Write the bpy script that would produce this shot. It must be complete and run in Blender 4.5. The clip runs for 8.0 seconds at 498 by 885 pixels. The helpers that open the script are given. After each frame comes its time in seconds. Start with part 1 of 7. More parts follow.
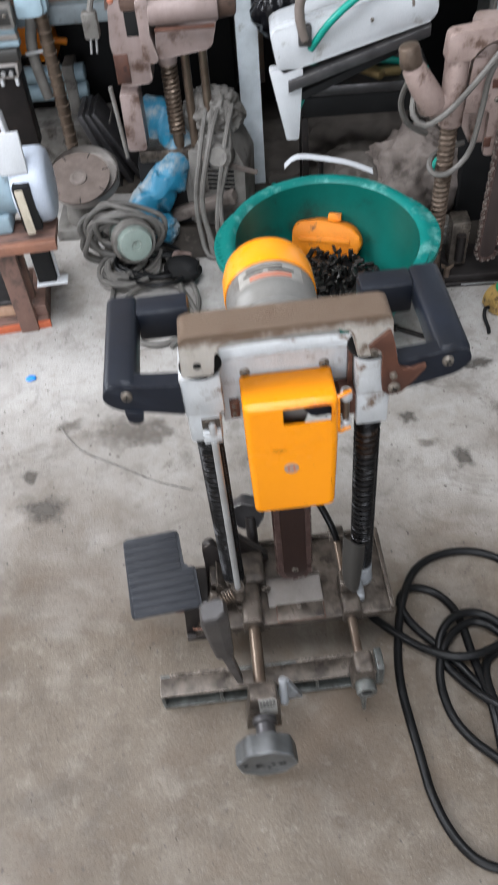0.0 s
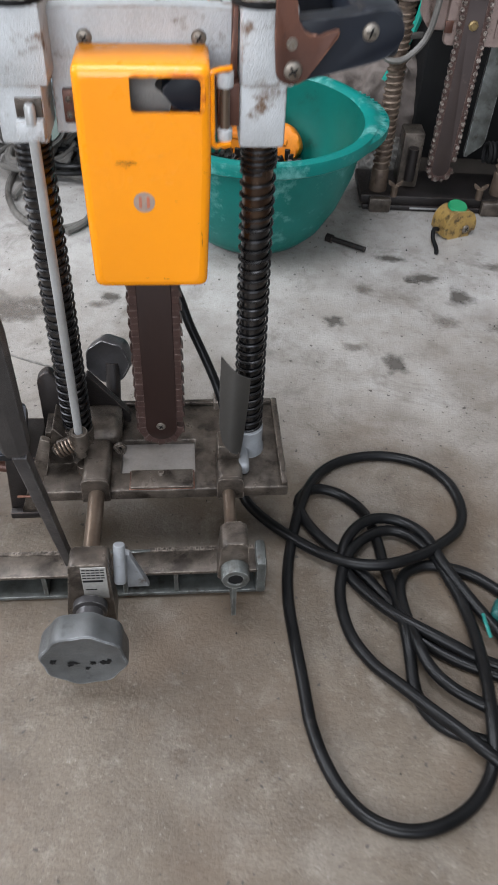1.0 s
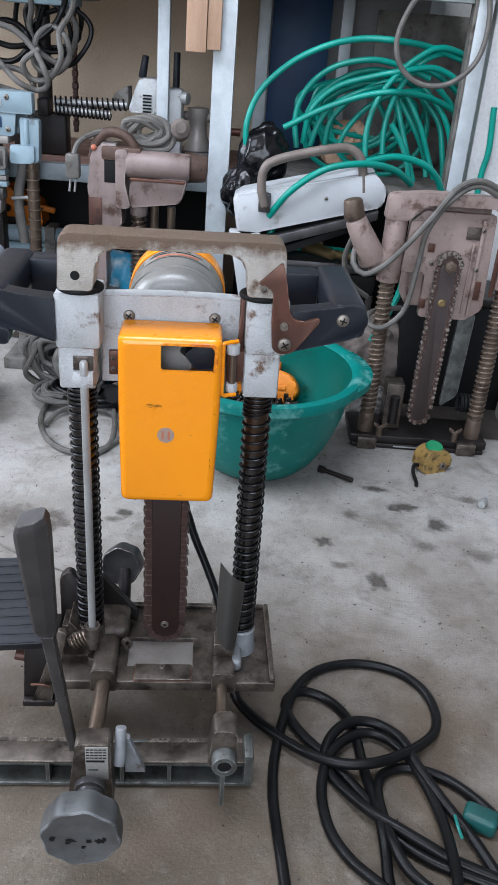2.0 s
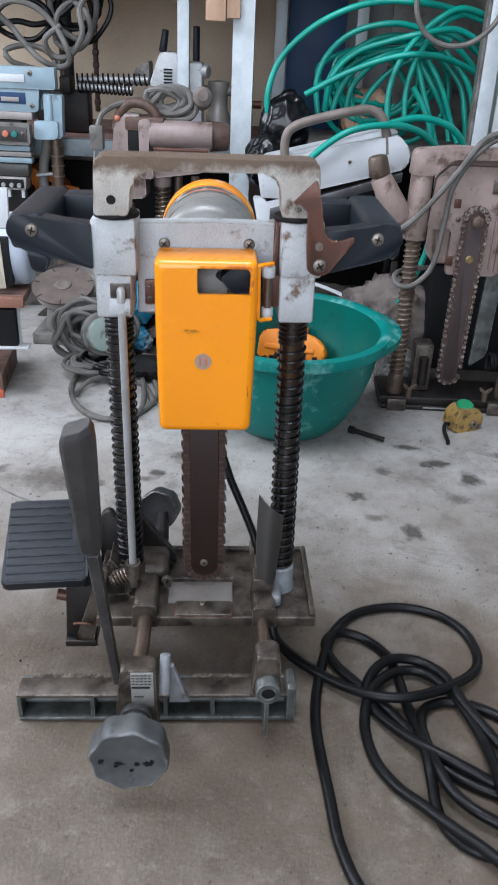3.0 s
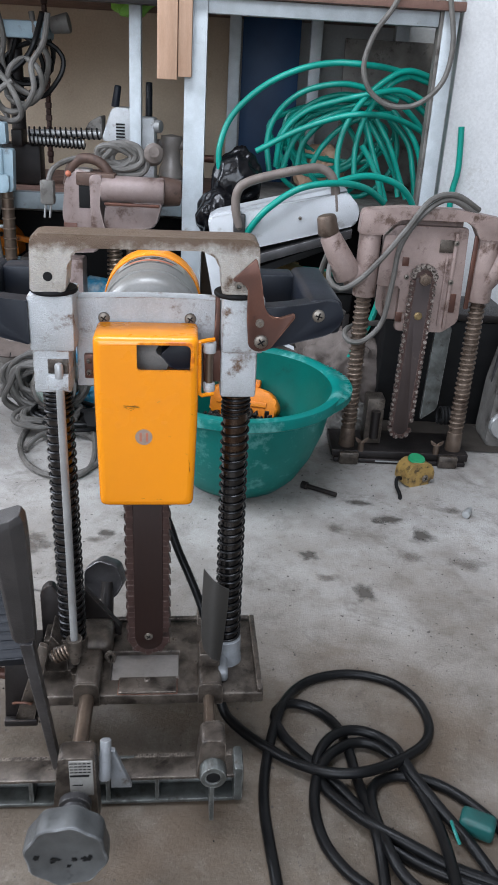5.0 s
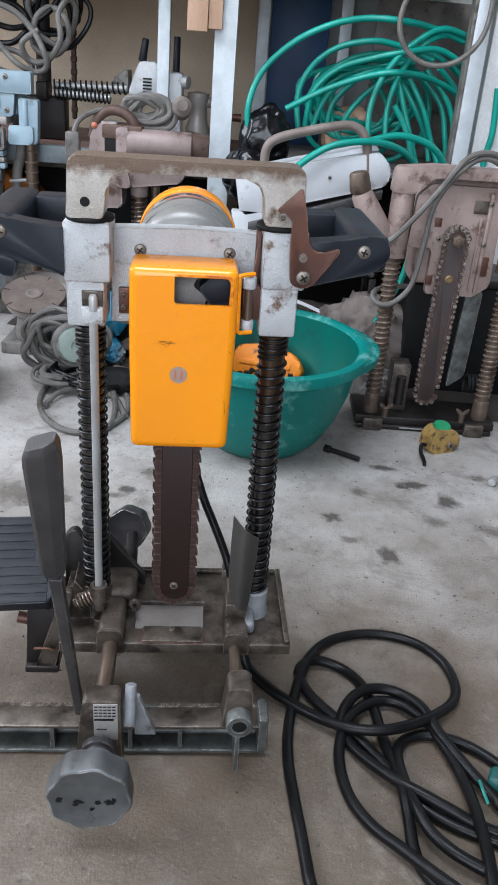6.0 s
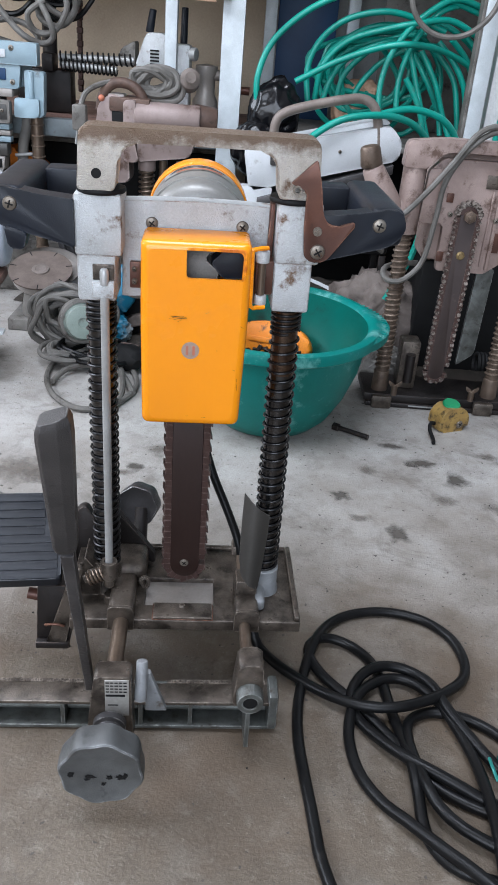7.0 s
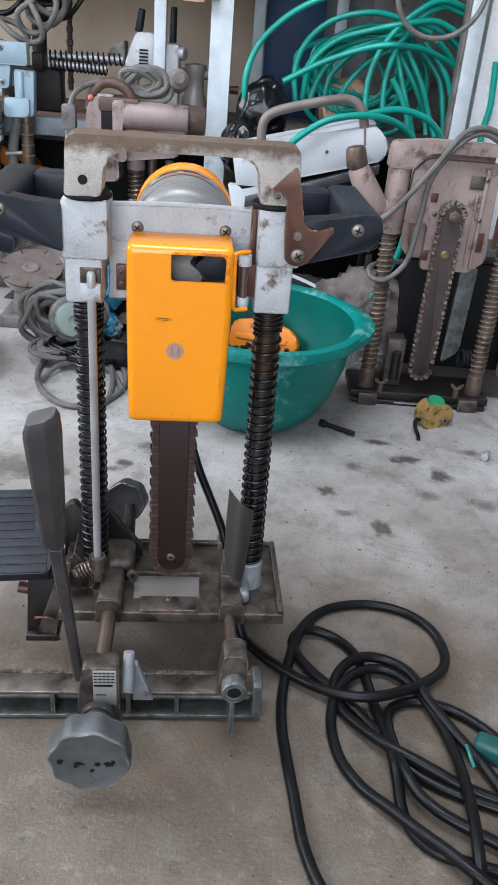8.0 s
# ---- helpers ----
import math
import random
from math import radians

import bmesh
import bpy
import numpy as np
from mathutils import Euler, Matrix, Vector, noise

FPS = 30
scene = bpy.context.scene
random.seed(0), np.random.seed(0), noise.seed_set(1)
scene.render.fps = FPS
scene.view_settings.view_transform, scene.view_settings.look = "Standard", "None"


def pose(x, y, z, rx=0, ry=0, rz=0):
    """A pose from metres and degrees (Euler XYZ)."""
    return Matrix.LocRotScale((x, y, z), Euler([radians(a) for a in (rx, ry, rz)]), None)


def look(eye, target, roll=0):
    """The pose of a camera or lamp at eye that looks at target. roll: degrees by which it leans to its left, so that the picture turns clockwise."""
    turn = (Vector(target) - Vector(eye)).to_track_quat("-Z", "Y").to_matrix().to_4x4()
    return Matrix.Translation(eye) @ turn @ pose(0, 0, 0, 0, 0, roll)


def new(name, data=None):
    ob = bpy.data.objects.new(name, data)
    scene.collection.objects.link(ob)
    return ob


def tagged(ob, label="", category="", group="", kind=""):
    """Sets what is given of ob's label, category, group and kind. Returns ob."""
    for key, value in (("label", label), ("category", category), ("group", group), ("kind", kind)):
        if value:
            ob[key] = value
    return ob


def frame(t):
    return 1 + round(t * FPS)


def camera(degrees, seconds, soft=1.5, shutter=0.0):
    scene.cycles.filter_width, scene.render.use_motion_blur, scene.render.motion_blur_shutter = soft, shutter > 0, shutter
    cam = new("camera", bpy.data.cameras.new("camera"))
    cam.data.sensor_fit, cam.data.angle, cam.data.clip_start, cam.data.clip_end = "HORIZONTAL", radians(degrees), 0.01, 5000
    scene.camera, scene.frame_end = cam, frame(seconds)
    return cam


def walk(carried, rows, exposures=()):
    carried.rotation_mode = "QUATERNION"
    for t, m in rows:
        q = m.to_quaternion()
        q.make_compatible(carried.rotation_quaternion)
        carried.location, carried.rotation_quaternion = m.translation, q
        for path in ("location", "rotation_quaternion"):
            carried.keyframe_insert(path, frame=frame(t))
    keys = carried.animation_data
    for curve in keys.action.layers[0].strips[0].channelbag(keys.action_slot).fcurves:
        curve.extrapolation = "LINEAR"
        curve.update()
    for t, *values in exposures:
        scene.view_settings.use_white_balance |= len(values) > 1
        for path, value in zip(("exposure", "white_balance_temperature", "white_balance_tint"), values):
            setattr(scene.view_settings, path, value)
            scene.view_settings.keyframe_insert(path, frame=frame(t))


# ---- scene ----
cam = camera(34.5, 8.0, soft=1.6, shutter=0.5)
PATH = [
    (0, (-0.014, -0.651, 1.155), (-0.082, 0.686, -0.331), -5.6),
    (0.3, (0.018, -0.684, 1.079), (-0.067, 0.622, -0.433), -3.7),
    (0.5, (0.058, -0.685, 0.973), (-0.012, 0.612, -0.548), -1.7),
    (0.8, (0.083, -0.68, 0.828), (0.105, 0.696, -0.624), 2.2),
    (1, (0.075, -0.665, 0.748), (0.133, 0.794, -0.619), 3.4),
    (1.2, (0.062, -0.667, 0.699), (0.149, 0.864, -0.585), 2.6),
    (1.5, (0.068, -0.738, 0.746), (0.143, 0.915, -0.377), 2.6),
    (1.7, (0.066, -0.778, 0.809), (0.11, 0.954, -0.19), 3.4),
    (2, (0.078, -0.794, 0.817), (0.104, 0.987, -0.093), 4.7),
    (2.2, (0.076, -0.791, 0.814), (0.102, 0.99, -0.096), 4.6),
    (3.3, (0.066, -0.843, 0.736), (0.029, 0.936, -0.178), 2.0),
    (3.5, (0.068, -0.837, 0.738), (0.056, 0.943, -0.175), 2.2),
    (4, (0.058, -0.831, 0.741), (0.051, 0.96, -0.148), 2.2),
    (4.5, (0.053, -0.827, 0.746), (0.081, 0.981, -0.108), 2.8),
    (5, (0.085, -0.803, 0.78), (0.146, 1.017, -0.048), 3.4),
    (5.2, (0.065, -0.791, 0.759), (0.12, 1.026, -0.074), 4.2),
    (6.3, (0.06, -0.796, 0.731), (0.099, 0.993, -0.163), 4.9),
    (6.5, (0.059, -0.794, 0.734), (0.102, 0.988, -0.173), 5.2),
    (7, (0.053, -0.79, 0.726), (0.087, 0.984, -0.196), 4.9),
    (7.5, (0.055, -0.8, 0.742), (0.094, 0.972, -0.184), 5.0),
    (8, (0.062, -0.811, 0.741), (0.115, 0.958, -0.191), 5.1),
]
walk(cam, [(t, look(eye, target, roll)) for t, eye, target, roll in PATH],
     [(0.0, 0.05, 6500, 10), (0.7, 0.06, 6500, 10), (1.5, 0.06, 6200, 10), (2.2, -0.13, 6050, 10), (4.0, -0.05, 6100, 10), (5.0, -0.12, 6150, 10), (6.2, 0.01, 6150, 10), (8.0, 0.03, 6100, 10)])


# ---- world and light ----
world = bpy.data.worlds.new("sky")
scene.world = world
world.use_nodes = True
wn = world.node_tree.nodes
sky = wn.new("ShaderNodeTexSky")
sky.sky_type = "NISHITA"
sky.sun_disc = False
sky.sun_elevation, sky.sun_rotation = radians(50), radians(200)
world.node_tree.links.new(sky.outputs[0], wn["Background"].inputs[0])
wn["Background"].inputs[1].default_value = 0.12

sun = new("sun", bpy.data.lights.new("sun", "SUN"))
sun.data.energy, sun.data.angle, sun.data.color = 1.0, radians(12), (1.0, 0.96, 0.9)
sun.matrix_world = look((-2.0, -6.0, 6.0), (0, 0, 0))


def added_opening_light(name, m, w, h, power, color):
    """An added area lamp in an unseen opening, in place of the sky's light."""
    ob = new(name, bpy.data.lights.new(name, "AREA"))
    ob.data.shape, ob.data.size, ob.data.size_y = "RECTANGLE", w, h
    ob.data.energy, ob.data.color = power, color
    ob.matrix_world = m
    return ob


# Lamps added at unseen openings, sized and placed to balance the brightness.
added_opening_light("added_roof_light", look((-0.25, -0.3, 2.84), (0.0, 0.2, 0.1)), 1.5, 1.0, 70, (0.9, 0.935, 1.0))
added_opening_light("added_front_light", look((-0.5, -2.95, 1.45), (0.0, 0.8, 0.4)), 2.4, 2.0, 88, (0.9, 0.935, 1.0))
added_opening_light("added_side_light", look((-2.5, 0.3, 1.75), (0.0, 0.0, 0.1)), 2.6, 1.2, 122, (0.9, 0.935, 1.0))


# ---- materials ----
def surface(name, base, second, rough=0.5, metal=0.0, scale=18.0, grain=260.0, bump=0.12, dirt=None, dirt_level=0.62,
            dirt_scale=9.0, wear=None, coat=0.0, stretch=(1, 1, 1), contrast=0.16, random_tone=0.0, spec=0.4, speckle=0.9, pale=None, rubbed=None):
    """A worn surface: two tones in soft patches, fine grain in the relief, dirt in blots, rubbed edges."""
    m = bpy.data.materials.new(name)
    m.use_nodes = True
    nt, n, link = m.node_tree, m.node_tree.nodes, m.node_tree.links.new
    bsdf = n["Principled BSDF"]
    co = n.new("ShaderNodeTexCoord")
    mp = n.new("ShaderNodeMapping")
    mp.inputs["Scale"].default_value = stretch
    link(co.outputs["Object"], mp.inputs[0])

    def noise_at(sc, detail=5.0, rgh=0.6):
        t = n.new("ShaderNodeTexNoise")
        t.inputs["Scale"].default_value, t.inputs["Detail"].default_value = sc, detail
        t.inputs["Roughness"].default_value = rgh
        link(mp.outputs[0], t.inputs["Vector"])
        return t.outputs["Fac"]

    def ramp(fac, lo, hi):
        r = n.new("ShaderNodeMapRange")
        r.inputs["From Min"].default_value, r.inputs["From Max"].default_value = lo, hi
        link(fac, r.inputs["Value"])
        return r.outputs[0]

    def mix(fac, a, b):
        x = n.new("ShaderNodeMix")
        x.data_type = "RGBA"
        link(fac, x.inputs[0])
        for sock, v in ((x.inputs[6], a), (x.inputs[7], b)):
            if isinstance(v, tuple):
                sock.default_value = (*v, 1)
            else:
                link(v, sock)
        return x.outputs[2]

    large = noise_at(scale)
    fine = noise_at(grain, 3.0)
    col = mix(ramp(large, 0.5 - contrast, 0.5 + contrast), base, second)
    col = mix(ramp(fine, 0.3, 0.3 + 1.0 / max(speckle, 0.01)), col, tuple(0.55 * v for v in base))
    if pale:
        col = mix(ramp(noise_at(grain * 0.6, 4.0, 0.7), 0.5, 0.66), col, pale)
    if rubbed:
        low, high, tone = rubbed
        sep = n.new("ShaderNodeSeparateXYZ")
        link(co.outputs["Object"], sep.inputs[0])
        add = n.new("ShaderNodeMath")
        add.operation = "MULTIPLY_ADD"
        link(noise_at(38.0, 7.0, 0.7), add.inputs[0])
        add.inputs[1].default_value = 0.05
        link(sep.outputs["Z"], add.inputs[2])
        col = mix(ramp(add.outputs[0], low + 0.025, high + 0.025), col, tone)
    if wear:
        geo = n.new("ShaderNodeNewGeometry")
        bev = n.new("ShaderNodeBevel")
        bev.samples = 4
        bev.inputs["Radius"].default_value = 0.0022
        dot = n.new("ShaderNodeVectorMath")
        dot.operation = "DOT_PRODUCT"
        link(bev.outputs[0], dot.inputs[0])
        link(geo.outputs["Normal"], dot.inputs[1])
        edge = n.new("ShaderNodeMath")
        edge.operation = "MULTIPLY"
        link(ramp(dot.outputs["Value"], 0.985, 0.9), edge.inputs[0])
        link(ramp(noise_at(90.0, 4.0), 0.42, 0.6), edge.inputs[1])
        col = mix(edge.outputs[0], col, wear)
    if dirt:
        blot = ramp(noise_at(dirt_scale, 8.0, 0.7), dirt_level, dirt_level + 0.12)
        col = mix(blot, col, dirt)
    if random_tone:
        info = n.new("ShaderNodeObjectInfo")
        hsv = n.new("ShaderNodeHueSaturation")
        val = n.new("ShaderNodeMapRange")
        val.inputs["To Min"].default_value, val.inputs["To Max"].default_value = 1 - random_tone, 1 + random_tone
        link(info.outputs["Random"], val.inputs["Value"])
        link(val.outputs[0], hsv.inputs["Value"])
        link(col, hsv.inputs["Color"])
        col = hsv.outputs[0]
    link(col, bsdf.inputs["Base Color"])
    rr = n.new("ShaderNodeMapRange")
    rr.inputs["To Min"].default_value, rr.inputs["To Max"].default_value = max(0.05, rough - 0.12), min(1.0, rough + 0.14)
    link(large, rr.inputs["Value"])
    link(rr.outputs[0], bsdf.inputs["Roughness"])
    bsdf.inputs["Metallic"].default_value = metal
    bsdf.inputs["Coat Weight"].default_value = coat
    bsdf.inputs["Specular IOR Level"].default_value = spec
    if bump:
        bp = n.new("ShaderNodeBump")
        bp.inputs["Strength"].default_value, bp.inputs["Distance"].default_value = bump, 0.0022
        link(fine, bp.inputs["Height"])
        link(bp.outputs[0], bsdf.inputs["Normal"])
    return m


M_CAST = surface("painted_casting", (0.56, 0.58, 0.59), (0.45, 0.465, 0.47), 0.36, 0.2, 30, 760, 0.62, (0.14, 0.085, 0.052), 0.57, 34, (0.2, 0.125, 0.08), speckle=0.6, pale=(0.55, 0.57, 0.585))
M_HANDLE = surface("worn_handle_paint", (0.6, 0.58, 0.54), (0.46, 0.42, 0.36), 0.36, 0.4, 34, 900, 0.8, (0.13, 0.085, 0.056), 0.55, 44, (0.2, 0.15, 0.11), contrast=0.16, speckle=1.3, pale=(0.52, 0.48, 0.42), rubbed=(0.506, 0.52, (0.15, 0.105, 0.074)))
M_ORANGE = surface("orange_paint", (0.88, 0.295, 0.002), (0.83, 0.272, 0.002), 0.26, 0.0, 5, 600, 0.02, (0.42, 0.11, 0.006), 0.71, 44, (0.5, 0.12, 0.006), coat=0.25, speckle=0.02)
M_ORANGE_OLD = surface("dirty_orange_plastic", (0.85, 0.27, 0.012), (0.66, 0.18, 0.01), 0.45, 0.0, 14, 300, 0.1, (0.05, 0.03, 0.02), 0.57, 30)
M_COLUMN = surface("column_steel", (0.115, 0.113, 0.115), (0.04, 0.039, 0.04), 0.18, 0.95, 26, 600, 0.05, (0.05, 0.043, 0.04), 0.6, 13)
M_RUST = surface("rusted_column_steel", (0.15, 0.095, 0.058), (0.06, 0.046, 0.04), 0.24, 0.85, 30, 700, 0.08, (0.045, 0.027, 0.02), 0.52, 22)
M_SPRING = surface("spring_steel", (0.045, 0.045, 0.047), (0.02, 0.02, 0.021), 0.3, 0.8, 40, 600, 0.08)
M_ROD = surface("bright_steel", (0.42, 0.43, 0.43), (0.3, 0.295, 0.285), 0.36, 0.35, 20, 500, 0.1, (0.17, 0.11, 0.075), 0.64, 34)
M_BRONZE = surface("oily_steel_rod", (0.19, 0.145, 0.11), (0.09, 0.064, 0.048), 0.33, 0.7, 22, 300, 0.1, (0.07, 0.03, 0.016), 0.6, 20)
M_BAR = surface("dark_brown_bar", (0.03, 0.0145, 0.0115), (0.021, 0.0105, 0.009), 0.36, 0.3, 14, 200, 0.08, stretch=(1, 1, 0.3))
M_CHAIN = surface("rusty_chain", (0.085, 0.048, 0.041), (0.05, 0.028, 0.024), 0.42, 0.35, 60, 900, 0.2, wear=(0.16, 0.115, 0.1))
M_CHAIN_GREY = surface("worn_chain_steel", (0.3, 0.26, 0.23), (0.05, 0.035, 0.03), 0.32, 0.55, 200, 900, 0.3, contrast=0.06)
M_BLACK = surface("black_plastic", (0.0112, 0.0148, 0.0235), (0.0065, 0.0082, 0.0125), 0.4, 0.0, 14, 900, 0.1, (0.035, 0.035, 0.036), 0.66, 34, (0.07, 0.074, 0.082), spec=0.28)
M_LEVER = surface("rusty_lever", (0.13, 0.055, 0.036), (0.05, 0.029, 0.026), 0.4, 0.35, 16, 900, 0.12, (0.028, 0.018, 0.018), 0.6, 30, (0.28, 0.14, 0.09), contrast=0.2)
M_BASE = surface("greasy_cast_iron", (0.125, 0.104, 0.086), (0.032, 0.025, 0.02), 0.3, 0.45, 42, 900, 0.32, (0.01, 0.007, 0.005), 0.55, 46, (0.34, 0.29, 0.245), contrast=0.12)
M_KNOB = surface("grey_knob_plastic", (0.1, 0.104, 0.105), (0.058, 0.06, 0.06), 0.34, 0.15, 34, 900, 0.3, (0.025, 0.025, 0.026), 0.6, 30, (0.33, 0.34, 0.35))
M_RUBBER = surface("ribbed_rubber", (0.0145, 0.0165, 0.022), (0.01, 0.0115, 0.015), 0.46, 0.0, 14, 700, 0.2, (0.05, 0.05, 0.052), 0.62, 20, (0.07, 0.072, 0.08), spec=0.3)
M_GRIP = surface("worn_grip", (0.055, 0.051, 0.05), (0.03, 0.028, 0.028), 0.42, 0.1, 26, 900, 0.4, (0.015, 0.015, 0.015), 0.6, 30, (0.18, 0.17, 0.165))
M_FLAT = surface("worn_flat_steel", (0.1, 0.096, 0.098), (0.055, 0.052, 0.054), 0.38, 0.6, 22, 300, 0.2, wear=(0.35, 0.34, 0.33))
M_FENCE = surface("fence_casting", (0.135, 0.145, 0.138), (0.05, 0.05, 0.045), 0.32, 0.4, 40, 900, 0.4, (0.03, 0.022, 0.016), 0.56, 50, (0.4, 0.41, 0.4))
M_FLAP = surface("grey_flap_plastic", (0.05, 0.047, 0.043), (0.036, 0.034, 0.031), 0.36, 0.1, 10, 300, 0.08, wear=(0.1, 0.095, 0.09))
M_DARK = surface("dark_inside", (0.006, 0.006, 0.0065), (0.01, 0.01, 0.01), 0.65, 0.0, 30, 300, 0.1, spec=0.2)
M_MOTOR = surface("motor_casing", (0.27, 0.265, 0.25), (0.19, 0.185, 0.175), 0.42, 0.4, 16, 500, 0.12, (0.1, 0.08, 0.065), 0.6, 16)
M_PLATE = surface("name_plate", (0.42, 0.41, 0.38), (0.3, 0.29, 0.27), 0.42, 0.4, 60, 500, 0.1, (0.14, 0.12, 0.1), 0.6, 60)
M_MARK = surface("faded_red_print", (0.5, 0.14, 0.075), (0.4, 0.16, 0.1), 0.5, 0.0, 80, 300, 0.0)
M_GREYMARK = surface("grey_badge", (0.33, 0.25, 0.22), (0.42, 0.3, 0.22), 0.45, 0.1, 120, 300, 0.05)
M_SCREW = surface("screw_steel", (0.27, 0.245, 0.21), (0.15, 0.125, 0.1), 0.38, 0.6, 90, 500, 0.1, (0.1, 0.05, 0.03), 0.6, 90)
M_CABLE = surface("black_cable_rubber", (0.0036, 0.0037, 0.004), (0.0065, 0.0066, 0.007), 0.34, 0.0, 25, 600, 0.12, (0.03, 0.026, 0.022), 0.62, 22, spec=0.2)
M_TEAL = surface("teal_plastic", (0.02, 0.2, 0.17), (0.015, 0.14, 0.12), 0.4, 0.0, 20, 200, 0.05)
M_PLUG = surface("dark_teal_rubber", (0.012, 0.085, 0.078), (0.008, 0.055, 0.05), 0.45, 0.0, 30, 300, 0.1, (0.03, 0.03, 0.027), 0.58, 40)
M_BASIN = surface("green_basin_plastic", (0.0028, 0.185, 0.162), (0.002, 0.135, 0.114), 0.42, 0.0, 7, 500, 0.05, (0.1, 0.3, 0.275), 0.54, 16, spec=0.28)
# Darker copy of the basin plastic: shade inside the bowl painted in.
M_BASIN_SHADE = surface("shaded_basin_plastic", (0.0024, 0.112, 0.09), (0.0018, 0.078, 0.062), 0.34, 0.0, 9, 500, 0.05, (0.012, 0.03, 0.024), 0.56, 9, spec=0.22)
M_HOSE = surface("green_hose", (0.008, 0.3, 0.235), (0.006, 0.2, 0.155), 0.34, 0.0, 9, 300, 0.08, (0.09, 0.17, 0.14), 0.64, 8)
M_BEIGE = surface("pinkish_beige_paint", (0.355, 0.27, 0.242), (0.225, 0.162, 0.142), 0.46, 0.05, 16, 700, 0.3, (0.1, 0.06, 0.045), 0.54, 28, (0.16, 0.1, 0.075))
M_BEIGE_ROD = surface("tan_column_steel", (0.15, 0.11, 0.084), (0.075, 0.053, 0.039), 0.45, 0.4, 26, 500, 0.2, (0.035, 0.02, 0.014), 0.55, 18, (0.3, 0.23, 0.17))
M_BLUEGREY = surface("bluegrey_paint", (0.275, 0.375, 0.43), (0.225, 0.3, 0.34), 0.48, 0.0, 14, 500, 0.15, (0.075, 0.065, 0.055), 0.58, 17, (0.14, 0.12, 0.1))
M_SHELF = surface("grimy_bluegrey_edge", (0.19, 0.225, 0.24), (0.13, 0.15, 0.158), 0.5, 0.1, 18, 500, 0.1, (0.07, 0.06, 0.05), 0.55, 14, (0.1, 0.085, 0.07))
M_STEELPOST = surface("galvanised_post", (0.56, 0.61, 0.64), (0.44, 0.48, 0.5), 0.45, 0.1, 26, 400, 0.06, (0.22, 0.2, 0.175), 0.62, 20, (0.3, 0.28, 0.26))
M_WHITE = surface("white_tool_paint", (0.56, 0.58, 0.6), (0.46, 0.475, 0.49), 0.42, 0.0, 10, 400, 0.06, (0.2, 0.18, 0.155), 0.62, 14, (0.3, 0.28, 0.25))
M_GREYCABLE = surface("grey_cable", (0.15, 0.142, 0.13), (0.085, 0.079, 0.071), 0.55, 0.0, 24, 600, 0.15, (0.04, 0.034, 0.028), 0.58, 18)
M_WOOD = surface("pale_plank", (0.5, 0.33, 0.23), (0.42, 0.26, 0.17), 0.55, 0.0, 14, 200, 0.25, stretch=(6, 6, 0.6))
M_GUARD = surface("pale_guard_paint", (0.47, 0.52, 0.6), (0.38, 0.42, 0.49), 0.4, 0.0, 10, 400, 0.06, (0.14, 0.125, 0.11), 0.6, 14, (0.3, 0.28, 0.25))
M_WHEEL = surface("cream_wheel", (0.5, 0.45, 0.36), (0.4, 0.35, 0.27), 0.8, 0.0, 30, 400, 0.3)
M_REDWOOD = surface("stained_red_timber", (0.2, 0.115, 0.09), (0.13, 0.075, 0.06), 0.65, 0.0, 16, 300, 0.3, (0.055, 0.042, 0.036), 0.54, 16, (0.3, 0.19, 0.14), stretch=(1, 4, 1))
M_RAIL = surface("faded_red_rail", (0.3, 0.135, 0.085), (0.2, 0.1, 0.07), 0.6, 0.0, 14, 300, 0.25, (0.09, 0.06, 0.045), 0.58, 18, (0.36, 0.2, 0.14))
M_REDEDGE = surface("red_painted_edge", (0.5, 0.12, 0.05), (0.42, 0.1, 0.045), 0.55, 0.0, 12, 200, 0.2)
M_BAG = surface("black_plastic_bag", (0.004, 0.004, 0.005), (0.007, 0.007, 0.009), 0.22, 0.0, 20, 300, 0.05)
M_BLUECLOTH = surface("blue_plastic_wrap", (0.012, 0.17, 0.28), (0.01, 0.12, 0.21), 0.45, 0.0, 12, 300, 0.2, (0.21, 0.24, 0.25), 0.46, 10)
M_DUSTY = surface("dusty_grey_casting", (0.2, 0.19, 0.175), (0.1, 0.092, 0.082), 0.58, 0.1, 18, 500, 0.3, (0.035, 0.028, 0.023), 0.54, 20, (0.3, 0.28, 0.26))
M_SAGE = surface("sage_motor_paint", (0.25, 0.31, 0.275), (0.2, 0.245, 0.22), 0.5, 0.0, 18, 400, 0.2, (0.09, 0.08, 0.068), 0.55, 18, (0.36, 0.36, 0.33))
M_DISC = surface("brown_abrasive_disc", (0.16, 0.125, 0.108), (0.1, 0.078, 0.066), 0.7, 0.1, 24, 500, 0.3)
M_PAPER = surface("dirty_sacking", (0.1, 0.086, 0.075), (0.06, 0.051, 0.044), 0.8, 0.0, 8, 300, 0.3, (0.05, 0.042, 0.036), 0.56, 9)
M_PALEPAPER = surface("pale_sacking", (0.21, 0.175, 0.155), (0.1, 0.082, 0.072), 0.75, 0.0, 14, 400, 0.3, (0.06, 0.048, 0.04), 0.54, 14)
M_YELLOW = surface("yellow_tape_case", (0.4, 0.26, 0.075), (0.22, 0.135, 0.05), 0.45, 0.0, 40, 500, 0.15, (0.05, 0.034, 0.018), 0.5, 50, (0.42, 0.36, 0.2))
M_NAVY = surface("navy_panel", (0.007, 0.05, 0.14), (0.004, 0.03, 0.085), 0.5, 0.0, 6, 300, 0.05)
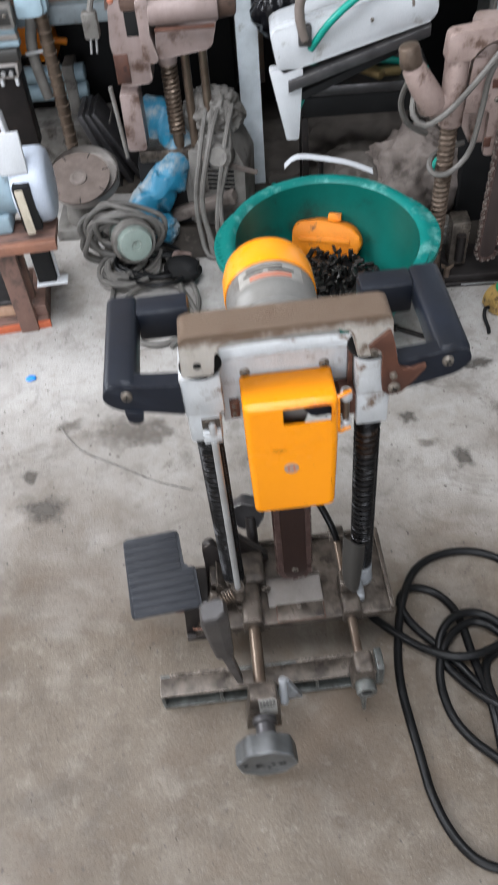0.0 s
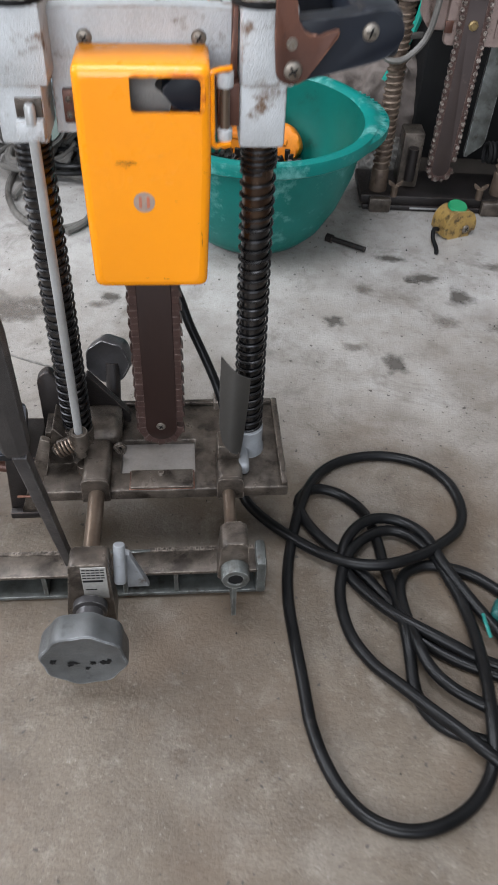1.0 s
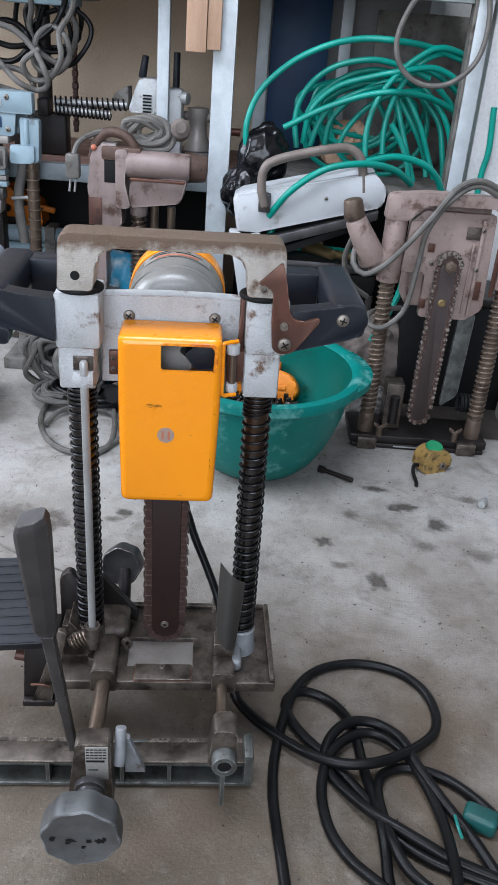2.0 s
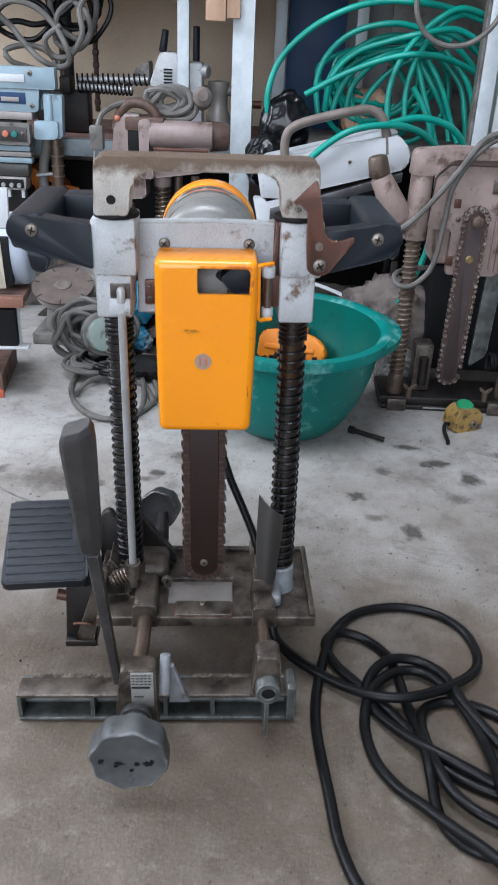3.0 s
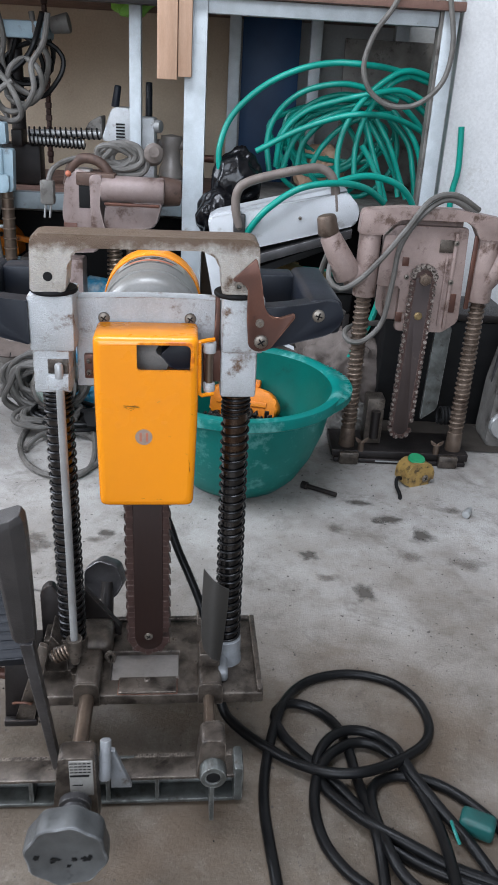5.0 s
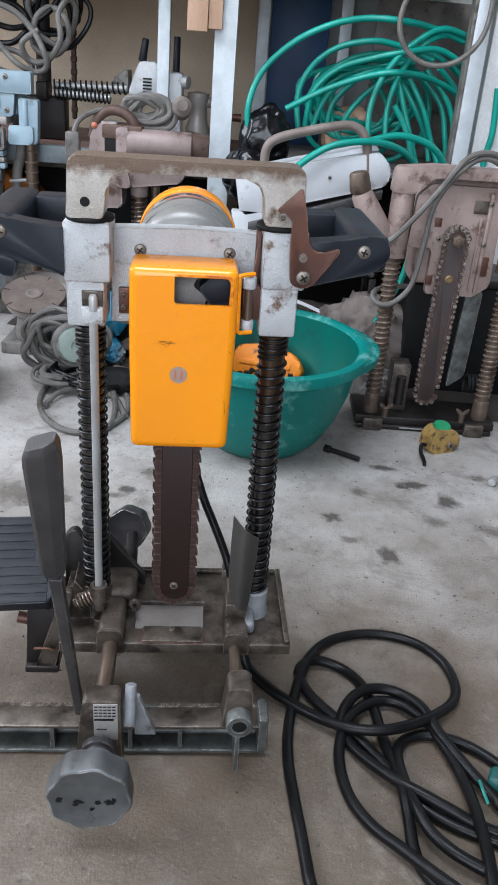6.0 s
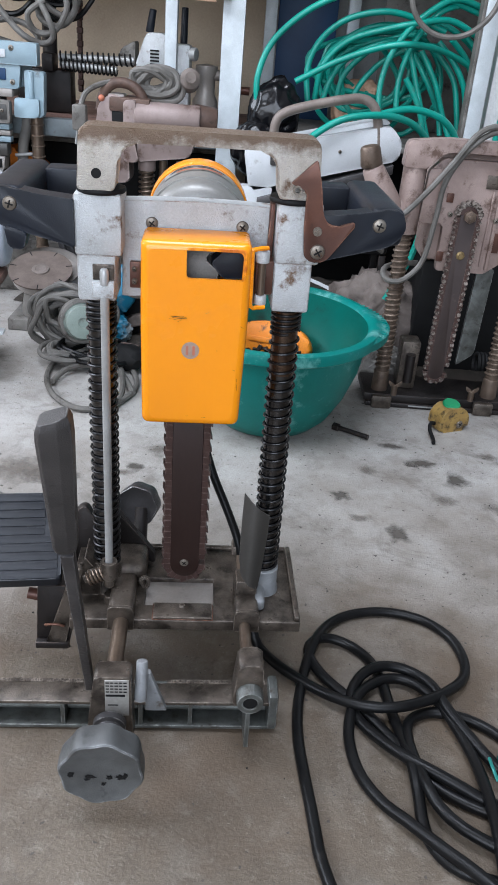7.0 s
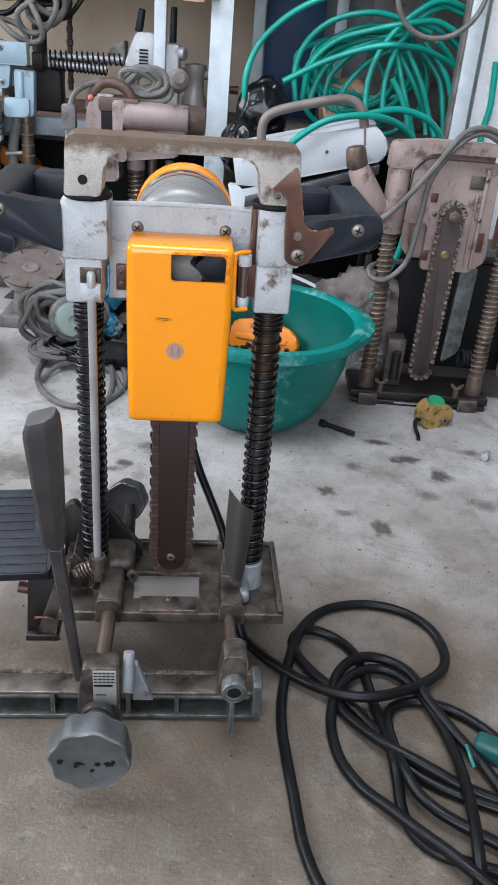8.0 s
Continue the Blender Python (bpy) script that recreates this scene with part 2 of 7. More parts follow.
M_PINKDIRT = surface("dusty_pink_brown_paint", (0.31, 0.245, 0.23), (0.19, 0.135, 0.118), 0.46, 0.1, 18, 500, 0.3, (0.075, 0.042, 0.03), 0.54, 18, (0.42, 0.36, 0.335), contrast=0.2)
M_BROWNIRON = surface("brown_dirty_iron", (0.13, 0.08, 0.06), (0.065, 0.04, 0.032), 0.5, 0.2, 24, 600, 0.3, (0.03, 0.02, 0.016), 0.54, 26, (0.3, 0.22, 0.18))
M_IRONBLACK = surface("brown_black_iron", (0.022, 0.018, 0.017), (0.012, 0.01, 0.0095), 0.42, 0.3, 26, 700, 0.3, (0.055, 0.034, 0.025), 0.64, 30, (0.12, 0.09, 0.075))
M_PALE = surface("pale_cast", (0.29, 0.305, 0.32), (0.19, 0.195, 0.2), 0.42, 0.2, 36, 900, 0.4, (0.08, 0.06, 0.045), 0.58, 40, (0.42, 0.43, 0.44))
M_SHEET = surface("pale_sheet_metal", (0.33, 0.305, 0.285), (0.24, 0.215, 0.195), 0.4, 0.2, 20, 400, 0.08, (0.12, 0.1, 0.085), 0.6, 20)
M_BRASS = surface("old_brass", (0.36, 0.27, 0.13), (0.25, 0.18, 0.09), 0.4, 0.8, 30, 260, 0.1)


def concrete():
    """Trowelled floor: pale where walked dry, brown where oil has soaked in, blots and fine pits; shade painted in
    towards the front.
    """
    m = bpy.data.materials.new("stained_concrete")
    m.use_nodes = True
    n, link = m.node_tree.nodes, m.node_tree.links.new
    bsdf = n["Principled BSDF"]
    co = n.new("ShaderNodeTexCoord")

    def noise_at(sc, detail=6.0, rgh=0.6, dist=0.0):
        t = n.new("ShaderNodeTexNoise")
        t.inputs["Scale"].default_value, t.inputs["Detail"].default_value = sc, detail
        t.inputs["Roughness"].default_value, t.inputs["Distortion"].default_value = rgh, dist
        link(co.outputs["Object"], t.inputs["Vector"])
        return t.outputs["Fac"]

    def ramp(fac, lo, hi, a=0.0, b=1.0):
        r = n.new("ShaderNodeMapRange")
        for key, v in (("From Min", lo), ("From Max", hi), ("To Min", a), ("To Max", b)):
            r.inputs[key].default_value = v
        link(fac, r.inputs["Value"])
        return r.outputs[0]

    def mix(fac, a, b):
        x = n.new("ShaderNodeMix")
        x.data_type = "RGBA"
        link(fac, x.inputs[0])
        for sock, v in ((x.inputs[6], a), (x.inputs[7], b)):
            if isinstance(v, tuple):
                sock.default_value = (*v, 1)
            else:
                link(v, sock)
        return x.outputs[2]

    def mul(a, b):
        x = n.new("ShaderNodeMath")
        x.operation = "MULTIPLY"
        link(a, x.inputs[0])
        link(b, x.inputs[1])
        return x.outputs[0]

    col = mix(ramp(noise_at(2.4), 0.36, 0.64), (0.47, 0.455, 0.435), (0.35, 0.335, 0.315))
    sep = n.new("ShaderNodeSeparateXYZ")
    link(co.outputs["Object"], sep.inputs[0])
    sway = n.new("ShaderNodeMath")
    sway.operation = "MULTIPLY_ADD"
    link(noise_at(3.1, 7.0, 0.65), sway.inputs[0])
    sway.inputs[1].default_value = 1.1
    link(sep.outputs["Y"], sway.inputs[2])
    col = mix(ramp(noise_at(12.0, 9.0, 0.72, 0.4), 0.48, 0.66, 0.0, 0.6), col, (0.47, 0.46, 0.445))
    # Shade on the near floor is painted in here, mixed with brown dirt.
    near_shade_dirt = ramp(sway.outputs[0], 1.12, 0.5, 0.0, 1.0)
    col = mix(ramp(noise_at(5.5, 9.0, 0.7, 0.3), 0.5, 0.72, 0.0, 0.4), col, (0.18, 0.152, 0.125))
    col = mix(ramp(noise_at(7.0, 8.0, 0.65), 0.5, 0.74, 0.0, 0.6), col, (0.16, 0.135, 0.112))
    col = mix(ramp(noise_at(19.0, 8.0, 0.75, 0.5), 0.52, 0.74, 0.0, 0.6), col, (0.12, 0.1, 0.083))
    col = mix(ramp(noise_at(38.0, 8.0, 0.75, 0.3), 0.54, 0.78, 0.0, 0.3), col, (0.33, 0.315, 0.295))
    col = mix(ramp(noise_at(90.0, 6.0, 0.7), 0.55, 0.75, 0.0, 0.3), col, (0.3, 0.285, 0.265))
    col = mix(ramp(noise_at(420.0, 3.0), 0.3, 0.9, 0.0, 0.6), col, (0.16, 0.14, 0.12))
    col = mix(ramp(noise_at(3.7, 9.0, 0.7, 0.6), 0.55, 0.68, 0.0, 0.55), col, (0.17, 0.145, 0.118))
    col = mix(ramp(noise_at(60.0, 9.0, 0.8, 0.2), 0.56, 0.66, 0.0, 0.5), col, (0.13, 0.112, 0.094))
    shade_and_soil = n.new("ShaderNodeMix")
    shade_and_soil.data_type, shade_and_soil.blend_type = "RGBA", "MULTIPLY"
    link(near_shade_dirt, shade_and_soil.inputs[0])
    link(col, shade_and_soil.inputs[6])
    shade_and_soil.inputs[7].default_value = (0.318, 0.263, 0.204, 1)
    col = shade_and_soil.outputs[2]
    col = mix(ramp(noise_at(26.0, 10.0, 0.8, 0.2), 0.53, 0.66, 0.0, 0.42), col, (0.25, 0.222, 0.19))
    col = mix(ramp(noise_at(6.5, 10.0, 0.7, 0.2), 0.5, 0.68, 0.0, 0.34), col, (0.25, 0.225, 0.195))
    col = mix(ramp(noise_at(150.0, 6.0, 0.8), 0.58, 0.68, 0.0, 0.5), col, (0.33, 0.305, 0.275))
    col = mix(ramp(noise_at(9.0, 8.0, 0.75, 0.8), 0.54, 0.68, 0.0, 0.55), col, (0.062, 0.05, 0.038))
    col = mix(mul(near_shade_dirt, ramp(noise_at(4.3, 8.0, 0.62, 0.7), 0.47, 0.62, 0.0, 0.62)), col, (0.1, 0.07, 0.046))
    pits = ramp(noise_at(120.0, 2.0, 0.4), 0.7, 0.74)
    col = mix(pits, col, (0.05, 0.042, 0.036))
    link(col, bsdf.inputs["Base Color"])
    link(ramp(noise_at(5.0), 0.3, 0.7, 0.42, 0.68), bsdf.inputs["Roughness"])
    bp = n.new("ShaderNodeBump")
    bp.inputs["Strength"].default_value, bp.inputs["Distance"].default_value = 0.5, 0.003
    link(noise_at(190.0, 6.0, 0.7), bp.inputs["Height"])
    link(bp.outputs[0], bsdf.inputs["Normal"])
    return m


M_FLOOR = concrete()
def soaked(name, color, strength):
    """Oil in the floor: dense in the middle, ragged and thin to the rim."""
    m = bpy.data.materials.new(name)
    m.use_nodes = True
    n, link = m.node_tree.nodes, m.node_tree.links.new
    bsdf = n["Principled BSDF"]
    bsdf.inputs["Base Color"].default_value = (*color, 1)
    bsdf.inputs["Roughness"].default_value = 0.5
    at = n.new("ShaderNodeAttribute")
    at.attribute_name = "soak"
    co = n.new("ShaderNodeTexCoord")
    t = n.new("ShaderNodeTexNoise")
    t.inputs["Scale"].default_value, t.inputs["Detail"].default_value, t.inputs["Roughness"].default_value = 55.0, 7.0, 0.7
    link(co.outputs["Object"], t.inputs["Vector"])
    add = n.new("ShaderNodeMath")
    add.operation = "MULTIPLY_ADD"
    link(t.outputs["Fac"], add.inputs[0])
    add.inputs[1].default_value = 1.3
    link(at.outputs["Fac"], add.inputs[2])
    r = n.new("ShaderNodeMapRange")
    r.inputs["From Min"].default_value, r.inputs["From Max"].default_value, r.inputs["To Max"].default_value = 0.85, 1.45, strength
    link(add.outputs[0], r.inputs["Value"])
    link(r.outputs[0], bsdf.inputs["Alpha"])
    return m


M_STAIN = soaked("oil_stain", (0.085, 0.075, 0.065), 0.85)
M_STAIN_PALE = soaked("old_pale_stain", (0.15, 0.13, 0.112), 0.6)
M_WALL = surface("beige_plaster", (0.53, 0.435, 0.325), (0.42, 0.335, 0.245), 0.8, 0.0, 3.0, 160, 0.2, (0.28, 0.2, 0.135), 0.58, 5.0)
M_WALLGREY = surface("grey_boarding", (0.38, 0.39, 0.385), (0.3, 0.305, 0.3), 0.7, 0.0, 3.0, 120, 0.1, (0.28, 0.26, 0.24), 0.62, 3.0)
M_WALLWHITE = surface("white_boarding", (0.66, 0.665, 0.67), (0.58, 0.585, 0.59), 0.6, 0.0, 3.0, 160, 0.08, (0.42, 0.4, 0.37), 0.62, 5.0)
M_CEIL = surface("ceiling_sheet", (0.5, 0.49, 0.47), (0.4, 0.39, 0.37), 0.7, 0.0, 2.0, 100, 0.1)


# ---- mesh helpers ----
def thing(name, m, label, category, group="", kind=""):
    ob = new(name)
    ob.empty_display_size = 0.05
    ob.matrix_world = m
    return tagged(ob, label, category, group, kind)


def part(name, bm, material, parent=None, label="", sharp=38.0):
    """Links bm as one mesh object under a thing or a part, smooth but for its sharp edges."""
    bmesh.ops.recalc_face_normals(bm, faces=bm.faces)
    lim = radians(sharp)
    for face in bm.faces:
        face.smooth = True
    for e in bm.edges:
        if len(e.link_faces) == 2 and e.calc_face_angle(0.0) > lim:
            e.smooth = False
    me = bpy.data.meshes.new(name)
    bm.to_mesh(me)
    bm.free()
    me.materials.append(material)
    ob = new(name, me)
    if parent:
        ob.parent = parent
    if label:
        tagged(ob, label)
    return ob


def box(lo, hi, bevel=0.0, bm=None, m=None, seg=2):
    """An upright box with rounded edges, from corner to corner, in a bmesh."""
    out = bm or bmesh.new()
    tmp = bmesh.new()
    bmesh.ops.create_cube(tmp, size=1.0)
    for v in tmp.verts:
        v.co = Vector([lo[i] + (v.co[i] + 0.5) * (hi[i] - lo[i]) for i in range(3)])
    if bevel:
        bmesh.ops.bevel(tmp, geom=tmp.edges[:], offset=bevel, segments=seg, profile=0.5, affect="EDGES", clamp_overlap=True)
    return join(out, tmp, m)


def join(out, tmp, m=None):
    if m is not None:
        tmp.transform(m)
    me = bpy.data.meshes.new("tmp")
    tmp.to_mesh(me)
    tmp.free()
    out.from_mesh(me)
    bpy.data.meshes.remove(me)
    return out


def rod(p0, p1, r, r1=None, seg=20, bm=None, bevel=0.0):
    """A cylinder or cone from p0 to p1."""
    out = bm or bmesh.new()
    a, b = Vector(p0), Vector(p1)
    tmp = bmesh.new()
    bmesh.ops.create_cone(tmp, cap_ends=True, segments=seg, radius1=r, radius2=r if r1 is None else r1, depth=(b - a).length)
    if bevel:
        rims = [e for e in tmp.edges if abs(e.verts[0].co.z - e.verts[1].co.z) < 1e-6]
        bmesh.ops.bevel(tmp, geom=rims, offset=bevel, segments=2, profile=0.5, affect="EDGES")
    q = (b - a).to_track_quat("Z", "Y").to_matrix().to_4x4()
    return join(out, tmp, Matrix.Translation((a + b) / 2) @ q)


def between(p0, p1):
    """The pose that stands a thing, built upright along z, on p0 so that it points to p1, its front kept to the front."""
    z = (Vector(p1) - Vector(p0)).normalized()
    x = Vector((0, 1, 0)).cross(z).normalized()
    return Matrix.Translation(p0) @ Matrix((x, z.cross(x), z)).transposed().to_4x4()


def lathe(profile, m=None, seg=32, bm=None):
    """Turns a profile of (radius, height) about z."""
    out = bm or bmesh.new()
    tmp = bmesh.new()
    rings = []
    for r, z in profile:
        rings.append([tmp.verts.new((r * math.cos(6.28318530718 * i / seg), r * math.sin(6.28318530718 * i / seg), z)) for i in range(seg)] if r > 1e-6 else [tmp.verts.new((0, 0, z))])
    for a, b in zip(rings, rings[1:]):
        for i in range(seg):
            j = (i + 1) % seg
            quad = [a[i % len(a)], a[j % len(a)], b[j % len(b)], b[i % len(b)]]
            quad = list(dict.fromkeys(quad))
            if len(quad) > 2:
                tmp.faces.new(quad)
    return join(out, tmp, m)


def smooth_path(pts, step=0.012, closed=False):
    """A Catmull-Rom line through pts at about even steps."""
    p = [Vector(v) for v in pts]
    n = len(p)
    out = []
    for i in range(n if closed else n - 1):
        if closed:
            a, b, c, d = p[i - 1], p[i], p[(i + 1) % n], p[(i + 2) % n]
        else:
            a, b, c, d = p[max(i - 1, 0)], p[i], p[i + 1], p[min(i + 2, n - 1)]
        k = max(2, int((c - b).length / step))
        for j in range(k):
            t = j / k
            out.append(0.5 * ((2 * b) + (c - a) * t + (2 * a - 5 * b + 4 * c - d) * t * t + (3 * b - a - 3 * c + d) * t ** 3))
    if not closed:
        out.append(p[-1])
    return out


def tube(path, r, seg=10, bm=None, closed=False):
    """A round cable along a path."""
    out = bm or bmesh.new()
    n = len(path)
    rings, side = [], None
    for i, p in enumerate(path):
        q0, q1 = (path[i - 1], path[(i + 1) % n]) if closed else (path[max(i - 1, 0)], path[min(i + 1, n - 1)])
        t = (q1 - q0).normalized()
        if side is None:
            side = t.orthogonal().normalized()
        side = (side - t * side.dot(t)).normalized()
        up = t.cross(side)
        rings.append([out.verts.new(p + r * (math.cos(6.28318530718 * k / seg) * side + math.sin(6.28318530718 * k / seg) * up)) for k in range(seg)])
    for i in range(n if closed else n - 1):
        a, b = rings[i], rings[(i + 1) % n]
        for k in range(seg):
            out.faces.new((a[k], a[(k + 1) % seg], b[(k + 1) % seg], b[k]))
    if not closed:
        out.faces.new(rings[0][::-1])
        out.faces.new(rings[-1])
    return out


def prism(outline, y0, y1, bevel=0.0, bm=None, m=None, seg=2):
    """An outline in x and z, drawn out from y0 to y1."""
    out = bm or bmesh.new()
    tmp = bmesh.new()
    front = [tmp.verts.new((x, y0, z)) for x, z in outline]
    back = [tmp.verts.new((x, y1, z)) for x, z in outline]
    tmp.faces.new(front)
    tmp.faces.new(back[::-1])
    k = len(outline)
    for i in range(k):
        tmp.faces.new((front[i], back[i], back[(i + 1) % k], front[(i + 1) % k]))
    if bevel:
        rims = [e for e in tmp.edges if abs(e.verts[0].co.y - e.verts[1].co.y) < 1e-6]
        bmesh.ops.bevel(tmp, geom=rims, offset=bevel, segments=seg, profile=0.5, affect="EDGES", clamp_overlap=True)
    return join(out, tmp, m)


def holed(xs, zs, skip, y0, y1, bevel=0.0, bm=None, m=None):
    """A slab in x and z from y0 to y1, cut along xs and zs, without the cells in skip."""
    out = bm or bmesh.new()
    tmp = bmesh.new()
    grid = {}
    for s, y in enumerate((y0, y1)):
        for i, x in enumerate(xs):
            for k, z in enumerate(zs):
                grid[i, k, s] = tmp.verts.new((x, y, z))
    cells = {(i, k) for i in range(len(xs) - 1) for k in range(len(zs) - 1)} - set(skip)
    for i, k in cells:
        for s in (0, 1):
            tmp.faces.new([grid[i, k, s], grid[i + 1, k, s], grid[i + 1, k + 1, s], grid[i, k + 1, s]][:: 1 if s == 0 else -1])
        for (di, dk), (p, q) in {(-1, 0): ((0, 0), (0, 1)), (1, 0): ((1, 0), (1, 1)), (0, -1): ((0, 0), (1, 0)), (0, 1): ((0, 1), (1, 1))}.items():
            if (i + di, k + dk) not in cells:
                a, b = (i + p[0], k + p[1]), (i + q[0], k + q[1])
                tmp.faces.new((grid[*a, 0], grid[*b, 0], grid[*b, 1], grid[*a, 1]))
    loose = [v for v in tmp.verts if not v.link_faces]
    bmesh.ops.delete(tmp, geom=loose, context="VERTS")
    bmesh.ops.recalc_face_normals(tmp, faces=tmp.faces)
    if bevel:
        rims = [e for e in tmp.edges if len(e.link_faces) == 2 and e.calc_face_angle(0.0) > 0.7]
        bmesh.ops.bevel(tmp, geom=rims, offset=bevel, segments=3, profile=0.5, affect="EDGES", clamp_overlap=True)
    return join(out, tmp, m)


def rounded(points, r, n=4):
    """The outline through points (x, z) with its corners rounded by r, or by a third value of a point."""
    out = []
    k = len(points)
    for i, p in enumerate(points):
        a, b, c = (Vector(points[j % k][:2]) for j in (i - 1, i, i + 1))
        rr = p[2] if len(p) > 2 else r
        d0, d1 = (a - b), (c - b)
        cut = min(rr, d0.length * 0.45, d1.length * 0.45)
        s, e = b + d0.normalized() * cut, b + d1.normalized() * cut
        for j in range(n + 1):
            t = j / n
            q = s * (1 - t) ** 2 + b * 2 * t * (1 - t) + e * t * t
            out.append((q.x, q.y))
    return out


def spring(x, y, z0, z1, r, wire, pitch, bm=None, seg=7):
    turns = (z1 - z0) / pitch
    n = int(turns * 16)
    path = [Vector((x + r * math.cos(6.28318530718 * turns * i / n), y + r * math.sin(6.28318530718 * turns * i / n), z0 + (z1 - z0) * i / n)) for i in range(n + 1)]
    return tube(path, wire, seg, bm)


def lump(center, radii, seed=0, rough=0.15, detail=3, bm=None, freq=1.6):
    """A rounded lump with an uneven skin."""
    out = bm or bmesh.new()
    tmp = bmesh.new()
    bmesh.ops.create_icosphere(tmp, subdivisions=detail, radius=1.0)
    for v in tmp.verts:
        d = v.co.normalized()
        k = 1 + rough * noise.noise(d * freq + Vector((seed * 3.1, seed * 1.7, seed))) + 0.4 * rough * noise.noise(d * freq * 3 + Vector((seed, 0, seed)))
        v.co = Vector([center[i] + d[i] * k * radii[i] for i in range(3)])
    return join(out, tmp)


def screw(parent, pos, r=0.006, name="screw", depth=0.003, turn=0.6):
    """A cross-slot screw head that faces the front."""
    x, y, z = pos
    bm = lathe([(0, depth), (r * 0.55, depth * 0.96), (r * 0.9, depth * 0.6), (r, 0.0), (r, -0.002)], Matrix.Translation(pos) @ pose(0, 0, 0, 90), 18)
    head = part(name, bm, M_SCREW, parent)
    slot = bmesh.new()
    for a in (turn, turn + 1.5708):
        box((-r * 0.55, -depth - 0.0006, -r * 0.1), (r * 0.55, -depth + 0.0006, r * 0.1), 0, slot, Matrix.Translation(pos) @ Matrix.Rotation(a, 4, "Y"))
    part("slot", slot, M_DARK, head)
    return head


def saw_chain(parent, top, tip, half, y, pitch, teeth, material, label, pins=None):
    """A mortising chain round a bar: links in a loop, each a small plate with a tooth."""
    tx, tz = tip
    ax, az = top
    down = Vector((tx - ax, 0, tz - az))
    length = down.length
    down.normalize()
    side = Vector((-down.z, 0, down.x))
    loop = []
    n_side = int(length / pitch)
    for i in range(n_side):
        loop.append((Vector((ax, y, az)) + down * (i * pitch) + side * half, down, side))
    n_arc = max(4, int(3.1416 * half / pitch))
    for i in range(n_arc):
        a = 3.1416 * (i + 0.5) / n_arc
        out_dir = side * math.cos(a) + down * math.sin(a)
        loop.append((Vector((tx, y, tz)) + out_dir * half, down * math.cos(a) - side * math.sin(a), out_dir))
    for i in range(n_side):
        loop.append((Vector((ax, y, az)) + down * ((n_side - i) * pitch) - side * half, -down, -side))
    bm = bmesh.new()
    for i, (p, t, o) in enumerate(loop):
        rot = Matrix((t, Vector((0, 1, 0)), o)).transposed().to_4x4()
        mt = Matrix.Translation(p) @ rot
        w = 0.005 if i % 2 else 0.0056
        reach = pitch * 0.54 if i < n_side or i >= n_side + n_arc else 1.5 * half / n_arc
        box((-reach, -w, -0.0075), (reach, w, 0.0014 if i % 2 == 0 else 0.0011), 0.0004, bm, mt, 1)
        if teeth and i % 2 == 0:
            tmp = bmesh.new()
            vs = [tmp.verts.new(c) for c in ((-pitch * 0.5, -w, 0.0015), (pitch * 0.4, -w, 0.0015), (pitch * 0.52, -w, 0.0036), (-pitch * 0.5, w, 0.0015), (pitch * 0.4, w, 0.0015), (pitch * 0.52, w, 0.0036))]
            for fidx in ((0, 1, 2), (5, 4, 3), (0, 3, 4, 1), (1, 4, 5, 2), (2, 5, 3, 0)):
                tmp.faces.new([vs[k] for k in fidx])
            join(bm, tmp, mt)
    chain = part("chain", bm, material, parent, label)
    if pins:
        heads = bmesh.new()
        for i, (p, t, o) in enumerate(loop):
            rod(p + Vector((0, -0.0068, 0)) + o * (0.001 if i % 2 else -0.0012), p, 0.0028 if i % 2 else 0.0042, 0.0046, 8, heads)
        part("pin_strip", heads, pins, chain, "worn pale chain rollers")
    return chain



def crumple(center, radii, seed=0, depth=0.35, freq=2.2, bm=None, detail=5, fine=0.3):
    """A crumpled skin: sharp folds between smooth hollows."""
    out = bm or bmesh.new()
    tmp = bmesh.new()
    bmesh.ops.create_icosphere(tmp, subdivisions=detail, radius=1.0)
    off = Vector((seed * 3.1, seed * 1.7, seed))
    for v in tmp.verts:
        d = v.co.normalized()
        q = d + 0.35 * noise.noise_vector(d * 1.3 + off)
        q = Vector((q.x * freq, q.y * freq, q.z * freq * 0.7))
        ridge = 1 - 2.2 * abs(noise.noise(q + off))
        small = 1 - 2.2 * abs(noise.noise(q * 2.3 + off * 1.7))
        tiny = 1 - 2.2 * abs(noise.noise(q * 5.1 - off))
        k = 0.85 + depth * (0.55 * ridge + (0.22 + 0.3 * fine) * small + 0.3 * fine * tiny) + 0.12 * noise.noise(d * 1.5 + off)
        v.co = Vector([center[i] + d[i] * k * radii[i] for i in range(3)])
    return join(out, tmp)


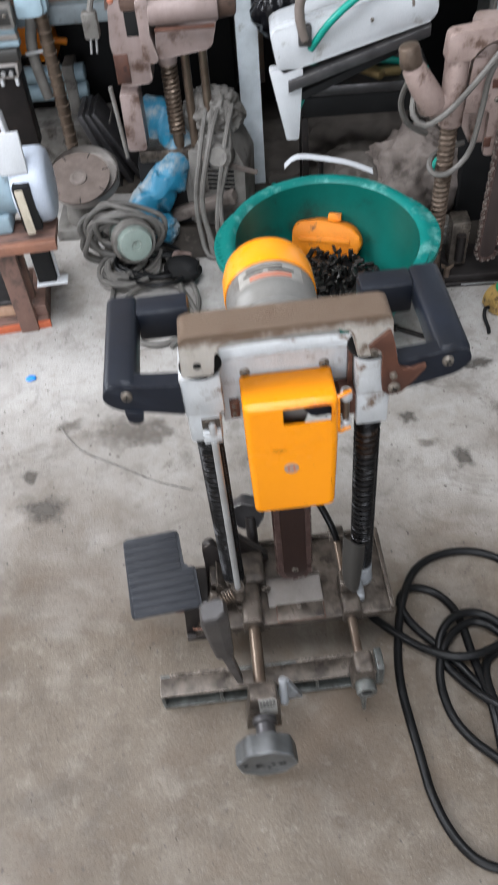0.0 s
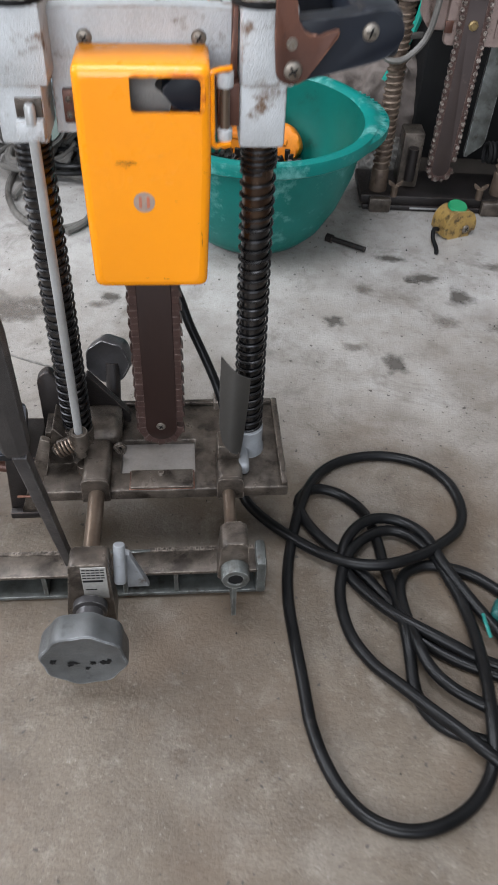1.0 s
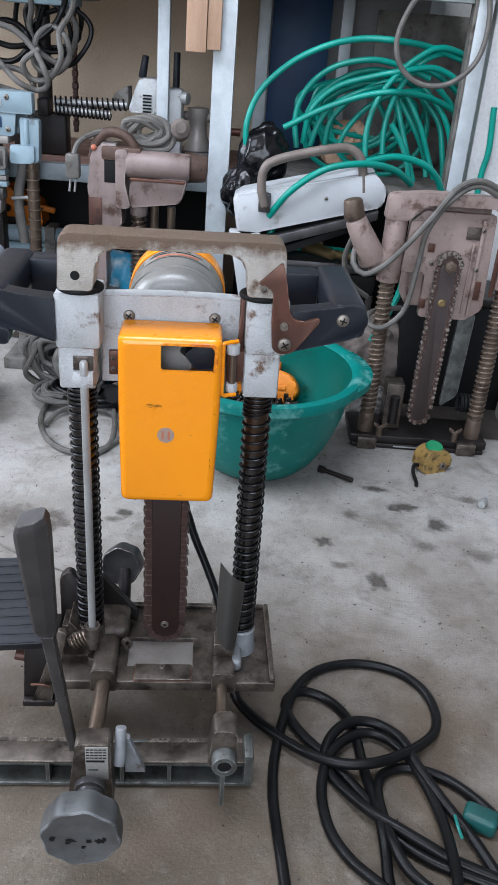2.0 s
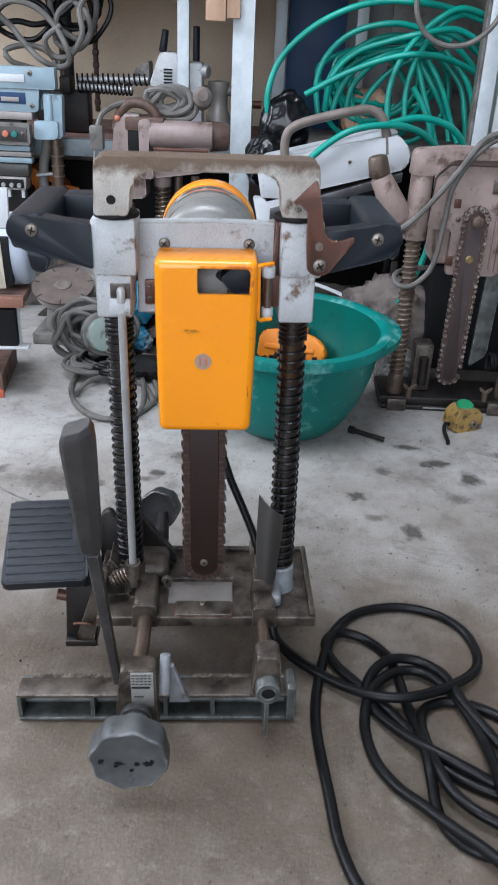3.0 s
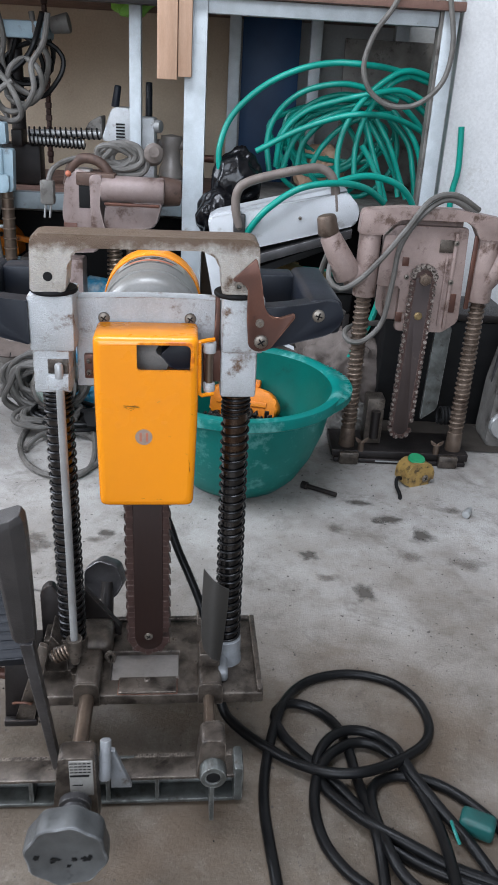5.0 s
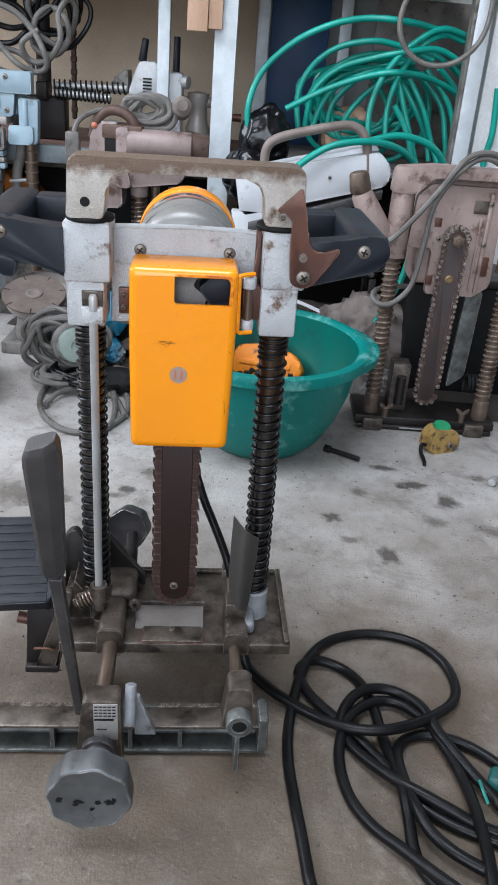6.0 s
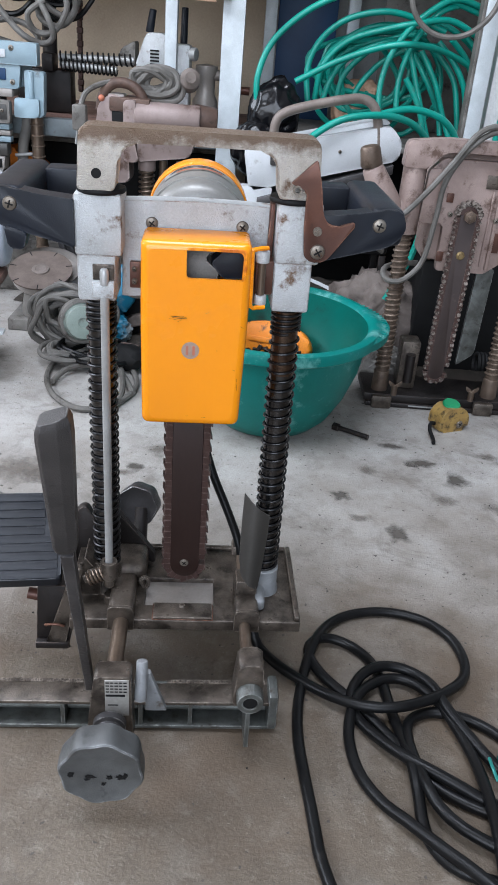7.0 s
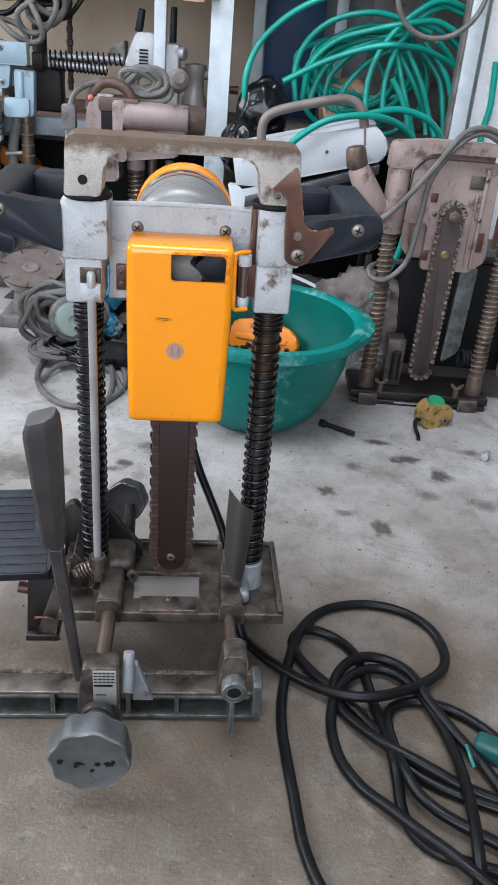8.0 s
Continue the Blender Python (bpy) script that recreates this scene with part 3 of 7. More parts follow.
def tangle(parent, center, radii, count, r, seed, material, name="cable_loop", flat=0.35):
    """Loops of cable thrown on one another, each turned its own way."""
    rng = random.Random(seed)
    for k in range(count):
        turn = Matrix.Rotation(rng.uniform(-flat, flat), 3, "X") @ Matrix.Rotation(rng.uniform(-flat, flat), 3, "Y") @ Matrix.Rotation(rng.uniform(0, 6.28), 3, "Z")
        a1, a2 = rng.uniform(0.55, 1.0), rng.uniform(0.45, 0.9)
        mid = Vector([center[i] + radii[i] * rng.uniform(-0.25, 0.25) for i in range(3)])
        ring = []
        for i in range(11):
            a = 6.28318530718 * i / 11
            w = 1 + 0.22 * noise.noise(Vector((math.cos(a) * 1.4 + k * 4.7, math.sin(a) * 1.4, seed)))
            p = turn @ Vector((a1 * w * math.cos(a), a2 * w * math.sin(a), 0.25 * noise.noise(Vector((a, k * 2.2, seed)))))
            ring.append(mid + Vector((p.x * radii[0], p.z * radii[1], p.y * radii[2])) if radii[2] > radii[1] else mid + Vector((p.x * radii[0], p.y * radii[1], p.z * radii[2])))
        part(name, tube(smooth_path(ring, 0.01, True), r, 8, None, True), material, parent)


# ---- the shed ----
def plain(name, bm, material, label, category, kind="structure"):
    return tagged(part(name, bm, material, None), label, category, "", kind)


floor_bm = bmesh.new()
bmesh.ops.create_grid(floor_bm, x_segments=2, y_segments=2, size=400.0)
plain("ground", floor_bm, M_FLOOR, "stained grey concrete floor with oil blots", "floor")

plain("wall_north", box((-2.7, 2.05, 0), (0.075, 2.2, 2.9)), M_WALL, "dirty beige plastered back wall", "wall")
plain("wall_north_boards", box((0.075, 2.05, 0), (3.0, 2.2, 2.9)), M_WALLGREY, "grey boarded back wall behind the shelf", "wall")
# Side walls, front wall and roof are unseen, added to shape the daylight.
plain("wall_east", box((3.0, -3.1, 0), (3.15, 2.2, 2.9)), M_WALLGREY, "unseen grey boarded side wall", "wall")
plain("wall_west", holed([-3.1, -1.1, 1.7, 2.2], [0, 1.1, 2.4, 2.9], {(1, 1)}, 0, 0.15, 0, None, Matrix.Translation((-2.55, 0, 0)) @ pose(0, 0, 0, 0, 0, 90)), M_WALL, "unseen plastered side wall with an added window opening", "wall")
plain("wall_south", holed([-2.7, -1.6, 2.0, 3.15], [0, 2.65, 2.9], {(1, 0)}, -3.1, -2.98), M_WALL, "unseen front wall with an added open doorway", "wall")
plain("ceiling", holed([-2.7, -1.1, 0.6, 3.15], [-3.1, -0.8, 0.6, 2.2], {(1, 1)}, 2.9, 3.0, 0, None, Matrix(((1, 0, 0, 0), (0, 0, 1, 0), (0, 1, 0, 0), (0, 0, 0, 1)))), M_CEIL, "unseen sheet roof with an added skylight opening", "ceiling")
plain("panel_east", box((0.61, 1.36, 0), (1.5, 1.40, 1.9), 0.002), M_WALLWHITE, "white board panel beside the steel post", "panel")
plain("panel_navy", box((0.085, 1.94, 0), (0.262, 1.96, 1.3), 0.002), M_NAVY, "dark navy upright panel behind the hose", "panel")


def stain(x, y, rx, ry, seed, material, name="floor_stain", spokes=30, rings=7):
    """A flat blot that has soaked into the floor; it thins out to the rim."""
    bm = bmesh.new()
    soak = bm.verts.layers.float.new("soak")
    z = 0.0005 + 0.00006 * seed
    mid = bm.verts.new((x, y, z))
    mid[soak] = 1.0
    last = None
    for r in range(1, rings + 1):
        ring = []
        for i in range(spokes):
            a = 6.28318530718 * i / spokes
            k = 1.35 * (1 + 0.5 * noise.noise(Vector((math.cos(a) * 1.3 + seed * 5.3, math.sin(a) * 1.3, seed)))) * r / rings
            v = bm.verts.new((x + rx * k * math.cos(a), y + ry * k * math.sin(a), z))
            v[soak] = 1.0 - r / rings
            ring.append(v)
        for i in range(spokes):
            j = (i + 1) % spokes
            bm.faces.new((last[i], last[j], ring[j], ring[i]) if last else (mid, ring[i], ring[j]))
        last = ring
    return tagged(part(name, bm, material), "flat dark oil blot soaked into the concrete", "stain", "oil blots on the floor", "stuff")


# ---- the chain mortiser in the middle ----
mort = thing("chain_mortiser", Matrix.Translation((0.006, -0.0018, 0.1123)) @ pose(0, 0, 0, 0.43, -0.78, 3.78),
             "worn chain mortiser with an orange chain cover standing on concrete", "power tool")
CX = 0.094

part("top_handle", prism(rounded([(-0.1105, 0.471, 0.003), (-0.1075, 0.5265, 0.009), (0.1095, 0.5255, 0.009), (0.1125, 0.472, 0.003), (0.0745, 0.472, 0.003), (0.071, 0.5135, 0.016), (-0.0715, 0.5135, 0.016), (-0.0765, 0.471, 0.003)], 0.004, 6), -0.0272, 0.01, 0.0062, None, None, 4), M_HANDLE, mort, "worn cast top handle, bosses pale, bar rubbed brown")
part("bolt_hole", rod((-0.0925, -0.0273, 0.486), (-0.0925, -0.0262, 0.486), 0.0046, None, 16), M_DARK, mort)
for sx in (-1, 1):
    part("gasket", lathe([(0.0, 0.4665), (0.0222, 0.4665), (0.0232, 0.468), (0.0232, 0.4695), (0.0222, 0.4712), (0, 0.4712)], Matrix.Translation((sx * 0.0905, -0.006, 0)), 28), M_DARK, mort, "black rubber ring")

hl = box((-0.115, -0.0245, 0.4095), (-0.0705, 0.03, 0.467), 0.003)
box((-0.1135, -0.0225, 0.3645), (-0.0765, 0.028, 0.412), 0.003, hl)
part("column_housing", hl, M_CAST, mort, "silver-grey cast housing")
hr = box((0.0755, -0.0245, 0.4105), (0.118, 0.03, 0.4685), 0.003)
box((0.0755, -0.0225, 0.3615), (0.1125, 0.028, 0.413), 0.003, hr)
part("column_housing", hr, M_CAST, mort, "silver-grey cast housing")

part("cross_plate", prism([(-0.074, 0.361), (0.05, 0.361), (0.05, 0.407), (0.0765, 0.407), (0.0765, 0.4565), (0.05, 0.4575), (0.0, 0.4585), (-0.04, 0.4575), (-0.072, 0.4565)], 0.0085, 0.03, 0.002), M_CAST, mort, "silver-grey cast cross plate")
part("plate_edge", prism([(0.048, 0.402), (0.0745, 0.402), (0.0745, 0.463), (0.0695, 0.463), (0.0695, 0.408), (0.048, 0.407)], -0.002, 0.0095, 0.0015), M_LEVER, mort, "rust-brown plate edge")
part("gearbox", box((-0.071, 0.0305, 0.35), (0.071, 0.072, 0.436), 0.006), M_MOTOR, mort, "dark grey gear housing")
screw(mort, (-0.0442, 0.0085, 0.4358), 0.0062)
screw(mort, (0.0442, 0.0085, 0.4362), 0.0062)

hinge = part("hinge_plate", box((-0.0655, 0.0015, 0.372), (-0.0545, 0.0085, 0.3985), 0.0012), M_LEVER, mort, "small rust-brown hinge plate")
screw(hinge, (-0.0605, 0.0015, 0.379), 0.0032)
screw(hinge, (-0.0605, 0.0015, 0.3915), 0.0028)

# motor behind, lying along y
motor_m = Matrix.Translation((0.0, 0.0, 0.411)) @ pose(0, 0, 0, -90)
part("motor_body", lathe([(0, 0.066), (0.042, 0.066), (0.05, 0.07), (0.0535, 0.077), (0.0545, 0.088), (0.0545, 0.112), (0.056, 0.118), (0.0565, 0.125), (0.0565, 0.168), (0.054, 0.17), (0, 0.17)], motor_m, 40), M_MOTOR, mort, "grey motor casing")
part("motor_cap", lathe([(0.045, 0.163), (0.058, 0.164), (0.0588, 0.167), (0.0588, 0.198), (0.0555, 0.214), (0.046, 0.222), (0, 0.225)], motor_m, 40), M_ORANGE, mort, "orange rear motor cap")
part("motor_rim", lathe([(0.053, 0.094), (0.0562, 0.095), (0.0562, 0.1), (0.053, 0.101)], motor_m, 40), M_MOTOR, mort, "grey rim round the motor")


def arc_patch(r, y0, y1, a0, a1, n=18):
    bm = bmesh.new()
    rows = []
    for i in range(n + 1):
        a = radians(a0 + (a1 - a0) * i / n)
        rows.append([bm.verts.new((r * math.sin(a), y, 0.411 + r * math.cos(a))) for y in (y0, y1)])
    for a, b in zip(rows, rows[1:]):
        bm.faces.new((a[0], b[0], b[1], a[1]))
    return bm


badge = part("motor_label", arc_patch(0.0571, 0.13, 0.158, -42, 42), M_PLATE, mort, "pale motor label with red bars")
for a0, a1, y0, y1 in ((-26, 26, 0.133, 0.14), (-34, -8, 0.144, 0.147), (-2, 30, 0.144, 0.147), (-30, 16, 0.151, 0.154)):
    part("print", arc_patch(0.0575, y0, y1, a0, a1), M_MARK if y0 < 0.141 else M_DARK, badge)

# orange chain cover with its window
def shell_front(outer, window, y0, r, y_back, top_z):
    """A pressed cover: flat front with a window, rolled rim, side walls."""
    bm = bmesh.new()
    n = len(outer)
    mx, mz = sum(p[0] for p in outer) / n, sum(p[1] for p in outer) / n
    inner = [(x - math.copysign(min(r, abs(x - mx)), x - mx), z - math.copysign(min(r, abs(z - mz)), z - mz)) for x, z in outer]
    rings = []
    for k in range(6):
        a = 1.5708 * k / 5
        rings.append([bm.verts.new((i[0] + (o[0] - i[0]) * math.sin(a), y0 + r * (1 - math.cos(a)), i[1] + (o[1] - i[1]) * math.sin(a))) for i, o in zip(inner, outer)])
    rings.append([bm.verts.new((o[0], y_back, o[1])) for o in outer])
    for p, q in zip(rings, rings[1:]):
        for i in range(n):
            bm.faces.new((p[i], p[(i + 1) % n], q[(i + 1) % n], q[i]))
    win = [bm.verts.new((x, y0, z)) for x, z in window]
    deep = [bm.verts.new((x, y0 + 0.003, z)) for x, z in window]
    k = len(window)
    for i in range(k):
        bm.faces.new((win[i], win[(i + 1) % k], deep[(i + 1) % k], deep[i]))
    edges = [bm.edges.get((rings[0][i], rings[0][(i + 1) % n])) for i in range(n)] + [bm.edges.get((win[i], win[(i + 1) % k])) for i in range(k)]
    bmesh.ops.triangle_fill(bm, use_beauty=True, use_dissolve=False, edges=edges)
    for e in edges:
        e.smooth = False
    return bm


cov = shell_front(rounded([(-0.0505, 0.2435, 0.008), (0.0485, 0.2435, 0.008), (0.0525, 0.36, 0.02), (0.052, 0.4325, 0.006), (-0.0515, 0.4325, 0.006), (-0.052, 0.36, 0.02)], 0.008, 5),
                  rounded([(-0.0085, 0.3985), (0.0475, 0.3985), (0.0475, 0.4275), (-0.0085, 0.4275)], 0.004, 4), -0.0455, 0.0075, 0.006, 0.42)
cover = part("chain_cover", cov, M_ORANGE, mort, "glossy orange chain cover with scuffs", 55)
part("badge", rod((-0.0028, -0.0458, 0.3262), (-0.0028, -0.0452, 0.3262), 0.0088, None, 32), M_GREYMARK, cover, "round grey and red badge")
bars = box((-0.0072, -0.0463, 0.3215), (-0.0048, -0.0458, 0.331))
box((-0.0008, -0.0463, 0.3215), (0.0016, -0.0458, 0.331), 0, bars)
part("print", bars, M_MARK, cover)
for k, (x, z, w, tilt) in enumerate(((-0.016, 0.3605, 0.014, 2), (-0.012, 0.3588, 0.011, -6), (-0.0185, 0.3575, 0.006, 12), (-0.0205, 0.3592, 0.007, -14), (-0.0095, 0.3605, 0.006, 20), (-0.014, 0.3565, 0.005, -30), (0.0125, 0.3655, 0.004, -30), (0.047, 0.352, 0.005, 30), (0.044, 0.297, 0.006, 80), (0.0445, 0.289, 0.008, 84), (0.0235, 0.327, 0.0025, 10), (0.041, 0.307, 0.003, 20), (0.0125, 0.2535, 0.005, 4), (-0.0045, 0.2545, 0.003, 0), (0.046, 0.404, 0.003, 40))):
    scratch = bmesh.new()
    tmp = bmesh.new()
    vs = [tmp.verts.new((w * 0.5 * math.cos(a) * (1 + 0.3 * noise.noise(Vector((a, k, 0)))), 0, w * 0.03 * math.sin(a) + 0.0004 * noise.noise(Vector((a * 2, k, 1))))) for a in [6.28318530718 * i / 14 for i in range(14)]]
    tmp.faces.new(vs)
    join(scratch, tmp, Matrix.Translation((x, -0.0458, z)) @ Matrix.Rotation(radians(tilt), 4, "Y"))
    part("scuff", scratch, M_DARK if k != 6 else M_PLATE, cover, "dark scuff in the paint" if k != 6 else "bare scratch in the paint")
# behind the window
part("chain_chamber", prism(rounded([(-0.045, 0.37), (0.016, 0.37), (0.026, 0.4), (0.012, 0.412), (0.024, 0.43), (-0.045, 0.43)], 0.002), -0.024, 0.0, 0.002, None, pose(0, 0, 0, 0, 0, -8)), M_DUSTY, mort, "grey chamber behind the cover")
part("rubber_bumper", prism(rounded([(0.014, 0.411), (0.028, 0.425), (0.05, 0.428), (0.051, 0.398), (0.026, 0.396)], 0.003), -0.034, -0.008, 0.003), M_BLACK, mort, "black rubber bumper")

latch = part("cover_latch", tube(smooth_path([(0.05, -0.036, 0.425), (0.0535, -0.036, 0.426), (0.060, -0.034, 0.427), (0.068, -0.03, 0.427)], 0.002), 0.0022, 8), M_ORANGE, mort, "orange latch strap")
part("strap", tube(smooth_path([(0.053, -0.036, 0.426), (0.0535, -0.037, 0.39), (0.054, -0.036, 0.371), (0.06, -0.033, 0.369), (0.068, -0.03, 0.369)], 0.003), 0.0022, 8), M_ORANGE, latch)
part("hinge_pin", rod((0.0635, -0.026, 0.372), (0.0635, -0.026, 0.424), 0.004, None, 14), M_BRONZE, latch)
part("hinge_knuckle", rod((0.0635, -0.026, 0.412), (0.0635, -0.026, 0.4235), 0.0068, None, 16, None, 0.001), M_CAST, latch)
part("hinge_knuckle", rod((0.0635, -0.026, 0.3705), (0.0635, -0.026, 0.38), 0.0062, None, 16, None, 0.001), M_CAST, latch)
part("latch_block", box((0.058, -0.02, 0.378), (0.0755, 0.004, 0.4115), 0.0015), M_LEVER, latch, "rust-brown latch block")

# sliding-rod clamp on the housing
clip = part("rod_clip", box((-0.0985, -0.0325, 0.3705), (-0.0775, -0.02, 0.3865), 0.0012), M_CAST, mort)
part("clip_recess", box((-0.0985, -0.0255, 0.3867), (-0.078, -0.0225, 0.402), 0.0008), M_BASE, clip)
part("clip_pin", lathe([(0.0044, 0.384), (0.0044, 0.397), (0.003, 0.3995), (0, 0.4)], Matrix.Translation((-0.0868, -0.0305, 0)), 14), M_ROD, clip)
part("guide_rod", rod((-0.0868, -0.0305, 0.372), (-0.0885, -0.0305, 0.055), 0.0044, None, 16), M_ROD, mort, "bright steel guide rod")

# columns and springs
for sx in (-1, 1):
    part("column", rod((sx * CX, 0, 0.01), (sx * CX, 0, 0.372), 0.0132, None, 28), M_COLUMN, mort, "oily steel column")
    sp = spring(sx * CX, 0, 0.03, 0.335, 0.0149, 0.0013, 0.0098 if sx < 0 else 0.0106)
    spring(sx * CX, 0, 0.335, 0.362, 0.0149, 0.0013, 0.0052, sp)
    part("spring", sp, M_SPRING, mort, "dark coil spring")

part("rusted_sleeve", rod((CX, 0, 0.288), (CX, 0, 0.3715), 0.01345, None, 24), M_RUST, mort, "rust-stained column top")

# handles at the sides
FRONT_ARM = [(0.114, 0.462, 0.002), (0.114, 0.4175, 0.002), (0.136, 0.4235, 0.004), (0.185, 0.436, 0.01), (0.199, 0.452, 0.008), (0.192, 0.471, 0.008), (0.176, 0.4705, 0.004), (0.145, 0.465, 0.004)]
for sx in (-1, 1):
    dz = 0.0 if sx < 0 else -0.003
    outline = [(sx * p[0], p[1] + dz, p[2]) for p in FRONT_ARM]
    hand = part("side_handle", prism(rounded(outline, 0.003), -0.0278, -0.0065, 0.002), M_BLACK, mort, "black plastic side handle")
    grip = box((-0.0175, -0.0268, -0.017), (0.0185, 0.128, 0.019), 0.008, None, Matrix.Translation((sx * 0.178, 0, 0.452 + dz)), 3)
    part("grip", grip, M_BLACK, hand)
    part("rear_arm", box((min(sx * 0.1, sx * 0.162), 0.092, 0.425 + dz), (max(sx * 0.1, sx * 0.162), 0.126, 0.468 + dz), 0.005), M_BLACK, hand)
    screw(hand, (sx * 0.1715, -0.0278, 0.4555 + dz), 0.0066, turn=0.3)
part("switch_tab", prism(rounded([(-0.178, 0.436), (-0.157, 0.43), (-0.161, 0.413), (-0.175, 0.415)], 0.004), -0.03, -0.012, 0.002), M_BLACK, mort)

# rusty catch lever
lev = part("catch_lever", prism(rounded([(0.084, 0.4875, 0.002), (0.107, 0.5095, 0.003), (0.1125, 0.488, 0.006), (0.117, 0.459, 0.008), (0.1265, 0.4485, 0.008), (0.147, 0.4555, 0.002), (0.1475, 0.451, 0.001), (0.124, 0.4185, 0.008), (0.113, 0.4145, 0.009), (0.102, 0.4195, 0.008), (0.0995, 0.45, 0.004), (0.0995, 0.481, 0.003), (0.0935, 0.484, 0.002)], 0.003), -0.0325, -0.0285, 0.0012), M_LEVER, mort, "rust-brown catch lever")
screw(lev, (0.1145, -0.0325, 0.4262), 0.0072, turn=1.0)
part("pivot_nut", lathe([(0, 0.004), (0.002, 0.004), (0.0024, 0.003), (0.004, 0.003), (0.0044, 0.0)], Matrix.Translation((0.1125, -0.0325, 0.4455)) @ pose(0, 0, 0, 90), 12), M_SCREW, lev)
part("stop_tube", lathe([(0.0022, 0.003), (0.0024, 0.008), (0.0042, 0.008), (0.0042, 0.0)], Matrix.Translation((0.0905, -0.0275, 0.482)) @ pose(0, 0, 0, 90), 14), M_SCREW, lev)
part("lever_spacer", rod((0.1145, -0.0285, 0.4262), (0.1145, -0.024, 0.4262), 0.0075, None, 16), M_BASE, lev)

# guide bar and chain
bar_x = -0.0025
bar_top, bar_tip = (bar_x, 0.30), (bar_x - 0.0005, 0.031)
outline = [(bar_x - 0.017, 0.30), (bar_x - 0.017, 0.031)] + [(bar_x - 0.017 * math.cos(a), 0.031 - 0.017 * math.sin(a)) for a in [3.1416 * i / 12 for i in range(1, 12)]] + [(bar_x + 0.017, 0.031), (bar_x + 0.017, 0.30)]
bar = part("guide_bar", prism(outline, 0.001, 0.012, 0.0008), M_BAR, mort, "dark brown chain guide bar")
saw_chain(bar, bar_top, bar_tip, 0.0235, 0.008, 0.0078, True, M_CHAIN, "rusty toothed mortising chain")
screw(bar, (bar_x - 0.0005, 0.001, 0.0345), 0.0052, depth=0.0016)

# base plate with its opening
TOZ = Matrix(((1, 0, 0, 0), (0, 0, 1, 0), (0, 1, 0, 0), (0, 0, 0, 1)))
part("base_plate", holed([-0.132, -0.048, 0.034, 0.135], [-0.0635, -0.036, 0.0155, 0.081], {(1, 1)}, -0.0145, 0.0, 0.0018, None, TOZ), M_BASE, mort, "greasy cast base plate with a slot")
rim = box((0.1275, -0.0625, 0.0005), (0.1345, 0.0805, 0.006), 0.0018)
box((-0.1, 0.0735, 0.0005), (0.1274, 0.0805, 0.0055), 0.0018, rim)
part("base_rim", rim, M_BASE, mort)
part("insert_gap", box((-0.0378, -0.0634, 0.0003), (0.0328, -0.0355, 0.0012), 0.0002), M_LEVER, mort, "rust line round the insert")
ins = part("slot_insert", box((-0.0365, -0.063, 0.0006), (0.0315, -0.0362, 0.0038), 0.0008), M_BASE, mort, "screwed insert plate")
part("rivet", lathe([(0, 0.0062), (0.003, 0.0058), (0.0042, 0.0038), (0.0044, 0.0036)], Matrix.Translation((-0.0035, -0.042, 0)), 14), M_BASE, ins)
part("slot_sheet", box((-0.0478, -0.0358, -0.008), (0.0338, 0.0153, -0.0065), 0.0004), M_SHEET, mort, "pale metal sheet in the slot")
# guide bosses for the rods
for x0, x1, y1, h in ((-0.0875, -0.0585, 0.006, 0.021), (0.0575, 0.0855, -0.006, 0.018)):
    boss = prism(rounded([(x0, -0.012), (x1, -0.012), (x1, h, 0.008), (x0, h, 0.008)], 0.001), -0.067, y1, 0.0015)
    part("rod_boss", boss, M_BASE, mort, "worn cast rod boss")
    part("boss_lip", prism(rounded([(x0 - 0.0006, -0.011), (x1 + 0.0006, -0.011), (x1 + 0.0006, h + 0.0006, 0.008), (x0 - 0.0006, h + 0.0006, 0.008)], 0.001), -0.0685, -0.064, 0.001), M_BASE, mort)
# column feet
part("column_foot", lathe([(0.0, 0.0), (0.0185, 0.0), (0.0182, 0.006), (0.0168, 0.01), (0.0168, 0.034), (0.0145, 0.036), (0, 0.036)], Matrix.Translation((CX, 0, 0)), 24), M_PALE, mort, "pale cast column foot")
part("column_foot", lathe([(0.0, 0.0), (0.0205, 0.0), (0.0195, 0.008), (0.0175, 0.014), (0.0165, 0.038), (0, 0.04)], Matrix.Translation((-CX, 0, 0)), 24), M_BASE, mort, "greasy cast column foot")
part("foot_lug", box((0.0765, -0.046, 0.0), (0.0935, -0.008, 0.017), 0.005, None, None, 3), M_PALE, mort, "pale cast lug of the column foot")
part("rod_collar", lathe([(0.0046, 0.05), (0.0055, 0.058), (0.0092, 0.058), (0.0098, 0.0565), (0.0098, 0.036), (0.0088, 0.035), (0.0062, 0.034), (0.0062, 0.024), (0, 0.024)], Matrix.Translation((-0.0888, -0.0305, 0)), 22), M_BASE, mort, "steel rod collar")
for p, q, r in (((-0.112, -0.028, 0.034), (-0.096, -0.026, 0.04), 0.0075), ((-0.118, -0.03, 0.03), (-0.111, -0.028, 0.033), 0.0055), ((-0.0885, -0.033, 0.0), (-0.0885, -0.033, 0.012), 0.007)):
    part("adjust_bolt", rod(p, q, r, None, 6 if r < 0.007 else 14, None, 0.0008), M_BASE, mort)
part("lock_spring", spring(0, 0, 0.0, 0.02, 0.0075, 0.0015, 0.0042), M_BRONZE, mort, "small coiled lock spring").matrix_basis = Matrix.Translation((-0.114, -0.034, 0.033)) @ pose(0, 0, 0, 0, 68, 8)
part("side_casting", box((-0.09, -0.004, 0.0), (-0.048, 0.05, 0.03), 0.009, None, None, 3), M_BASE, mort, "greasy side casting")
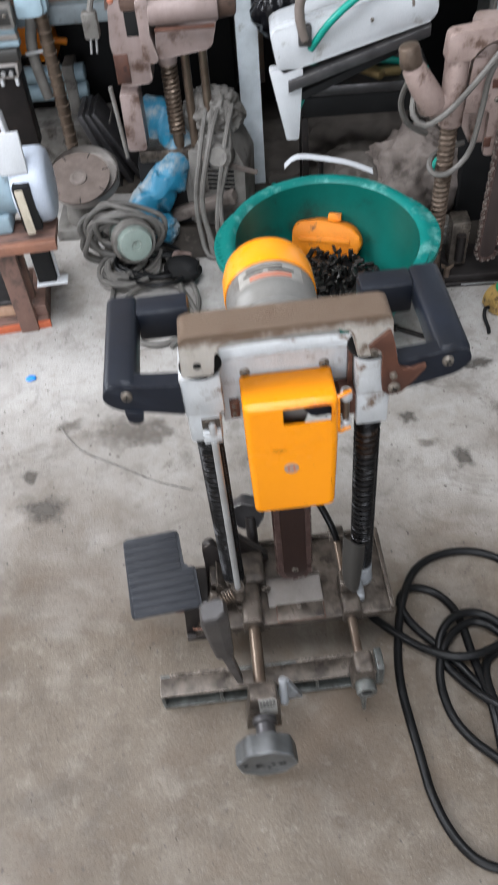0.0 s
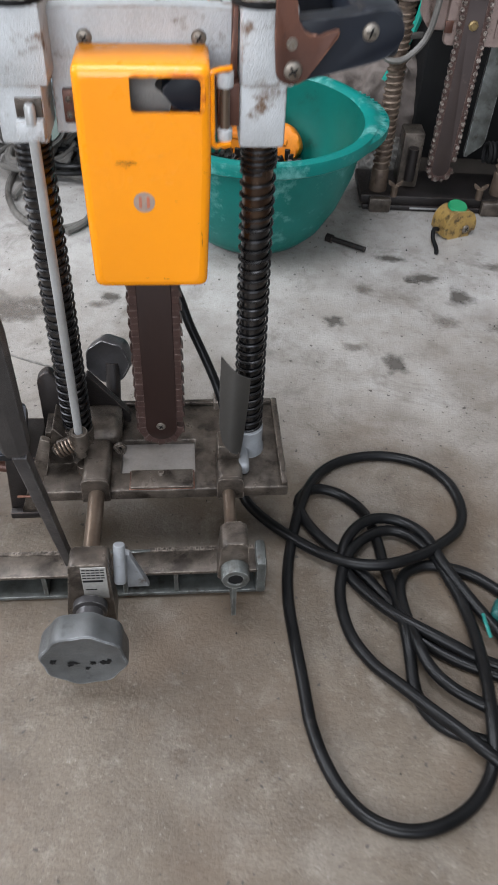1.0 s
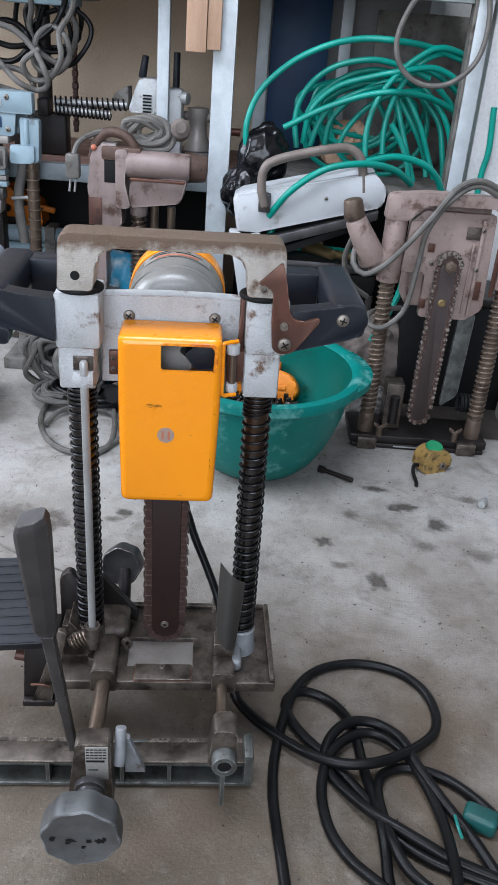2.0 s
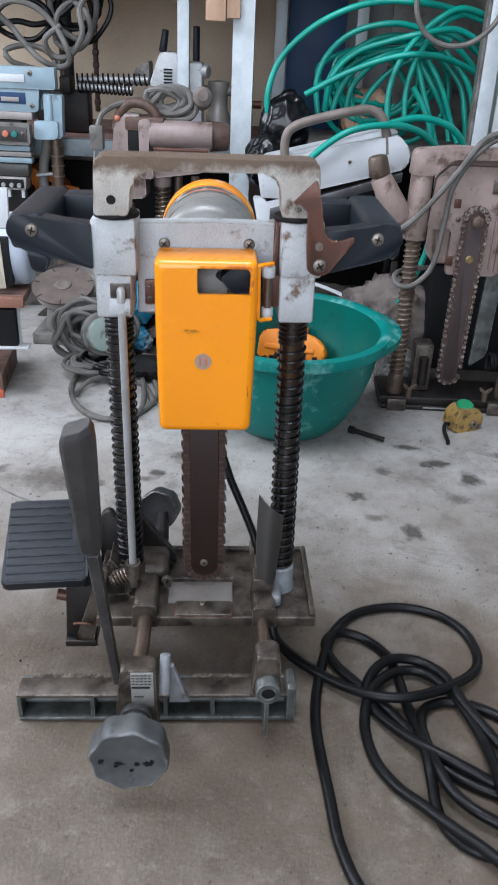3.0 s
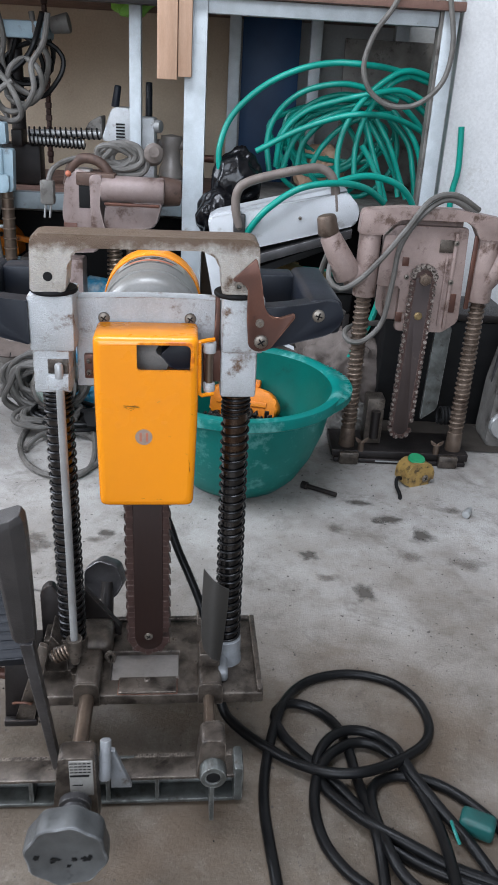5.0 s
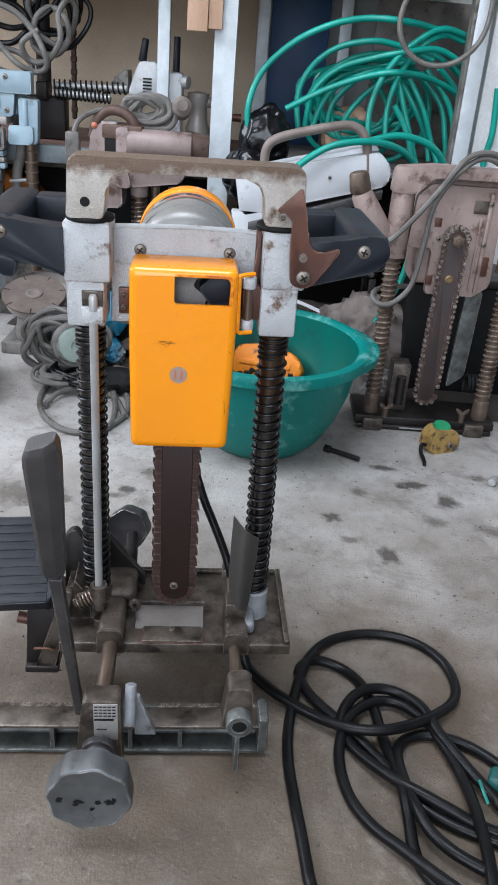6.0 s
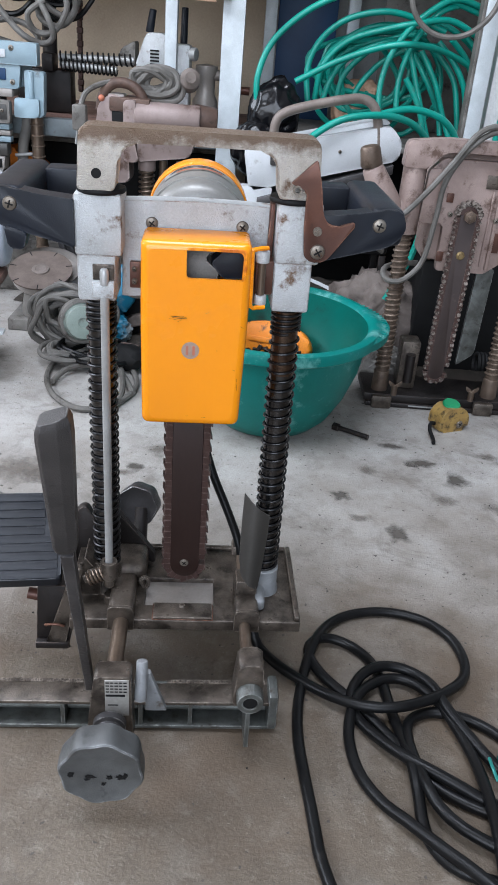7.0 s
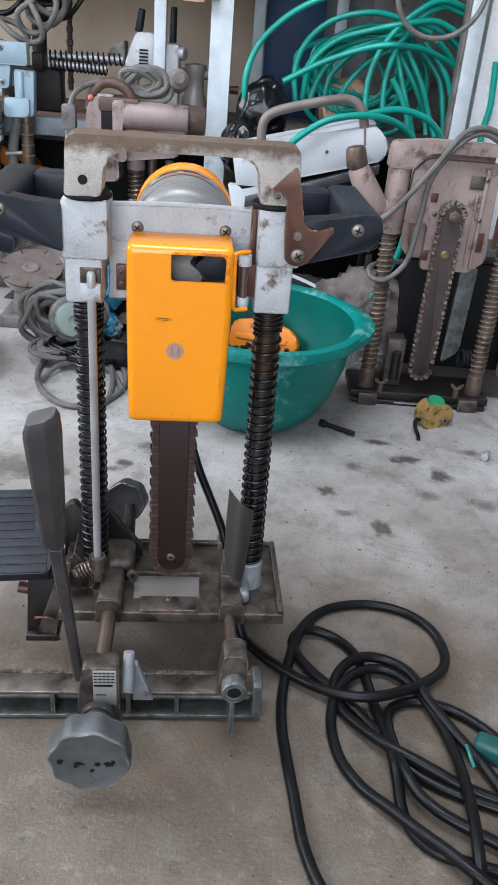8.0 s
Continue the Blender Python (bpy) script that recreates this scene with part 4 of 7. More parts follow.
part("foot_web", prism(rounded([(-0.128, 0.0), (-0.1, 0.0), (-0.1, 0.03), (-0.118, 0.055)], 0.004), -0.02, 0.03, 0.002), M_BASE, mort)
part("spring_hook", tube(smooth_path([(-0.05, -0.012, 0.008), (-0.0535, -0.016, 0.02), (-0.049, -0.018, 0.026), (-0.044, -0.016, 0.02), (-0.046, -0.012, 0.008)], 0.002), 0.0026, 7), M_BASE, mort)

# grey dust flap by the right column
flap = bmesh.new()
fl = [[flap.verts.new((x0 + (x1 - x0) * s, -0.043 - 0.008 * math.sin(3.14 * s) + 0.012 * t, z0 + (z1 - z0) * s)) for s in [k / 8 for k in range(9)]] for t, x0, z0, x1, z1 in ((0.0, 0.063, 0.05, 0.083, 0.032), (0.2, 0.06, 0.072, 0.086, 0.055), (0.6, 0.0605, 0.12, 0.0905, 0.1), (1.0, 0.062, 0.155, 0.092, 0.1255))]
for a, b in zip(fl, fl[1:]):
    for k in range(8):
        flap.faces.new((a[k], a[k + 1], b[k + 1], b[k]))
ext = bmesh.ops.extrude_face_region(flap, geom=flap.faces[:])
for v in [g for g in ext["geom"] if isinstance(g, bmesh.types.BMVert)]:
    v.co.y += 0.0016
flap_ob = part("dust_flap", flap, M_FLAP, mort, "bent grey plastic dust flap")
part("flap_bolt", rod((0.076, -0.046, 0.036), (0.076, -0.03, 0.036), 0.005, None, 12), M_BASE, flap_ob)
part("flap_bracket", box((0.058, -0.036, 0.0), (0.084, -0.008, 0.036), 0.004), M_BASE, flap_ob)

# rods, clamps, fence
part("fence_rod", rod((-0.0725, -0.17, -0.001), (-0.0725, 0.07, -0.001), 0.0088, None, 20), M_BRONZE, mort, "oily steel fence rod")
part("fence_rod", rod((0.0695, -0.165, -0.003), (0.0695, 0.07, -0.003), 0.0066, None, 20), M_BRONZE, mort, "oily steel fence rod")

cl = part("clamp_block", prism(rounded([(-0.0985, -0.06), (-0.0485, -0.06), (-0.0505, 0.0335, 0.005), (-0.0875, 0.0335, 0.005)], 0.003), -0.19, -0.166, 0.003), M_BASE, mort, "greasy clamp block")
pl = part("name_plate", box((-0.0765, -0.1912, -0.0165), (-0.0525, -0.1898, 0.0315), 0.0004), M_PLATE, cl, "worn name plate with dark bars")
bars = bmesh.new()
for k, (z, w) in enumerate(((0.0285, 0.02), (0.0245, 0.02), (0.0205, 0.02), (0.0165, 0.02))):
    for j in range(5):
        box((-0.0755 + j * 0.0044, -0.1916, z - 0.0007), (-0.0755 + j * 0.0044 + 0.0034, -0.1911, z + 0.0006), 0, bars)
box((-0.0757, -0.1916, 0.0102), (-0.0563, -0.1911, 0.0128), 0, bars)
box((-0.0737, -0.1916, -0.002), (-0.0633, -0.1911, -0.0008), 0, bars)
part("print", bars, M_DARK, pl)
part("clamp_tube", rod((-0.041, -0.166, 0.035), (-0.042, -0.18, -0.006), 0.0058, 0.0066, 18, None, 0.0015), M_PALE, cl, "pale clamp tube")
part("clamp_web", prism([(-0.038, -0.04), (-0.016, -0.04), (-0.018, -0.034), (-0.033, 0.012), (-0.038, 0.014)], -0.162, -0.154, 0.0015), M_PALE, cl)
neck = lathe([(0.012, 0.0), (0.017, 0.002), (0.017, 0.01), (0.0135, 0.012), (0.0135, 0.033), (0, 0.033)], Matrix.Translation((-0.072, -0.19, -0.026)) @ pose(0, 0, 0, 90), 24)
part("knob_neck", neck, M_FLAT, cl)


def lobed_knob(parent, m, radius, depth, lobes, material, label):
    """A turned hand knob with scallops round its rim and a dished face."""
    bm = bmesh.new()
    seg = lobes * 8
    prof = [(0.3, 0.0), (0.82, 0.02), (0.95, 0.08), (0.985, 0.2), (1.0, 0.5), (1.0, 0.9), (0.985, 0.965), (0.95, 1.0), (0.9, 0.985), (0.86, 0.96), (0.25, 0.95), (0.0, 0.95)]
    rings = []
    for r, h in prof:
        if r == 0:
            rings.append([bm.verts.new((0, 0, depth * h))])
            continue
        ring = []
        for i in range(seg):
            a = 6.28318530718 * i / seg
            k = 1 + (0.033 * math.cos(lobes * a) - 0.01) * (1 if r > 0.8 else 0)
            ring.append(bm.verts.new((radius * r * k * math.cos(a), radius * r * k * math.sin(a), depth * h)))
        rings.append(ring)
    for a, b in zip(rings, rings[1:]):
        for i in range(seg):
            j = (i + 1) % seg
            bm.faces.new(list(dict.fromkeys([a[i], a[j], b[j % len(b)], b[i % len(b)]])))
    bm.faces.new(rings[0][::-1])
    bm.transform(m)
    return part("hand_knob", bm, material, parent, label, 32)


lobed_knob(cl, Matrix.Translation((-0.0745, -0.2215, -0.0305)) @ pose(0, 0, 0, 90, 12), 0.041, 0.031, 8, M_KNOB, "grey lobed hand knob")
lobed_knob(mort, Matrix.Translation((-0.0615, 0.118, 0.048)) @ pose(0, 0, 0, 78, 0, -12), 0.027, 0.026, 7, M_FLAT, "dark lobed rear knob")
for k, (x, z, w, h) in enumerate(((-0.101, -0.027, 0.006, 0.007), (-0.083, -0.03, 0.009, 0.005), (-0.086, -0.034, 0.005, 0.003), (-0.064, -0.031, 0.005, 0.005), (-0.053, -0.031, 0.009, 0.006), (-0.049, -0.028, 0.004, 0.005), (-0.07, -0.04, 0.004, 0.004))):
    part("face_mark", lump((x - 0.002, -0.2513, z - 0.0035), (w * 0.4, 0.0005, h * 0.4), k + 3, 1.4, 4, None, 2.6), M_DARK, mort)
part("rear_spindle", rod((-0.0605, 0.096, 0.05), (-0.0605, 0.06, -0.004), 0.0085, None, 16), M_IRONBLACK, mort)
rear = part("rear_fence", box((-0.12, 0.07, -0.1065), (0.12, 0.1, -0.068), 0.003), M_BASE, mort, "greasy rear fence")
for x in (-0.0725, 0.0695):
    part("fence_post", box((x - 0.012, 0.066, -0.067), (x + 0.012, 0.088, 0.012), 0.003), M_BASE, rear)

cr = part("clamp_boss", lathe([(0.0075, 0.0), (0.0082, 0.0012), (0.0135, 0.0012), (0.0145, -0.001), (0.0145, -0.04), (0, -0.04)], Matrix.Translation((0.0715, -0.1785, -0.0105)) @ pose(0, 0, 0, 90), 24), M_FENCE, mort, "pale cast clamp boss")
part("boss_hole", rod((0.0715, -0.1780, -0.0105), (0.0715, -0.165, -0.0105), 0.0076, None, 20), M_DARK, cr)
part("boss_block", prism(rounded([(0.0535, -0.028), (0.0865, -0.028), (0.0845, 0.027, 0.006), (0.0585, 0.027, 0.006)], 0.004), -0.165, -0.135, 0.003), M_BASE, cr)
part("boss_fin", prism([(0.0685, -0.083), (0.0735, -0.083), (0.0735, -0.02), (0.0685, -0.02)], -0.172, -0.13, 0.0008), M_FENCE, cr)

# channel fence with ribs, front open
fence = part("fence", box((-0.221, -0.096, -0.1065), (0.108, -0.0915, -0.066), 0.0008), M_FENCE, mort, "ribbed cast channel fence")
part("fence_top", box((-0.221, -0.126, -0.0695), (0.108, -0.0962, -0.065), 0.0012), M_BASE, fence)
part("fence_bottom", box((-0.221, -0.1255, -0.1065), (0.108, -0.0962, -0.1015), 0.0012), M_FENCE, fence)
part("fence_bead", rod((-0.2205, -0.1, -0.096), (0.1075, -0.1, -0.096), 0.0045, None, 12), M_FENCE, fence)
for x in (-0.219, -0.133, -0.046, 0.01, 0.105):
    part("fence_rib", box((x - 0.0025, -0.1245, -0.1013), (x + 0.0025, -0.0964, -0.0697), 0.0008), M_FENCE, fence)
part("fence_end", box((0.098, -0.1275, -0.1062), (0.1095, -0.091, -0.054), 0.004), M_FENCE, fence)
for x0, count in ((-0.205, 17), (-0.016, 20)):
    teeth = box((x0 - 0.002, -0.0962, -0.0662), (x0 + count * 0.006, -0.0915, -0.0648))
    for k in range(count):
        box((x0 + k * 0.006, -0.0955, -0.0652), (x0 + k * 0.006 + 0.0036, -0.0915, -0.0641), 0, teeth)
    part("fence_teeth", teeth, M_BASE, fence)

# lever with a thick grip, clamped to the fence
arm = part("clamp_lever", prism([(-0.0042, 0), (0.0042, 0), (0.0058, 0.25), (-0.0058, 0.25)], -0.006, 0.006, 0.0008, None,
           between((-0.1015, -0.121, -0.046), (-0.1045, -0.2, 0.197))), M_FLAT, mort, "flat steel clamp lever")
gb = bmesh.new()
GRIP_RINGS = ((0.0, 0.0085), (0.006, 0.0105), (0.05, 0.012), (0.125, 0.0145), (0.138, 0.014), (0.145, 0.0115))
grings = [[gb.verts.new((r * c[0], r * c[1] * 0.85, h + (0.004 * c[0] if h > 0.13 else 0))) for c in ((-1.0, -0.7), (-0.72, -1.0), (0.3, -1.0), (1.0, -0.5), (1.0, 0.7), (0.7, 1.0), (-0.7, 1.0), (-1.0, 0.7))] for h, r in GRIP_RINGS]
for p, q in zip(grings, grings[1:]):
    for i in range(8):
        gb.faces.new((p[i], p[(i + 1) % 8], q[(i + 1) % 8], q[i]))
gb.faces.new(grings[0][::-1])
gb.faces.new(grings[-1])
bmesh.ops.bevel(gb, geom=gb.edges[:], offset=0.0006, segments=1, profile=0.5, affect="EDGES", clamp_overlap=True)
gb.transform(between((-0.1048, -0.2015, 0.197), (-0.105, -0.227, 0.342)))
part("lever_grip", gb, M_GRIP, arm, "faceted worn grey grip", 20)

# ribbed pad at the side
PAD = Matrix.Translation((-0.2035, 0.0035, 0.061)) @ pose(0, 0, 0, 0, 0, 5.5) @ pose(0, 0, 0, -63)


def pad_outline(d):
    return rounded([(-0.0455 + d, -0.0575 + d), (0.0565 - d, -0.0575 + d), (0.0565 - d, 0.002 - d), (0.0405 - d, 0.002 - d), (0.0405 - d, 0.0575 - d), (-0.0405 + d, 0.0575 - d)], 0.006, 4)


pad = part("ribbed_pad", prism(pad_outline(0.0), -0.0085, 0.0085, 0.003, None, PAD, 3), M_RUBBER, mort, "black ribbed rubber pad")
for k in range(10):
    z = -0.0515 + k * 0.0113
    part("pad_rib", box((-0.0405, -0.0098, z - 0.0048), (0.0525 if z < -0.006 else 0.0365, -0.0075, z + 0.0048), 0.0011, None, PAD), M_RUBBER, pad)
part("pad_bracket", prism(rounded([(-0.178, -0.066), (-0.138, -0.066), (-0.134, 0.02), (-0.172, 0.02)], 0.003), -0.03, 0.035, 0.002), M_IRONBLACK, pad, "black steel pad bracket")
part("pad_hook", tube(smooth_path([(-0.164, -0.036, -0.035), (-0.163, -0.042, -0.028), (-0.15, -0.044, -0.026), (-0.143, -0.042, -0.03), (-0.143, -0.034, -0.036)], 0.002), 0.0015, 7), M_LEVER, pad)
part("pad_strut", prism(rounded([(-0.165, -0.06), (-0.142, -0.06), (-0.118, 0.05), (-0.128, 0.055)], 0.003), -0.038, -0.031, 0.001), M_BASE, pad, "brown steel strut")
part("pad_bolt", rod((-0.186, -0.02, 0.001), (-0.172, -0.02, -0.002), 0.007, None, 12), M_LEVER, pad)
part("pad_bracket_toe", box((-0.178, -0.04, -0.068), (-0.138, -0.03, -0.058), 0.002), M_IRONBLACK, pad)
part("pad_spring_arm", prism(rounded([(-0.135, 0.0), (-0.112, 0.0), (-0.105, 0.07), (-0.12, 0.1), (-0.134, 0.09)], 0.006), 0.02, 0.032, 0.002), M_IRONBLACK, mort)
part("side_arm", prism([(-0.135, 0.0), (-0.128, -0.004), (-0.096, -0.004), (-0.1, 0.04), (-0.128, 0.04)], -0.012, 0.04, 0.002), M_BASE, mort)
part("rear_lever", prism(rounded([(-0.1, 0.03), (-0.04, -0.0), (-0.04, 0.014), (-0.085, 0.075)], 0.004), 0.045, 0.055, 0.002), M_IRONBLACK, mort)

# ---- power cable ----
cable = thing("power_cable", pose(0, 0, 0), "thick black rubber power cable coiled on the concrete", "cable")
COIL_OUT = [(0.094, 0.027, 0.03), (0.100, 0.015, 0.012), (0.125, -0.011, 0.0068), (0.160, -0.044, 0.01), (0.193, -0.073, 0.017), (0.232, -0.092, 0.024), (0.270, -0.091, 0.026), (0.312, -0.072, 0.024), (0.356, -0.032, 0.012), (0.372, -0.005, 0.0068), (0.376, 0.026, 0.0068), (0.367, 0.064, 0.0068), (0.341, 0.093, 0.0068), (0.307, 0.107, 0.0068), (0.268, 0.109, 0.0068), (0.226, 0.096, 0.0068), (0.198, 0.073, 0.0068), (0.179, 0.032, 0.018), (0.168, 0.002, 0.012), (0.159, -0.035, 0.0068), (0.151, -0.085, 0.0068), (0.150, -0.131, 0.0068), (0.155, -0.176, 0.0068), (0.161, -0.221, 0.0068), (0.166, -0.266, 0.0068), (0.167, -0.276, 0.0068)]
COIL_FRONT = [(0.167, -0.276, 0.0068), (0.178, -0.316, 0.0068), (0.194, -0.347, 0.0068), (0.215, -0.369, 0.0068), (0.243, -0.379, 0.0068), (0.274, -0.377, 0.0068), (0.307, -0.361, 0.0068), (0.330, -0.338, 0.0068), (0.343, -0.312, 0.012), (0.345, -0.284, 0.02), (0.349, -0.243, 0.022), (0.351, -0.195, 0.018), (0.350, -0.149, 0.012), (0.339, -0.103, 0.012), (0.323, -0.061, 0.014), (0.299, -0.033, 0.012), (0.276, -0.025, 0.011), (0.250, -0.037, 0.014), (0.226, -0.063, 0.018)]
COIL_BACK = [(0.226, -0.063, 0.018), (0.214, -0.088, 0.012), (0.208, -0.126, 0.0068), (0.215, -0.174, 0.0068), (0.237, -0.210, 0.0068), (0.262, -0.235, 0.012), (0.286, -0.262, 0.016), (0.314, -0.289, 0.02), (0.336, -0.313, 0.022), (0.386, -0.348, 0.0068), (0.466, -0.363, 0.0068)]
COIL_ARCH = [(0.409, -0.234, 0.0068), (0.400, -0.213, 0.0068), (0.380, -0.170, 0.012), (0.354, -0.125, 0.014), (0.331, -0.081, 0.018), (0.319, -0.040, 0.02), (0.296, -0.019, 0.018), (0.272, -0.014, 0.02), (0.249, -0.020, 0.022), (0.230, -0.035, 0.02), (0.217, -0.057, 0.014), (0.215, -0.076, 0.009), (0.224, -0.098, 0.0068), (0.244, -0.128, 0.012), (0.268, -0.158, 0.02), (0.298, -0.176, 0.02), (0.327, -0.191, 0.016), (0.346, -0.200, 0.01), (0.426, -0.230, 0.0068)]
COIL_SMALL = [(0.434, -0.241, 0.0068), (0.344, -0.211, 0.0068), (0.321, -0.199, 0.0068), (0.299, -0.184, 0.0068), (0.280, -0.161, 0.008), (0.266, -0.130, 0.0068), (0.253, -0.112, 0.0068), (0.240, -0.092, 0.0068), (0.218, -0.067, 0.009), (0.191, -0.037, 0.008), (0.175, -0.013, 0.009), (0.165, 0.011, 0.013), (0.174, 0.030, 0.014), (0.195, 0.041, 0.012), (0.227, 0.034, 0.0068), (0.252, 0.005, 0.0068), (0.261, -0.035, 0.0068), (0.265, -0.082, 0.0068), (0.272, -0.124, 0.009), (0.275, -0.172, 0.02), (0.277, -0.201, 0.012), (0.276, -0.232, 0.009), (0.279, -0.250, 0.008), (0.290, -0.270, 0.0068), (0.306, -0.282, 0.0068), (0.324, -0.288, 0.0068), (0.404, -0.308, 0.0068)]
COIL_TAIL = [(0.421, -0.294, 0.0068), (0.331, -0.254, 0.018), (0.309, -0.240, 0.02), (0.293, -0.217, 0.018), (0.285, -0.194, 0.022), (0.280, -0.162, 0.016), (0.276, -0.131, 0.014), (0.279, -0.104, 0.01), (0.290, -0.085, 0.0068), (0.314, -0.074, 0.0068), (0.341, -0.080, 0.009), (0.364, -0.086, 0.0068), (0.380, -0.097, 0.0068), (0.401, -0.117, 0.0068), (0.417, -0.138, 0.0068), (0.431, -0.164, 0.0068)]


for run in (COIL_OUT + COIL_FRONT[1:] + COIL_BACK[1:], COIL_ARCH, COIL_SMALL, COIL_TAIL):
    pts = [Vector(p) for p in run]
    pts = [pts[0]] + [0.12 * p + 0.76 * q + 0.12 * r for p, q, r in zip(pts, pts[1:], pts[2:])] + [pts[-1]]
    part("cable_strand", tube(smooth_path(pts, 0.007), 0.0066, 14), M_CABLE, cable)
plug = part("plug", box((-0.02, -0.013, 0.002), (0.02, 0.013, 0.026), 0.006, None, Matrix.Translation((0.395, -0.149, 0)) @ pose(0, 0, 0, 0, 0, -25), 3), M_PLUG, cable, "dark teal rubber plug")
part("tie", tube(smooth_path([(0.363, -0.152, 0.021), (0.363, -0.169, 0.023), (0.367, -0.178, 0.016)], 0.003), 0.002, 6), M_TEAL, cable)
part("rear_cable", tube(smooth_path([(-0.01, 0.15, 0.4), (-0.002, 0.145, 0.32), (0.006, 0.135, 0.26), (0.019, 0.126, 0.224), (0.029, 0.115, 0.201), (0.042, 0.105, 0.176), (0.056, 0.09, 0.151), (0.066, 0.075, 0.132), (0.074, 0.066, 0.1), (0.082, 0.055, 0.055)], 0.008), 0.0055, 10), M_CABLE, cable)

for k, (x, y, rx, ry, mt) in enumerate(((0.333, 0.321, 0.02, 0.03, 0), (0.470, 0.516, 0.024, 0.03, 0), (0.247, 0.43, 0.022, 0.018, 0), (0.367, 0.637, 0.03, 0.014, 0), (0.419, 0.573, 0.035, 0.016, 0), (0.393, 0.56, 0.018, 0.008, 0), (-0.124, 0.477, 0.02, 0.014, 0), (-0.142, 0.453, 0.02, 0.012, 1), (-0.089, 0.548, 0.022, 0.03, 1), (-0.31, 0.44, 0.085, 0.05, 1), (-0.267, 0.42, 0.045, 0.03, 1), (-0.252, 0.455, 0.02, 0.014, 1), (-0.447, 0.25, 0.045, 0.03, 0), (-0.487, 0.33, 0.02, 0.018, 0), (0.273, 0.36, 0.02, 0.012, 1), (0.433, 0.44, 0.03, 0.018, 1), (0.533, 0.42, 0.04, 0.02, 1), (0.303, 0.53, 0.02, 0.02, 1), (-0.427, 0.46, 0.03, 0.02, 1), (0.553, 0.62, 0.02, 0.014, 1))):
    stain(x, y, rx, ry, k + 1, M_STAIN_PALE if mt else M_STAIN)


# ---- steel rack along the back ----
def seat(name, x, y, z=0.0, label="", category="", rz=0.0, group=""):
    return thing(name, Matrix.Translation((x, y, z)) @ pose(0, 0, 0, 0, 0, rz), label, category, group)


rack = seat("steel_rack", 0.0, 0.0, 0.0, "galvanised steel rack with grimy shelf boards", "rack")
part("post", holed([-0.052, -0.047, -0.005, -0.0], [1.33, 1.335, 1.37, 1.375], {(1, 1)}, 0.0, 1.9, 0, None, TOZ), M_STEELPOST, rack, "pale galvanised front post")
tp0, tp1 = (-0.198, 1.430, 0.706), (-0.168, 1.430, 0.707)
part("post", box((tp0[0], 1.43, 0.479), (tp1[0], 1.46, 0.944), 0.002), M_STEELPOST, rack)
part("post", box((0.045, 1.86, 0.0), (0.08, 1.9, 1.9), 0.002), M_STEELPOST, rack)
ang = box((0.556, 1.325, 0.0), (0.592, 1.329, 1.9), 0.001)
part("post", ang, M_STEELPOST, rack, "grimy galvanised angle post")
part("post_flange", box((0.548, 1.3252, 0.0), (0.5555, 1.365, 1.9), 0.001), M_DUSTY, rack)
part("post", box((0.535, 1.84, 0.0), (0.575, 1.88, 1.9), 0.002), M_STEELPOST, rack)
part("post", box((0.29, 1.9, 0.0), (0.325, 1.93, 1.9), 0.002), M_STEELPOST, rack)
part("post", box((-1.1, 1.33, 0.0), (-1.055, 1.375, 1.9), 0.002), M_STEELPOST, rack)
part("beam", box((0.0, 1.335, 0.912), (0.5475, 1.37, 0.945), 0.002), M_STEELPOST, rack, "pale top beam")
# Left beam is coloured black to paint in the shade there.
part("beam", box((-1.055, 1.335, 0.922), (-0.052, 1.37, 0.945), 0.002), M_IRONBLACK, rack, "shelf beam coloured black for the shade under the shelf")
part("shelf_board", box((-1.1, 1.378, 0.462), (0.06, 1.9, 0.478), 0.002), M_REDWOOD, rack, "grimy brown shelf board")
part("shelf_edge", box((-1.055, 1.34, 0.44), (-0.053, 1.372, 0.482), 0.002), M_SHELF, rack, "blue-grey shelf edge")
part("shelf_board", box((0.06, 1.38, 0.462), (0.9, 1.9, 0.478), 0.002), M_DUSTY, rack)
# Top board reaches the wall to block light behind the rack.
part("shelf_board", box((-1.1, 1.3, 0.9455), (0.6, 2.045, 0.965), 0.002), M_REDWOOD, rack)
part("back_board", box((-1.1, 1.93, 0.0), (-0.05, 1.945, 0.44), 0.002), M_DUSTY, rack)

planks = seat("pale_plank", -0.09, 1.31, 0.0, "pale sawn planks tied upright to the post", "plank", group="planks on the post")
part("plank", box((-0.025, -0.018, 0.765), (0.0225, 0.012, 1.5), 0.0015), M_WOOD, planks)
part("plank", box((0.0235, -0.01, 0.772), (0.056, 0.015, 1.5), 0.0015), M_WOOD, planks)

bud = seat("green_bag", -0.2, 1.5, 0.0, "bright green crumpled plastic scrap on the rack", "bag")
part("scrap", lump((0, 0, 0.93), (0.04, 0.03, 0.03), 8, 0.5), surface("lime_plastic", (0.25, 0.5, 0.08), (0.18, 0.4, 0.06), 0.4), bud)

